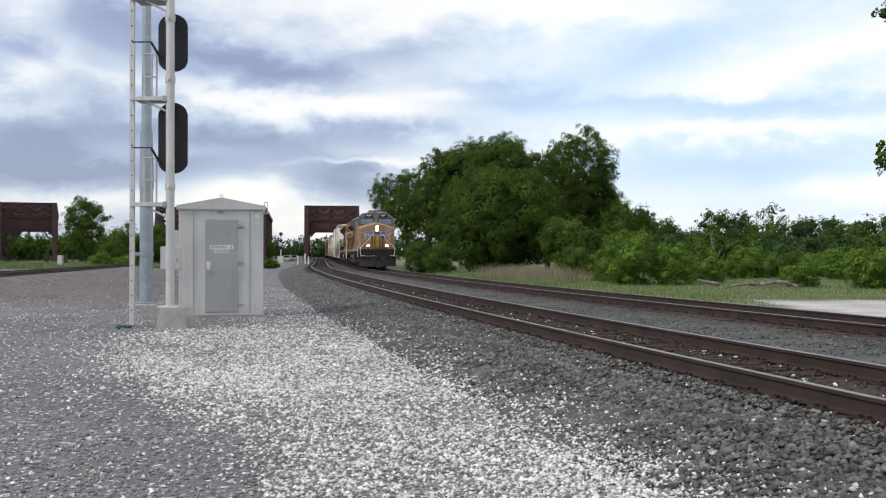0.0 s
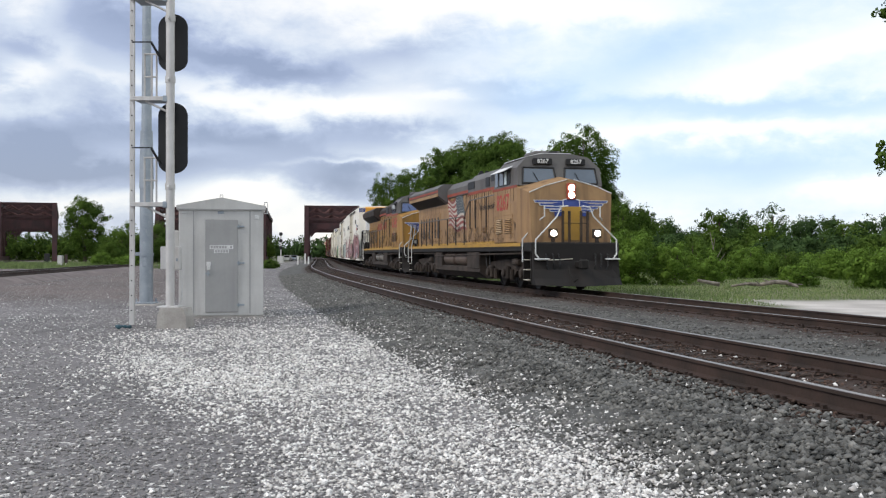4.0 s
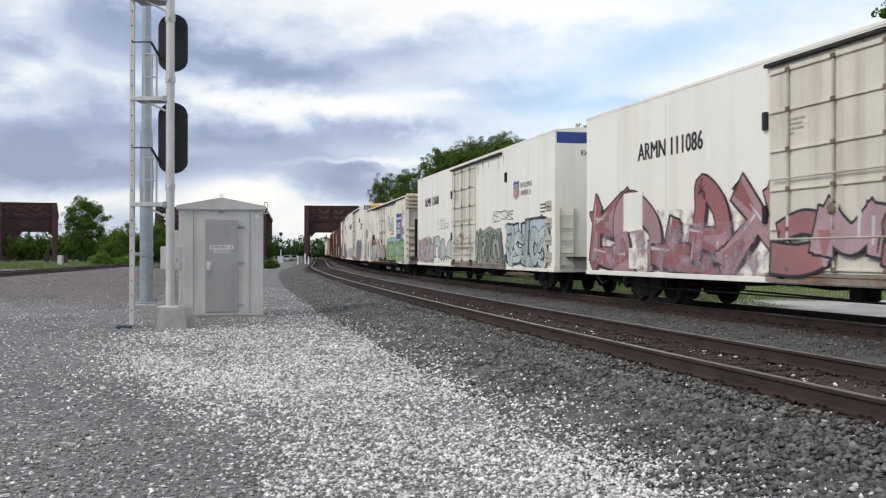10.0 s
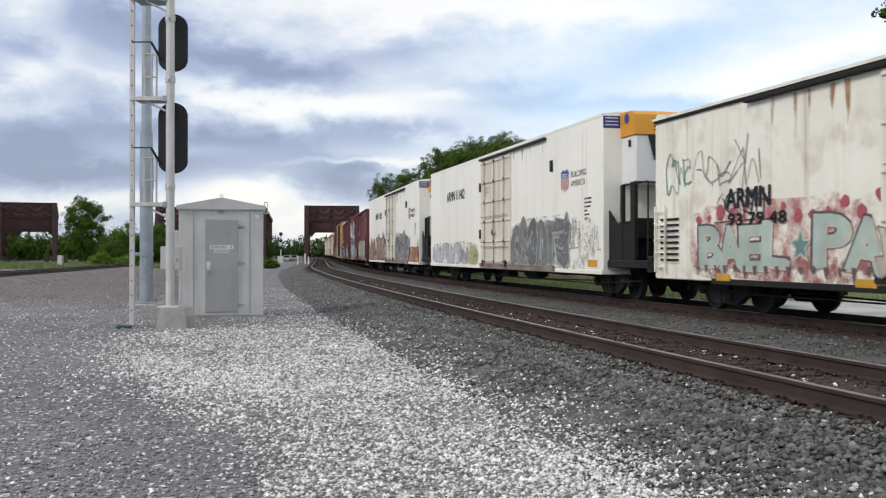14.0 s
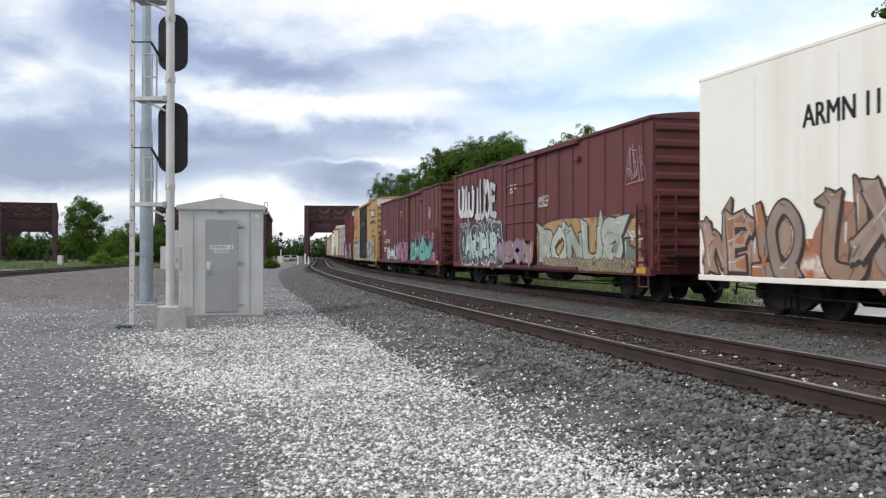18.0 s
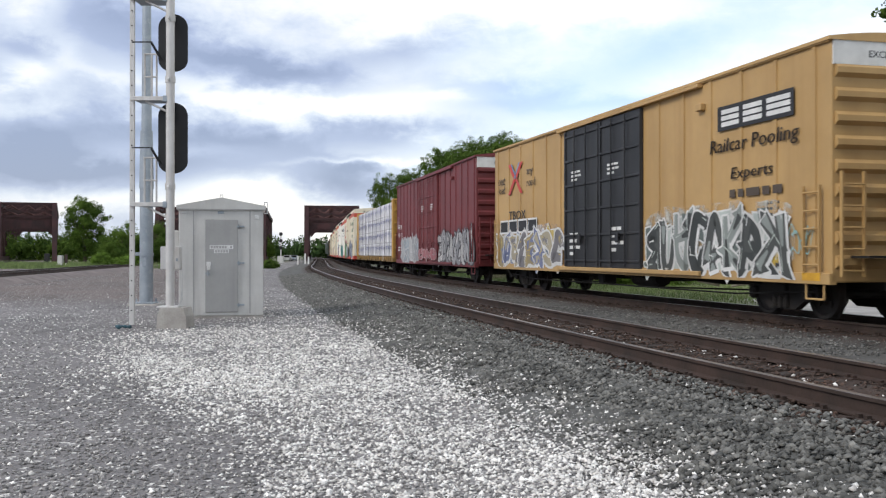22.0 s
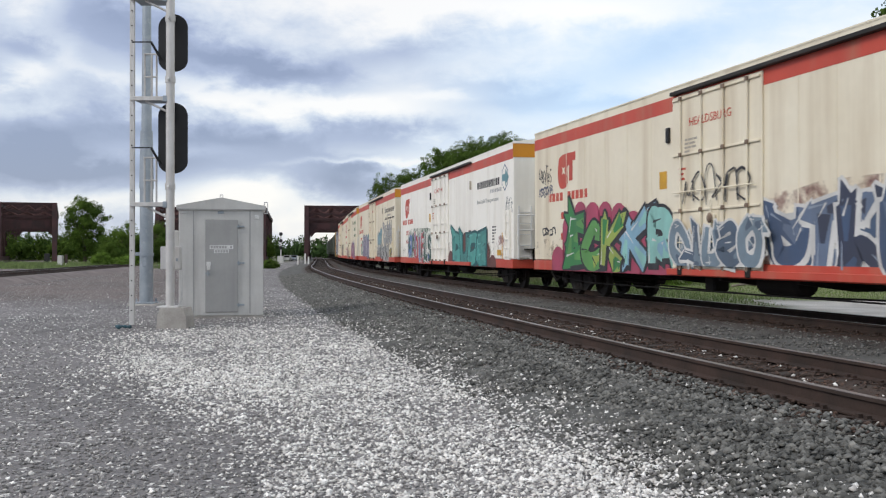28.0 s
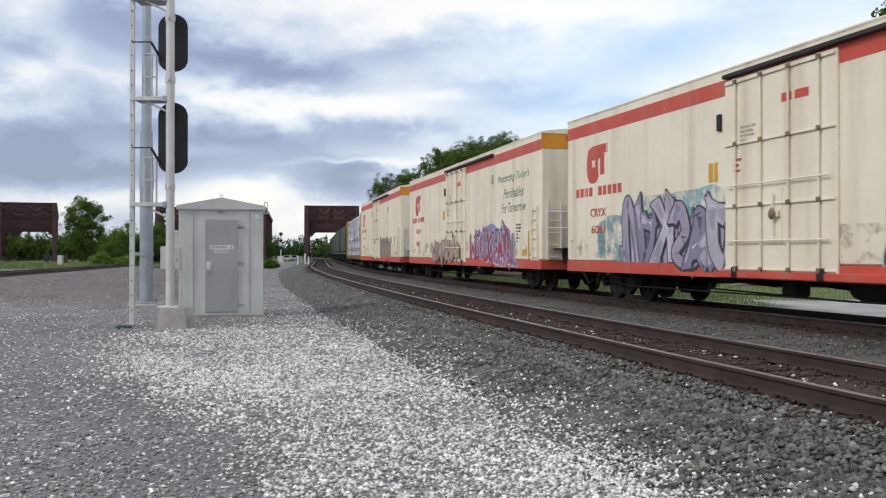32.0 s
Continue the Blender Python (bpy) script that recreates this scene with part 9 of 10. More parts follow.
def build_boxcar(label, s0, s1, x0, x1, z1, mat, ribs, doors, rail, white_end=False, door_mat=None, name="boxcar"):
    """A steel boxcar with outside posts, corrugated ends and sliding doors."""
    c = thing(name, label, "railway car", "freight train")
    z0, y = 0.72, -1.52
    door_mat = door_mat or mat
    part("body", Shape().cbox(x0, x1, -1.52, 1.52, z0, z1 - 0.08, 0.02), mat, c)
    part("roof", curved_roof(x0 - 0.03, x1 + 0.05, 1.56, z1 - 0.08, 0.12, 0.03), mat, c)
    part("top_chord", Shape().cbox(x0, x1, y - 0.05, y, z1 - 0.17, z1 - 0.07, 0.01), mat, c)
    part("side_sill", Shape().cbox(x0, x1, y - 0.045, y + 0.1, z0 - 0.04, z0 + 0.16, 0.01), mat, c)
    for x in ribs:
        part("rib", Shape().prism([(x - 0.06, y), (x - 0.05, y - 0.032), (x + 0.05, y - 0.032), (x + 0.06, y)], "z", z0 + 0.1, z1 - 0.12), mat, c)
    for i in range(9):
        z = z0 + 0.35 + i * (z1 - z0 - (1.0 if white_end else 0.7)) / 8
        for x, d in ((x1, 1), (x0, -1)):
            part("end_rib", Shape().prism([(x, z - 0.12), (x + d * 0.08, z - 0.05), (x + d * 0.08, z + 0.05), (x, z + 0.12)], "y", -1.45, 1.45), mat, c)
    if white_end:
        part("end_band", Shape().box(x1 + 0.001, x1 + 0.03, -1.5, 1.5, z1 - 0.55, z1 - 0.1), M_INK_W, c, "white band across the top of the end")
        lettering("EXCESS HEIGHT CAR", 0.17, M_INK, c, Matrix.Translation((x1 + 0.032, 0.0, z1 - 0.36)) @ pose(0, 0, 0, 90, 0, 90))
    for k, (a, b) in enumerate(doors):
        dr = part("door", Shape().cbox(a, b, y - 0.07, y, z0 + 0.12, z1 - 0.26, 0.012), door_mat, c, "sliding door with raised ledges")
        for i in range(6):
            z = z0 + 0.3 + i * (z1 - z0 - 0.75) / 5
            part("ledge", Shape().cbox(a + 0.04, b - 0.04, y - 0.11, y - 0.07, z - 0.03, z + 0.03, 0.01), door_mat, dr)
        for x in (a + 0.06, b - 0.06):
            part("stile", Shape().box(x - 0.05, x + 0.05, y - 0.1, y - 0.07, z0 + 0.14, z1 - 0.28), door_mat, dr)
        for i in (1, 2):
            x = a + (b - a) * i / 3
            part("rod", Shape().tube((x, y - 0.12, z0 + 0.15), (x, y - 0.12, z1 - 0.3), 0.022, 6), door_mat, dr)
        part("lock", Shape().cbox((a + b) / 2 - 0.1, (a + b) / 2 + 0.1, y - 0.16, y - 0.12, 1.5, 1.75, 0.02), door_mat, dr)
        bars(dr, a + 0.5, 3.55, y - 0.072, [[0.2, 0.14, 0.24], [0.26, 0.16, 0.2], [0.16, 0.22]], 0.06, 0.05, M_INK_W, "notice")
    part("door_rail", Shape().cbox(rail[0], rail[1], y - 0.14, y, z1 - 0.25, z1 - 0.17, 0.01), mat, c)
    part("door_rail_low", Shape().cbox(rail[0], rail[1], y - 0.12, y, z0 + 0.02, z0 + 0.12, 0.01), mat, c)
    ladder(c, x1 - 0.45, 0.9, 2.4, y - 0.05, 5, 0.45, mat)
    ladder(c, x0 + 0.45, 0.9, 2.4, y - 0.05, 5, 0.45, mat)
    part("stirrup", Shape().pipe([(x1 - 0.7, y, z0), (x1 - 0.7, y, z0 - 0.3), (x1 - 0.2, y, z0 - 0.3), (x1 - 0.2, y, z0)], 0.02), mat, c)
    part("hook", Shape().cbox(rail[1] - 0.15, rail[1] + 0.1, y - 0.12, y, z1 - 0.75, z1 - 0.6, 0.015), mat, c)
    end_hardware(c, x1 + 0.08, 1, mat, z0, z1)
    data_lines(c, x1 - 2.0, 2.2, y, M_INK_W if mat is not M_TAN else M_INK)
    part("reflector", Shape().box(x1 - 0.75, x1 - 0.25, y - 0.052, y - 0.044, 0.74, 0.88), M_LABEL_Y, c)
    underframe(c, x0 + 0.2, x1 - 0.2)
    for x in (x0 + 2.1, x1 - 2.1):
        freight_truck(c, x)
    coupler(c, x1 + 0.05, 0.9)
    coupler(c, x0 - 0.05, -0.9)
    return rolling(c, (s0 + s1) / 2, (s1 - s0) * 0.35)


def spaced(a, b, n):
    return [a + (b - a) * i / (n - 1) for i in range(n)]


b1 = build_boxcar("brown-red boxcar with pale green and silver graffiti", 40.5, 59.2, -9.0, 9.5, 4.55, M_OX, spaced(-8.6, -2.3, 7) + spaced(2.2, 9.0, 7), [(-1.63, 1.4)], (-1.95, 5.0))
GY = -1.555
haze(b1, 1.5, 9.0, 0.72, 2.25, mist(0.44, 0.29, 0.13, 0.95), GY)
shards(b1, 1.7, 7.8, 0.76, 2.2, 30, [spray(0.42, 0.46, 0.38), spray(0.52, 0.55, 0.47), spray(0.36, 0.42, 0.35)], spray(0.04, 0.045, 0.04), 81, GY - 0.004, WHT, 0.05, 0.3, "pale green sprayed capitals over a tan cloud", text="RONUS")
piece(b1, 7.7, 8.6, 0.95, 1.75, 1, [spray(0.2, 0.24, 0.18)], BLK, 82, GY - 0.002, None, 0.4, 0.05)
piece(b1, -7.6, -2.6, 0.78, 2.2, 6, [spray(0.4, 0.45, 0.44), spray(0.3, 0.28, 0.36)], BLK, 83, GY, spray(0.2, 0.15, 0.26), 0.5, 0.05)
piece(b1, -8.2, -5.9, 2.6, 4.05, 3, [spray(0.72, 0.72, 0.71)], BLK, 84, GY, None, 0.12, 0.045)
piece(b1, -5.7, -3.0, 2.45, 4.2, 4, [spray(0.68, 0.68, 0.69), spray(0.6, 0.6, 0.62)], BLK, 85, GY, None, 0.15, 0.045)
haze(b1, -8.2, 0.6, 0.7, 2.7, mist(0.24, 0.17, 0.3, 0.45), GY)
shards(b1, -7.8, -2.2, 0.74, 2.45, 60, [spray(0.05, 0.05, 0.055), spray(0.1, 0.09, 0.13)], spray(0.6, 0.62, 0.6), 314, GY - 0.008, None, 0.035, 0.6, "black and white tangled graffiti with purple haze", 0.45)
shards(b1, -6.9, -2.8, 1.0, 2.05, 30, [spray(0.4, 0.58, 0.53), spray(0.52, 0.64, 0.6)], BLK, 414, GY - 0.022, None, 0.04, 0.3, "mint green sprayed letters", 0.65)
shards(b1, 1.6, 8.6, 0.74, 1.1, 16, [spray(0.36, 0.25, 0.12), spray(0.3, 0.32, 0.26)], spray(0.2, 0.14, 0.08), 315, GY - 0.001, None, 0.02, 0.7)
embolden(words(b1, "SSW", -7.85, -6.3, 2.28, 2.46, GY, M_INK_W), 0.012)
tag(b1, 8.1, 9.1, 3.0, 3.9, spray(0.46, 0.3, 0.34), 86, GY, 0.03, 6)
tag(b1, 1.6, 2.5, 2.7, 3.0, WHT, 87, GY, 0.03, 5)
tag(b1, 7.8, 9.0, 1.55, 1.8, WHT, 88, GY, 0.04, 6)
piece(b1, -2.4, 1.4, 0.9, 1.7, 4, [spray(0.3, 0.2, 0.28), spray(0.35, 0.22, 0.2)], spray(0.2, 0.14, 0.2), 89, -1.70, None, 0.4, 0.03)
piece(b1, 7.6, 9.2, 0.75, 1.2, 2, [spray(0.4, 0.24, 0.12)], spray(0.34, 0.18, 0.1), 90, GY, None, 0.3, 0.02)

b2 = build_boxcar("brown-red boxcar with turquoise graffiti capitals", 61.6, 80.7, -9.3, 9.65, 4.48, M_OX, spaced(-9.0, -2.2, 8) + spaced(2.3, 9.2, 8), [(-1.6, 1.6)], (-1.9, 5.1))
shards(b2, 1.9, 7.5, 0.76, 1.98, 20, [spray(0.17, 0.47, 0.38), spray(0.13, 0.4, 0.34)], spray(0.03, 0.05, 0.07), 91, GY, spray(0.4, 0.68, 0.6), 0.08, 0.2, "turquoise sprayed capitals over a magenta cloud", text="SHOW")
shards(b2, -6.3, -3.6, 0.78, 1.72, 10, [spray(0.66, 0.68, 0.64)], BLK, 92, GY, None, 0.06, 0.2, "white sprayed capitals outlined in black", text="OHH")
sprayed_word(b2, "LM", -3.5, -1.9, 0.78, 1.75, spray(0.25, 0.55, 0.48), BLK, 95, GY, 0.04, 0.06, None, spray(0.62, 0.66, 0.62), "turquoise sprayed capitals outlined in black")
shards(b2, -1.9, 1.5, 0.8, 1.9, 12, [spray(0.42, 0.16, 0.34), spray(0.3, 0.1, 0.2)], spray(0.5, 0.3, 0.42), 321, -1.64, None, 0.02, 0.6)
piece(b2, 7.7, 9.3, 0.76, 1.3, 2, [spray(0.36, 0.12, 0.24)], spray(0.5, 0.3, 0.4), 93, GY, None, 0.4, 0.03)
haze(b2, 1.6, 9.3, 0.74, 2.4, mist(0.36, 0.1, 0.22, 0.4), GY)
haze(b2, 6.8, 9.4, 0.74, 1.3, mist(0.45, 0.25, 0.35, 0.7), GY - 0.001)
tag(b2, 2.2, 7.4, 2.0, 2.35, spray(0.4, 0.16, 0.22), 94, GY, 0.03, 10)
words(b2, "UP", -7.9, -7.0, 2.35, 2.62, GY, M_INK_W)
words(b2, "6108", -7.4, -5.3, 1.85, 2.1, GY, M_INK_W)
bars(b2, -7.6, 1.6, GY, [[0.3, 0.4, 0.3], [0.3, 0.3]], 0.09, 0.07, M_INK_W)
shield(b2, 7.0, 7.5, 2.85, 3.42, GY)

y1 = build_boxcar("yellow boxcar with black double doors and graffiti", 83.1, 102.0, -9.0, 9.85, 5.0, M_TAN, spaced(-8.6, -2.6, 6) + spaced(3.6, 9.4, 6), [(-2.1, 0.3), (0.35, 2.8)], (-2.6, 5.6), True, M_BLKDOOR)
lg = part("logo_plate", Shape().box(6.25, 8.85, GY - 0.006, GY, 3.72, 4.22), M_INK, y1, "black plate with a white block emblem")
em = Shape()
for k, w in enumerate((0.65, 0.65, 0.75)):
    x = 6.4 + k * 0.8
    for q in range(3):
        em.box(x, x + w, GY - 0.01, GY - 0.006, 3.8 + q * 0.125, 3.89 + q * 0.125)
part("emblem", em, M_INK_W, lg)
M_STENCIL = spray(0.085, 0.06, 0.04)
embolden(words(y1, "Railcar Pooling", 5.95, 9.0, 3.2, 3.56, GY, M_STENCIL, slant=0.12), 0.006)
embolden(words(y1, "Experts", 6.75, 8.2, 2.64, 2.94, GY, M_STENCIL, slant=0.12), 0.006)
bars(y1, 6.7, 2.5, GY, [[0.2, 0.2, 0.26], [], []], 0.16, 0.05, M_STENCIL)
bars(y1, 7.55, 2.5, GY, [[0.2, 0.24, 0.3]], 0.16, 0.05, M_STENCIL)
ar = Shape()
for sgn, slot in ((-1, 0), (1, 1)):
    ar.slot = 0
    flat_fan(ar, [(-6.65 - sgn * 0.75, 4.25), (-6.65 - sgn * 0.5, 4.25), (-6.65 + sgn * 0.05, 3.75), (-6.65 - sgn * 0.2, 3.75)], GY - 0.004)
    flat_fan(ar, [(-6.65 - sgn * 0.2, 3.72), (-6.65 + sgn * 0.05, 3.72), (-6.65 - sgn * 0.5, 3.22), (-6.65 - sgn * 0.75, 3.22)], GY - 0.004)
    ar.slot = 1
    flat_fan(ar, [(-6.65 - sgn * 0.47, 4.25), (-6.65 - sgn * 0.34, 4.25), (-6.65 + sgn * 0.15, 3.74), (-6.65 + sgn * 0.06, 3.74)], GY - 0.005)
part("arrow_emblem", ar, [M_RED, spray(0.2, 0.32, 0.52)], y1, "red and blue crossed arrow emblem")
words(y1, "next", -8.45, -7.75, 3.6, 3.85, GY, M_INK, slant=0.1)
words(y1, "load", -8.45, -7.75, 3.3, 3.55, GY, M_INK, slant=0.1)
words(y1, "any", -5.5, -4.9, 3.7, 3.95, GY, M_INK, slant=0.1)
words(y1, "road", -5.5, -4.7, 3.4, 3.65, GY, M_INK, slant=0.1)
words(y1, "TBOX", -7.3, -5.6, 2.35, 2.65, GY, M_INK)
for i in range(4):
    part("stencil_edge", Shape().box(-8.26 + i * 0.95, -7.39 + i * 0.95, GY - 0.0015, GY, 1.89, 2.36), M_INK_W, y1)
    part("stencil", Shape().box(-8.2 + i * 0.95, -7.45 + i * 0.95, GY - 0.003, GY, 1.95, 2.3), M_INK, y1)
piece(y1, -8.3, -2.5, 0.78, 1.95, 6, [spray(0.56, 0.54, 0.5), spray(0.24, 0.3, 0.42), spray(0.55, 0.42, 0.12)], WHT, 101, GY, None, 0.45, 0.04)
piece(y1, 3.0, 8.4, 0.76, 2.1, 6, [spray(0.13, 0.16, 0.15), spray(0.5, 0.55, 0.52)], WHT, 102, GY, None, 0.45, 0.04)
haze(y1, 2.9, 8.9, 0.72, 2.35, mist(0.6, 0.62, 0.58, 0.5), GY)
haze(y1, -8.8, -2.3, 0.72, 2.2, mist(0.55, 0.52, 0.5, 0.5), GY)
shards(y1, 3.1, 8.5, 0.74, 2.15, 46, [spray(0.04, 0.045, 0.042), spray(0.07, 0.075, 0.07), spray(0.28, 0.31, 0.29)], WHT, 316, GY - 0.012, spray(0.5, 0.55, 0.5), 0.045, 0.4, "dark graffiti letters edged in white")
shards(y1, -8.6, -2.4, 0.76, 2.05, 40, [spray(0.34, 0.27, 0.14), spray(0.17, 0.2, 0.34), spray(0.42, 0.37, 0.26), spray(0.2, 0.19, 0.2)], WHT, 317, GY - 0.012, spray(0.6, 0.45, 0.1), 0.065, 0.4, "olive and slate graffiti letters edged in white", 0.62)
piece(y1, 7.6, 8.4, 0.95, 1.5, 1, [spray(0.6, 0.42, 0.06)], BLK, 103, GY - 0.004, None, 0.3, 0.05)
tag(y1, 8.6, 9.3, 1.2, 1.7, spray(0.3, 0.5, 0.5), 104, GY, 0.03, 5)
bars(y1, -1.7, 1.8, -1.6, [[0.3, 0.25], [0.5], [0.4, 0.3], [0.3]], 0.09, 0.09, M_INK_W)
bars(y1, 1.1, 1.9, -1.6, [[0.3, 0.25], [0.5], [0.4, 0.3], [0.3]], 0.09, 0.09, M_INK_W)

b3 = build_boxcar("maroon boxcar with silver graffiti", 104.0, 122.7, -9.0, 9.3, 5.1, M_OX2, spaced(-8.7, -2.7, 7) + spaced(2.7, 9.0, 7), [(-2.0, 0.2), (0.25, 2.4)], (-2.6, 5.4), True)
piece(b3, 2.6, 9.0, 0.78, 2.2, 6, [spray(0.5, 0.49, 0.48), spray(0.42, 0.42, 0.42)], BLK, 111, GY, None, 0.45, 0.07, lean=0.1)
piece(b3, -7.4, -2.4, 0.78, 2.0, 6, [spray(0.33, 0.33, 0.34), spray(0.3, 0.36, 0.42)], spray(0.6, 0.6, 0.6), 112, GY, spray(0.3, 0.3, 0.31), 0.45, 0.04, lean=0.1)
shards(b3, -7.2, -2.4, 0.74, 2.25, 36, [spray(0.42, 0.43, 0.44), spray(0.3, 0.31, 0.33), spray(0.3, 0.38, 0.44), spray(0.5, 0.5, 0.5)], spray(0.6, 0.6, 0.6), 318, GY - 0.012, None, 0.02, 0.5)
shards(b3, 2.6, 9.0, 0.74, 2.2, 40, [spray(0.5, 0.49, 0.48), spray(0.36, 0.36, 0.37), spray(0.24, 0.24, 0.25)], spray(0.04, 0.035, 0.04), 319, GY - 0.012, None, 0.05, 0.5)
for x0p, z0p in ((3.2, 1.2), (7.6, 1.1)):
    part("graffiti", Shape().box(x0p, x0p + 0.3, GY - 0.013, GY - 0.0125, z0p, z0p + 0.55), spray(0.6, 0.22, 0.04), b3, "orange graffiti patch")
piece(b3, -1.9, 2.3, 0.9, 1.5, 4, [spray(0.36, 0.12, 0.13)], spray(0.5, 0.45, 0.45), 113, -1.65, None, 0.4, 0.02)
words(b3, "WR  WK", -8.36, -7.1, 2.56, 2.8, GY, M_INK_W)
words(b3, "737 171", -8.42, -7.02, 2.12, 2.34, GY, M_INK_W)
bars(b3, -8.35, 1.6, GY, [[0.2, 0.25], [0.2, 0.2]], 0.08, 0.07, M_INK_W)
bars(b3, -7.55, 1.6, GY, [[0.35], [0.3]], 0.08, 0.07, M_INK_W)
tag(b3, -8.6, -7.9, 2.6, 3.4, spray(0.4, 0.3, 0.3), 114, GY, 0.03, 4)


# ---- lumber car ----
M_PRINT = pbr("print_blue", (0.075, 0.085, 0.24), (0.06, 0.068, 0.2), 1.0, 0.4)
M_DECK = pbr("deck_yellow", (0.33, 0.20, 0.055), (0.20, 0.12, 0.04), 0.9, 0.7, 0, 0.05, streak=((0.08, 0.05, 0.03), 0.8, (2, 2, 0.6)))


def build_lumber_car(label, s0, s1, x0, x1):
    """A centre-beam flat car with wrapped lumber packs strapped against its spine."""
    c = thing("lumber_car", label, "railway car", "freight train")
    deck = 1.04
    part("deck", Shape().cbox(x0 - 0.55, x1 + 0.55, -1.45, 1.45, deck - 0.32, deck - 0.02, 0.02), M_DECK, c, "grimy yellow deck with a long side sill")
    part("spine", Shape().box(x0, x1, -0.12, 0.12, deck, 4.35), M_CENTRE, c)
    for x, d in ((x1 + 0.05, 1), (x0 - 0.05, -1)):
        bk = part("bulkhead", Shape().box(x, x + d * 0.5, -1.38, 1.38, deck - 0.02, 4.32), M_CENTRE, c, "yellow end bulkhead with flanges")
        for y in (-1.4, 1.35):
            part("flange", Shape().cbox(x - d * 0.02, x + d * 0.55, y - 0.05, y + 0.1, deck - 0.1, 4.45, 0.02), M_CENTRE, bk)
        part("cap", Shape().cbox(x - d * 0.05, x + d * 0.6, -1.42, 1.42, 4.36, 4.48, 0.02), M_CENTRE, bk)
        for i in range(4):
            z = 1.5 + i * 0.75
            part("brace", Shape().cbox(x + d * 0.5, x + d * 0.62, -1.3, 1.3, z, z + 0.1, 0.02), M_CENTRE, bk)
    for i in range(22):
        x = x0 + (x1 - x0) * (i + 0.5) / 22
        part("stake_pocket", Shape().cbox(x - 0.14, x + 0.14, -1.5, -1.45, deck - 0.26, deck - 0.04, 0.01), M_DECK, c)
    n, rows = 9, 4
    w = (x1 - x0) / n
    rng = random.Random(44)
    names = []
    for r in range(rows):
        z0 = deck + 0.02 + r * 0.825
        for i in range(n):
            a = x0 + i * w
            j = rng.uniform(-0.02, 0.02)
            pk = part("lumber_pack", Shape().cbox(a + 0.015, a + w - 0.015, -1.37 + j, -0.13, z0, z0 + 0.81, 0.03), M_WRAP, c, "wrapped lumber pack in white film with blue print")
            yy = -1.37 + j
            em = Shape()
            for q in range(2):
                bx = a + w * (0.04 + 0.5 * q) + rng.uniform(-0.04, 0.04)
                bz = z0 + 0.42 + rng.uniform(-0.05, 0.05)
                for dx, dz, wd, ht in ((0.0, 0.11, 0.30, 0.075), (0.34, 0.11, 0.14, 0.075), (0.04, 0.0, 0.2, 0.075), (0.27, 0.0, 0.24, 0.075), (0.1, -0.07, 0.3, 0.03)):
                    em.box(bx + dx, bx + dx + wd, yy - 0.004, yy, bz + dz, bz + dz + ht)
                cx = bx + 0.78
                for side in (-1, 1):
                    flat_fan(em, [(cx, bz - 0.02), (cx + side * 0.07, bz + 0.02), (cx + side * 0.21, bz + 0.2), (cx + side * 0.17, bz + 0.23), (cx + side * 0.05, bz + 0.1), (cx, bz + 0.06)], yy - 0.003)
                flat_fan(em, [(cx - 0.05, bz + 0.02), (cx + 0.05, bz + 0.02), (cx + 0.04, bz - 0.14), (cx + 0.1, bz - 0.22), (cx - 0.1, bz - 0.22), (cx - 0.04, bz - 0.14)], yy - 0.003)
                flat_fan(em, [(cx + 0.055 * math.cos(k * 0.785), bz + 0.17 + 0.055 * math.sin(k * 0.785)) for k in range(8)], yy - 0.003)
            part("print", em, M_PRINT, pk)
            names.append(pk)
    for i in range(1, n * 2):
        x = x0 + (x1 - x0) * i / (n * 2)
        if i % 2:
            part("strap", Shape().pipe([(x, -1.44, deck), (x, -1.40, 4.36), (x, -0.1, 4.4)], 0.012, 4), M_UNDER, c)
    far = Shape().cbox(x0 + 0.02, x1 - 0.02, 0.13, 1.36, deck + 0.02, 4.33, 0.04)
    part("far_load", far, M_WRAP, c)
    underframe(c, x0, x1, 0.6)
    part("reflector", Shape().box(4.6, 5.5, -1.456, -1.45, deck - 0.2, deck - 0.08), M_LABEL_Y, c)
    part("card", Shape().box(6.6, 7.0, -1.456, -1.45, deck - 0.28, deck + 0.0), M_INK_W, c)
    for x in (x0 + 1.7, x1 - 1.7):
        freight_truck(c, x)
    coupler(c, x1 + 0.5, 0.8)
    coupler(c, x0 - 0.5, -0.8)
    return rolling(c, (s0 + s1) / 2, (s1 - s0) * 0.35)


build_lumber_car("centre-beam lumber car loaded with white wrapped packs", 124.8, 147.3, -10.75, 11.2)


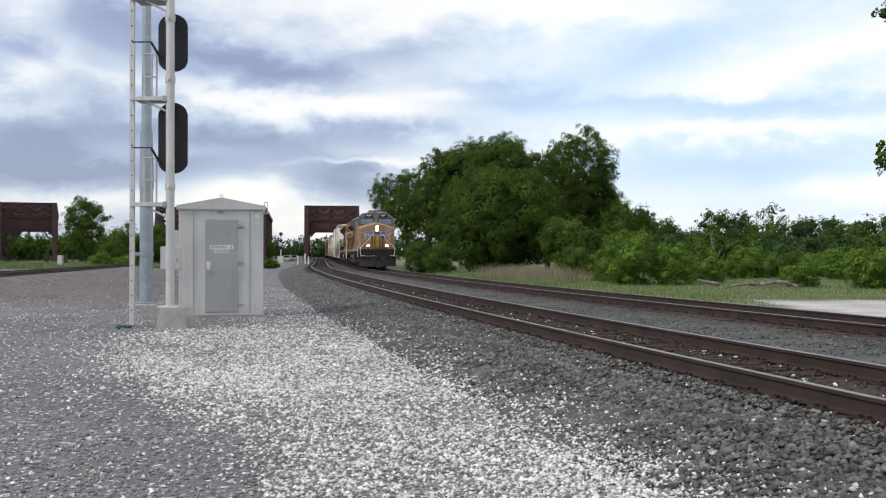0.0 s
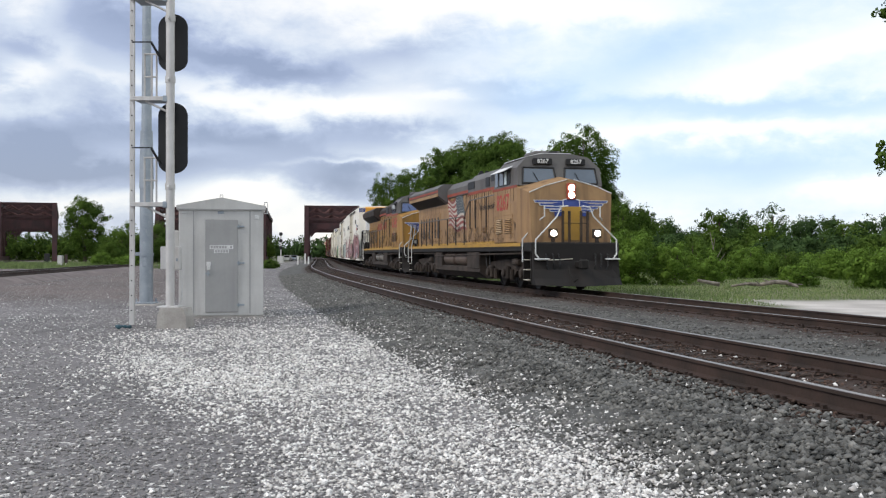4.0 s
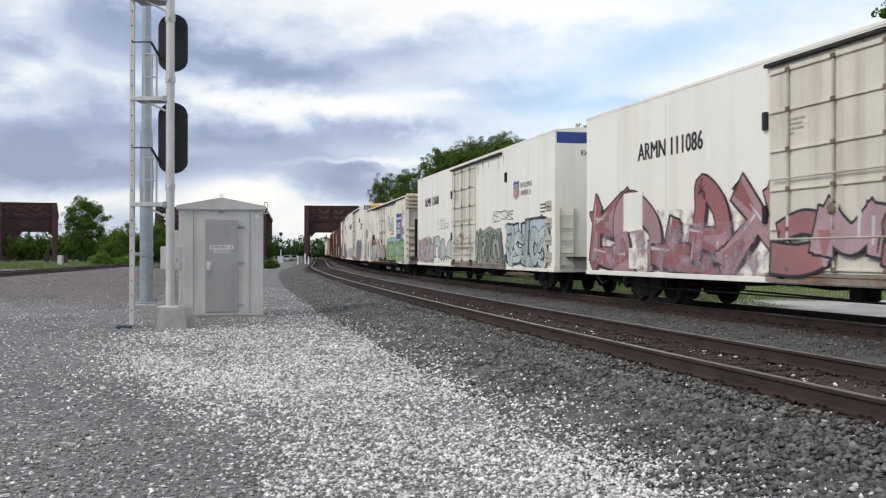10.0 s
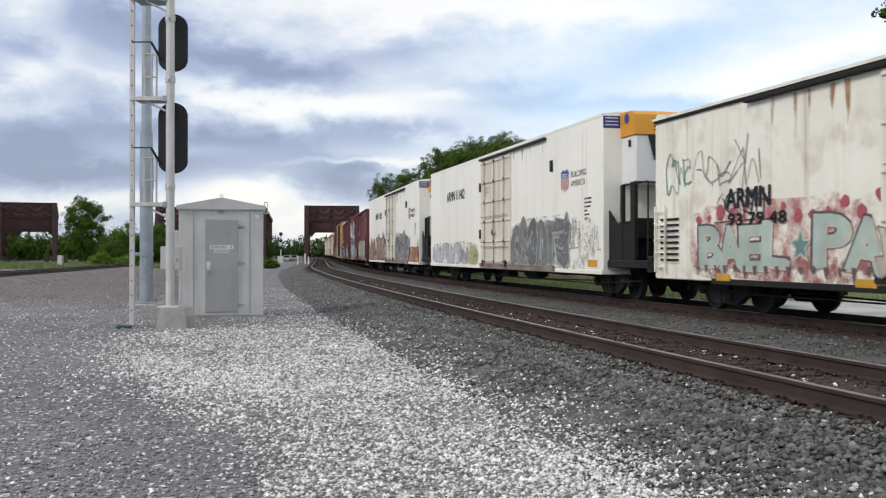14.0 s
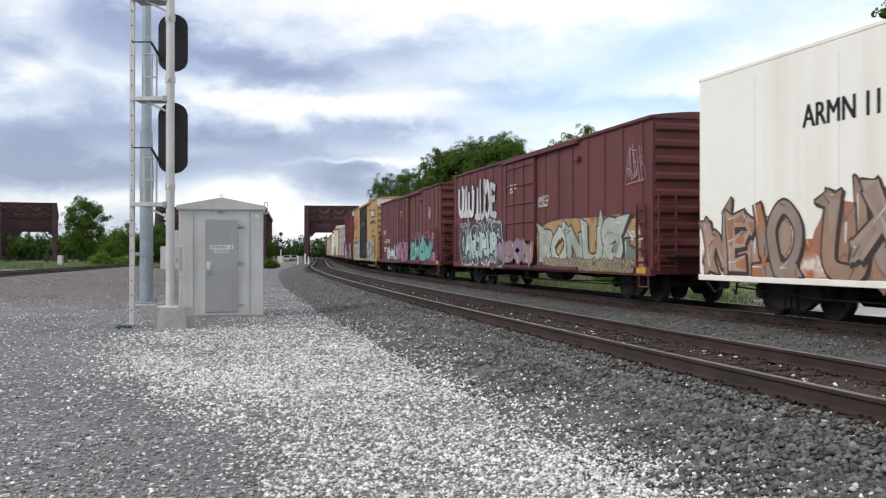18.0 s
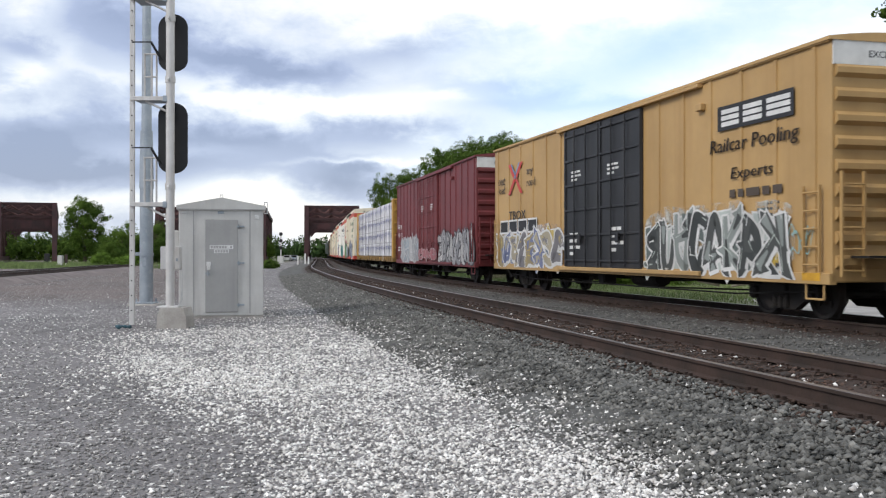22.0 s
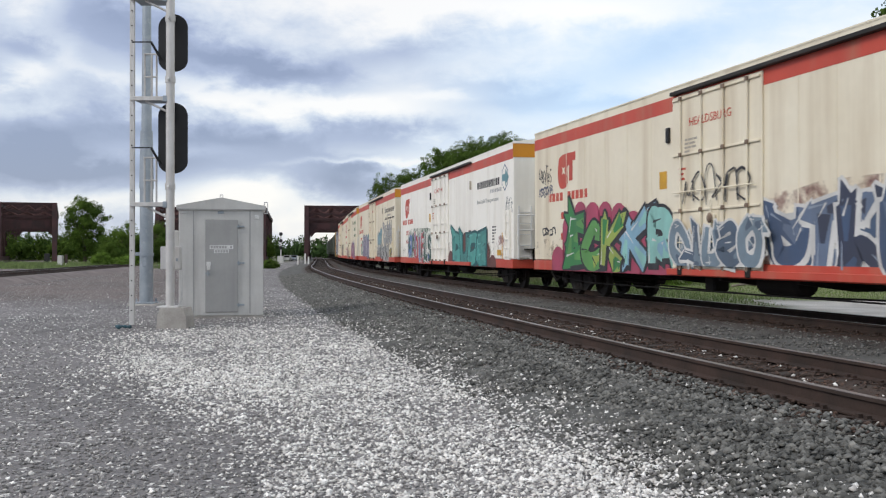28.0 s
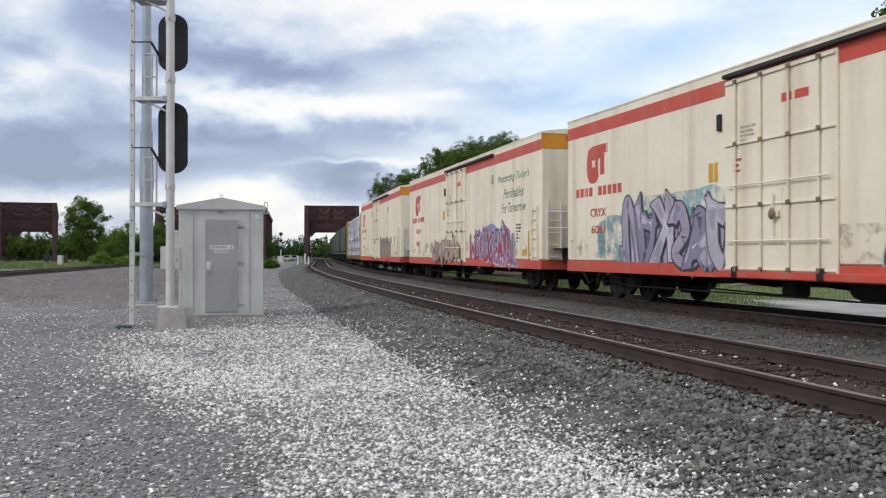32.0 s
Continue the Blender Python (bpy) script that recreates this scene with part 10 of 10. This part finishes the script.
# ---- cold-storage boxcars with a red stripe ----
def build_cryo(label, s0, s1, x0, x1, mat, orange_end, number="", door_word=""):
    c = thing("insulated_boxcar", label, "railway car", "freight train")
    z0, z1, y = 0.72, 5.08, -1.58
    part("body", Shape().cbox(x0, x1, -1.58, 1.58, z0 + 0.3, z1 - 0.1, 0.03), mat, c)
    part("roof", curved_roof(x0 - 0.02, x1 + 0.03, 1.57, z1 - 0.1, 0.13, 0.01), mat, c)
    part("red_stripe", Shape().box(x0 + 0.02, x1 - 0.01, y - 0.005, y + 0.001, z1 - 0.66, z1 - 0.33), M_CRYRED, c, "orange-red stripe below the roof")
    part("side_sill", Shape().cbox(x0, x1, -1.6, 1.6, z0, z0 + 0.29, 0.012), M_CRYRED, c, "orange-red side sill")
    dx0, dx1 = -2.0, 1.45
    plug_door(c, dx0, dx1, z0 + 0.12, z1 - 0.38, y, mat, 4, 3, mat)
    part("door_rail", Shape().cbox(dx0, 5.5, y - 0.13, y, z1 - 0.34, z1 - 0.26, 0.01), M_DGREY, c)
    part("door_rail_low", Shape().cbox(dx0 - 0.2, 5.5, y - 0.1, y - 0.02, z0 + 0.02, z0 + 0.16, 0.01), M_CRYRED, c)
    seams(c, [x0 + 1.3 * i for i in range(1, 7)] + [dx1 + 1.05 * i for i in range(1, 9)], z0 + 0.3, z1 - 0.68, y, mat, 0.007, 0.03, "panel_seam")
    for x, z in ((dx0 - 0.25, 3.9), (dx1 + 3.9, 3.9)):
        part("door_stop", Shape().cbox(x - 0.07, x + 0.07, y - 0.06, y, z - 0.17, z + 0.17, 0.01), M_BLACK if x < 0 else M_ROD, c)
    part("placard", Shape().box(dx0 - 0.7, dx0 - 0.35, y - 0.006, y, 2.7, 3.1), M_LABEL_Y, c)
    # the maker's mark as plain shapes
    lg = Shape()
    flat_fan(lg, smooth_loop([(-8.95, 3.5), (-8.85, 4.0), (-8.35, 4.1), (-7.95, 4.05), (-8.0, 3.8), (-8.25, 3.75), (-8.2, 3.25), (-8.45, 3.1), (-8.8, 3.15)], 2), y - 0.004)
    lg.box(-8.27, -7.65, y - 0.005, y - 0.001, 3.86, 4.1).box(-8.1, -7.85, y - 0.005, y - 0.001, 3.3, 3.855)
    lg.slot = 1
    flat_fan(lg, [(-8.5 + (0.16 if k % 2 else 0.07) * math.cos(k * 0.785), 3.62 + (0.16 if k % 2 else 0.07) * math.sin(k * 0.785)) for k in range(8)], y - 0.007)
    part("emblem", lg, [M_CRYRED, mat], c, "orange-red rounded emblem")
    for i in range(10):
        if i != 4:
            part("letter_block", Shape().box(-9.68 + i * 0.292, -9.68 + i * 0.292 + 0.22, y - 0.004, y, 2.76, 3.0), M_CRYRED, c)
    if number:
        embolden(words(c, "CRYX", -8.7, -7.75, 2.2, 2.42, y, M_CRYRED), 0.01)
        embolden(words(c, number, -8.65, -7.8, 1.75, 1.97, y, M_CRYRED), 0.01)
    else:
        bars(c, -8.7, 2.42, y, [[0.3, 0.25, 0.25], [], [0.35, 0.4]], 0.2, 0.1, M_CRYRED)
    if door_word:
        words(c, door_word, -1.24, 0.4, 3.98, 4.16, y - 0.053, M_CRYRED)
    else:
        bars(c, -0.1, 4.16, y - 0.053, [[0.3, 0.4]], 0.16, 0.05, M_CRYRED)
    bars(c, -1.7, 3.1, y - 0.053, [[0.3], [0.2], [0.25]], 0.05, 0.06, M_CRYRED)
    data_lines(c, x1 - 2.6, 2.2, y)
    ladder(c, x1 - 0.55, 1.0, 2.7, y - 0.02, 6, 0.5, mat)
    part("ladder_recess", Shape().box(x1 - 0.85, x1 - 0.25, y - 0.012, y - 0.002, 0.98, 2.72), mat, c)
    part("yellow_bar", Shape().box(x1 - 1.35, x1 - 1.22, y - 0.006, y, 1.02, 1.95), M_LABEL_Y, c)
    part("reflector", Shape().box(x1 - 1.95, x1 - 1.45, y - 0.006, y, 1.15, 1.35), M_LABEL_Y, c)
    part("end_band", Shape().box(x1 + 0.001, x1 + 0.012, -1.57, 1.57, z1 - 0.62 if orange_end else z1 - 0.75, z1 - 0.12 if orange_end else z1 - 0.42), M_CRYOR if orange_end else M_CRYRED, c, "coloured band across the end wall")
    if orange_end:
        part("corner_band", Shape().box(x1 - 0.01, x1 + 0.012, y - 0.006, y + 0.02, z1 - 0.62, z1 - 0.12), M_CRYOR, c)
    lettering("EXCESS HEIGHT CAR", 0.17, M_INK, c, Matrix.Translation((x1 + 0.014, 0.0, z1 - 0.3)) @ pose(0, 0, 0, 90, 0, 90))
    part("end_guard", Shape().pipe([(x1 + 0.3, -1.5, 1.5), (x1 + 0.3, -1.5, 2.5), (x1 + 0.3, 1.5, 2.5), (x1 + 0.3, 1.5, 1.5)], 0.025).pipe([(x1 + 0.3, -1.5, 2.0), (x1 + 0.3, 1.5, 2.0)], 0.02), M_UNIT_W, c)
    part("end_box", Shape().cbox(x1, x1 + 0.5, -0.9, 0.9, 0.95, 1.4, 0.03), M_UNDER, c)
    end_hardware(c, x1 + 0.02, 1, M_UNIT_W, z0 + 0.2, z1, M_RED)
    haze(c, x0 + 0.05, x1 - 0.05, z0 + 0.31, 1.75, mist(0.26, 0.18, 0.12, 0.36), y - 0.001, "brown grime along the sill", "stain")
    underframe(c, x0 + 0.2, x1 - 0.2)
    for x in (x0 + 2.4, x1 - 2.4):
        freight_truck(c, x)
    coupler(c, x1 + 0.05, 0.9)
    coupler(c, x0 - 0.05, -0.9)
    return rolling(c, (s0 + s1) / 2, (s1 - s0) * 0.35)


c1 = build_cryo("cream insulated boxcar with a red stripe and blue graffiti", 149.0, 171.0, -10.9, 10.4, M_CREAM, False, "", "HEALDSBURG")
M_SCRIPT = spray(0.22, 0.33, 0.2)
words(c1, "Protecting Today's", 6.0, 9.6, 3.62, 3.98, -1.58, M_SCRIPT, "slogan", 0.004, 0.35)
words(c1, "Perishables", 6.7, 9.0, 3.12, 3.46, -1.58, M_SCRIPT, "slogan", 0.004, 0.35)
words(c1, "For Tomorrow", 6.45, 9.25, 2.62, 2.96, -1.58, M_SCRIPT, "slogan", 0.004, 0.35)
puffs(c1, -9.3, -1.98, 0.725, 2.72, 9, spray(0.45, 0.075, 0.14), 411, -1.604, "solid pink sprayed cloud with a bumpy edge")
haze(c1, 0.9, 8.4, 0.72, 2.5, mist(0.22, 0.05, 0.07, 0.45), -1.581)
shards(c1, -8.2, -4.6, 0.74, 2.42, 22, [spray(0.05, 0.26, 0.08), spray(0.13, 0.36, 0.1), spray(0.36, 0.46, 0.1)], BLK, 401, -1.609, None, 0.08, 0.25, "green and yellow graffiti letters outlined in black", 0.62)
shards(c1, -4.6, -2.1, 0.74, 2.42, 14, [spray(0.26, 0.46, 0.6), spray(0.3, 0.6, 0.55)], BLK, 402, -1.609, None, 0.08, 0.25, "pale blue graffiti letters outlined in black", 0.62)
shards(c1, 1.6, 8.0, 0.74, 2.3, 34, [spray(0.07, 0.11, 0.2), spray(0.15, 0.2, 0.3), spray(0.05, 0.06, 0.1)], WHT, 403, -1.594, spray(0.3, 0.36, 0.45), 0.07, 0.3, "navy graffiti letters edged in white", 0.7)
shards(c1, -1.95, 1.5, 0.95, 2.0, 18, [spray(0.2, 0.27, 0.33), spray(0.1, 0.14, 0.2)], WHT, 404, -1.72, None, 0.05, 0.3, "", 0.62)
piece(c1, 1.6, 8.0, 0.8, 2.05, 5, [spray(0.08, 0.13, 0.22), spray(0.16, 0.22, 0.33)], WHT, 121, -1.584, None, 0.25, 0.07)
piece(c1, -1.9, 1.4, 0.95, 1.85, 4, [spray(0.2, 0.27, 0.33), spray(0.1, 0.15, 0.2)], WHT, 122, -1.69, None, 0.15, 0.06)
piece(c1, 7.7, 8.9, 0.78, 1.6, 2, [spray(0.36, 0.05, 0.06)], spray(0.3, 0.04, 0.05), 125, -1.583, None, 0.3, 0.02)
tag(c1, -10.5, -9.5, 3.35, 3.9, BLK, 126, -1.58, 0.05, 7)
tag(c1, -10.5, -9.4, 2.95, 3.3, spray(0.07, 0.09, 0.16), 130, -1.58, 0.05, 7)
tag(c1, -10.2, -9.2, 1.75, 2.0, BLK, 133, -1.58, 0.05, 6)
tag(c1, -1.5, 1.0, 2.3, 3.0, BLK, 127, -1.67, 0.045, 7)
tag(c1, 9.1, 10.2, 3.1, 4.2, BLK, 128, -1.58, 0.05, 8)
tag(c1, 8.2, 9.6, 2.25, 2.55, BLK, 129, -1.58, 0.05, 6)

c2 = build_cryo("white insulated boxcar with a red stripe and green graffiti", 173.1, 195.0, -10.35, 11.08, M_CREAM_W, True, "6268", "CANTON")
shards(c2, -7.9, -2.1, 0.76, 2.35, 14, [spray(0.1, 0.2, 0.5), spray(0.04, 0.13, 0.09), spray(0.5, 0.05, 0.07), spray(0.14, 0.26, 0.56), spray(0.48, 0.05, 0.07), spray(0.04, 0.12, 0.08), spray(0.03, 0.1, 0.07)], spray(0.7, 0.7, 0.7), 405, -1.594, WHT, 0.05, 0.3, "blue, red and green sprayed capitals edged in white", text="RADIELS")
haze(c2, -8.2, -1.9, 0.74, 2.6, mist(0.06, 0.16, 0.09, 0.55), -1.581)
puffs(c2, 1.5, 9.0, 0.725, 2.3, 9, spray(0.17, 0.065, 0.055), 412, -1.603, "dark brown sprayed cloud with a bumpy edge", 0.2)
shards(c2, 2.3, 7.7, 0.74, 2.15, 4, [spray(0.1, 0.38, 0.34), spray(0.07, 0.3, 0.28)], spray(0.02, 0.11, 0.12), 408, -1.606, spray(0.2, 0.5, 0.46), 0.1, 0.15, "teal sprayed capitals over a dark brown cloud", text="DUDE")
tag(c2, 9.3, 10.0, 1.5, 1.85, spray(0.3, 0.03, 0.06), 137, -1.583, 0.03, 5)
hx = Shape()
for k, (r, slot) in enumerate(((0.56, 0), (0.49, 1))):
    hx.slot = slot
    flat_fan(hx, [(10.1 + r * math.cos(a) * 0.75, 3.85 + r * math.sin(a) * 0.85) for a in np.arange(0.52, 6.8, 1.047)], -1.584 - k * 0.002)
hx.slot = 2
flat_fan(hx, [(9.75, 3.97), (10.2, 3.97), (10.2, 4.15), (10.6, 3.85), (10.2, 3.55), (10.2, 3.73), (9.75, 3.73)], -1.59)
part("emblem", hx, [spray(0.16, 0.24, 0.36), M_CREAM_W, spray(0.16, 0.34, 0.38)], c2, "blue hexagon emblem with a teal arrow")
for i in range(11):
    part("letter_block", Shape().box(6.35 + i * 0.285, 6.55 + i * 0.285, -1.585, -1.58, 3.66, 3.92), M_INK, c2)
bars(c2, 8.2, 3.55, -1.58, [[0.14, 0.14, 0.14, 0.14, 0.14, 0.14, 0.14]], 0.13, 0.05, spray(0.45, 0.45, 0.45))
words(c2, "Rock Solid Transportation", 6.3, 9.3, 3.05, 3.25, -1.58, spray(0.4, 0.42, 0.42), "slogan", 0, 0.2)
tag(c2, 10.1, 11.0, 2.6, 3.2, spray(0.25, 0.27, 0.27), 136, -1.58, 0.03, 6)

c3 = build_cryo("grimy cream insulated boxcar with black and silver graffiti", 197.0, 218.0, -10.3, 11.1, M_CREAM, True, "6081")
for i in range(11):
    h = 0.36 if i == 0 else 0.24
    part("letter_block", Shape().box(6.5 + i * 0.4, 6.72 + i * 0.4, -1.585, -1.58, 3.72, 3.72 + h), M_INK, c3)
bars(c3, 7.4, 3.62, -1.58, [[0.1, 0.3, 0.1, 0.3, 0.1, 0.3, 0.1]], 0.12, 0.05, spray(0.4, 0.38, 0.34))
words(c3, "Rock Solid Transportation Solutions", 6.4, 10.8, 3.25, 3.45, -1.58, M_INK, "slogan", 0, 0.2)
piece(c3, 5.6, 9.4, 1.75, 3.2, 5, [spray(0.48, 0.48, 0.47)], BLK, 141, -1.584, None, 0.3, 0.05, lean=0.15)
piece(c3, 2.6, 4.9, 1.7, 2.75, 3, [spray(0.25, 0.42, 0.48)], spray(0.05, 0.14, 0.16), 142, -1.584, None, 0.3, 0.05)
piece(c3, 2.7, 7.4, 0.76, 1.75, 6, [spray(0.05, 0.05, 0.055), spray(0.55, 0.55, 0.52)], WHT, 143, -1.585, None, 0.45, 0.05)
piece(c3, 7.4, 8.4, 0.76, 1.75, 1, [spray(0.5, 0.46, 0.42)], BLK, 144, -1.585, None, 0.3, 0.06)
piece(c3, 8.7, 10.6, 0.76, 1.6, 3, [spray(0.5, 0.4, 0.08), spray(0.1, 0.1, 0.1)], BLK, 145, -1.585, None, 0.45, 0.04)
haze(c3, -8.3, 0.0, 0.8, 2.3, mist(0.2, 0.42, 0.5, 0.6), -1.581)
haze(c3, -6.9, -1.5, 0.8, 2.75, mist(0.25, 0.5, 0.58, 0.55), -1.5815)
shards(c3, -6.8, -1.8, 0.82, 2.6, 34, [spray(0.4, 0.36, 0.46), spray(0.28, 0.25, 0.36), spray(0.52, 0.48, 0.56)], spray(0.04, 0.035, 0.06), 409, -1.594, None, 0.04, 0.35, "purple-grey graffiti letters over a pale blue cloud")
shards(c3, 2.6, 8.4, 0.74, 1.8, 36, [spray(0.05, 0.05, 0.055), spray(0.5, 0.5, 0.48), spray(0.1, 0.1, 0.1)], spray(0.6, 0.6, 0.58), 410, -1.594, None, 0.015, 0.5)
piece(c3, -6.6, -2.2, 0.85, 2.2, 5, [spray(0.42, 0.38, 0.5), spray(0.32, 0.3, 0.42)], spray(0.06, 0.05, 0.1), 146, -1.584, spray(0.3, 0.55, 0.62), 0.45, 0.05)

c4 = build_cryo("cream insulated boxcar with a red stripe and purple graffiti", 219.9, 241.4, -10.6, 10.8, M_CREAM, True)
piece(c4, 3.0, 7.5, 0.8, 2.2, 5, [spray(0.4, 0.08, 0.16), spray(0.24, 0.22, 0.44)], spray(0.1, 0.05, 0.12), 151, -1.584, spray(0.28, 0.3, 0.5), 0.4, 0.05)
shards(c4, 2.2, 8.1, 0.76, 2.1, 34, [spray(0.4, 0.06, 0.12), spray(0.3, 0.05, 0.12), spray(0.24, 0.2, 0.4)], spray(0.6, 0.58, 0.6), 411, -1.594, None, 0.02, 0.35)
piece(c4, -4.6, 0.4, 0.85, 1.9, 5, [spray(0.44, 0.3, 0.22), spray(0.36, 0.25, 0.2)], spray(0.25, 0.15, 0.12), 152, -1.69, None, 0.4, 0.04)
words(c4, "Protecting Today's", 6.0, 9.6, 3.62, 3.98, -1.58, M_SCRIPT, "slogan", 0.004, 0.35)
words(c4, "Perishables", 6.7, 9.0, 3.12, 3.46, -1.58, M_SCRIPT, "slogan", 0.004, 0.35)
words(c4, "For Tomorrow", 6.45, 9.25, 2.62, 2.96, -1.58, M_SCRIPT, "slogan", 0.004, 0.35)
c5 = build_cryo("grimy cream insulated boxcar with brown graffiti", 244.0, 265.5, -10.6, 10.6, M_CREAM, True)
piece(c5, 1.5, 6.5, 0.8, 2.2, 5, [spray(0.36, 0.28, 0.16), spray(0.3, 0.24, 0.26)], spray(0.12, 0.1, 0.08), 161, -1.584, spray(0.3, 0.26, 0.16), 0.4, 0.05)
build_lumber_car("centre-beam lumber car loaded with white wrapped packs", 267.5, 290.0, -10.75, 11.2)


def build_hopper(label, s0, s1):
    c = thing("hopper_car", label, "railway car", "freight train")
    h = (s1 - s0) / 2 - 0.4
    part("body", Shape().prism([(-1.5, 1.5), (-1.56, 2.4), (-1.5, 4.2), (-0.9, 4.6), (0.9, 4.6), (1.5, 4.2), (1.56, 2.4), (1.5, 1.5)], "x", -h + 1.2, h - 1.2), M_HOPPER, c)
    for k in range(4):
        x = -h + 2.6 + k * (2 * h - 5.2) / 3
        part("chute", Shape().prism([(x - 1.3, 1.6), (x + 1.3, 1.6), (x + 0.4, 0.5), (x - 0.4, 0.5)], "y", -1.0, 1.0), M_HOPPER, c)
    part("side_sill", Shape().box(-h, h, -1.5, 1.5, 1.15, 1.4), M_HOPPER, c)
    part("running_board", Shape().box(-h + 1, h - 1, -0.4, 0.4, 4.66, 4.7), M_LGREY, c)
    for x in (-h, h):
        part("end_post", Shape().box(x - 0.1, x + 0.1, -1.3, -1.1, 1.2, 4.4), M_HOPPER, c)
        part("end_post", Shape().box(x - 0.1, x + 0.1, 1.1, 1.3, 1.2, 4.4), M_HOPPER, c)
        coupler(c, x, 0.8 if x > 0 else -0.8)
    for x in (-h + 1.9, h - 1.9):
        freight_truck(c, x)
    return rolling(c, (s0 + s1) / 2, h - 1.9)


for k in range(6):
    build_hopper("dark green covered hopper car", 292.0 + k * 18.6, 310.0 + k * 18.6)


# ---- what moves ----
def motions():
    times = [0.5 * i for i in range(65)]
    for ob, s_mid, d in MOVERS:
        rows = []
        for t in times:
            s = s_mid - run(t)
            xa, ya, _ = on_line(s - d)
            xb, yb, _ = on_line(s + d)
            rows.append((t, Matrix.LocRotScale(((xa + xb) / 2, (ya + yb) / 2, RAIL_FAR), Euler((0, 0, math.atan2(ya - yb, xa - xb))), None)))
        walk(ob, rows)
    first = {}
    for ob, r in WHEELSETS:
        if r not in first:
            rows = [(k / FPS, Matrix.Rotation((run(k / FPS) - run(0)) / r, 4, "Y")) for k in range(int(32 * FPS) + 1)]
            walk(ob, rows)
            first[r] = ob
        else:
            ob.rotation_mode = "QUATERNION"
            ob.animation_data_create()
            ob.animation_data.action = first[r].animation_data.action
            ob.animation_data.action_slot = first[r].animation_data.action_slot


motions()
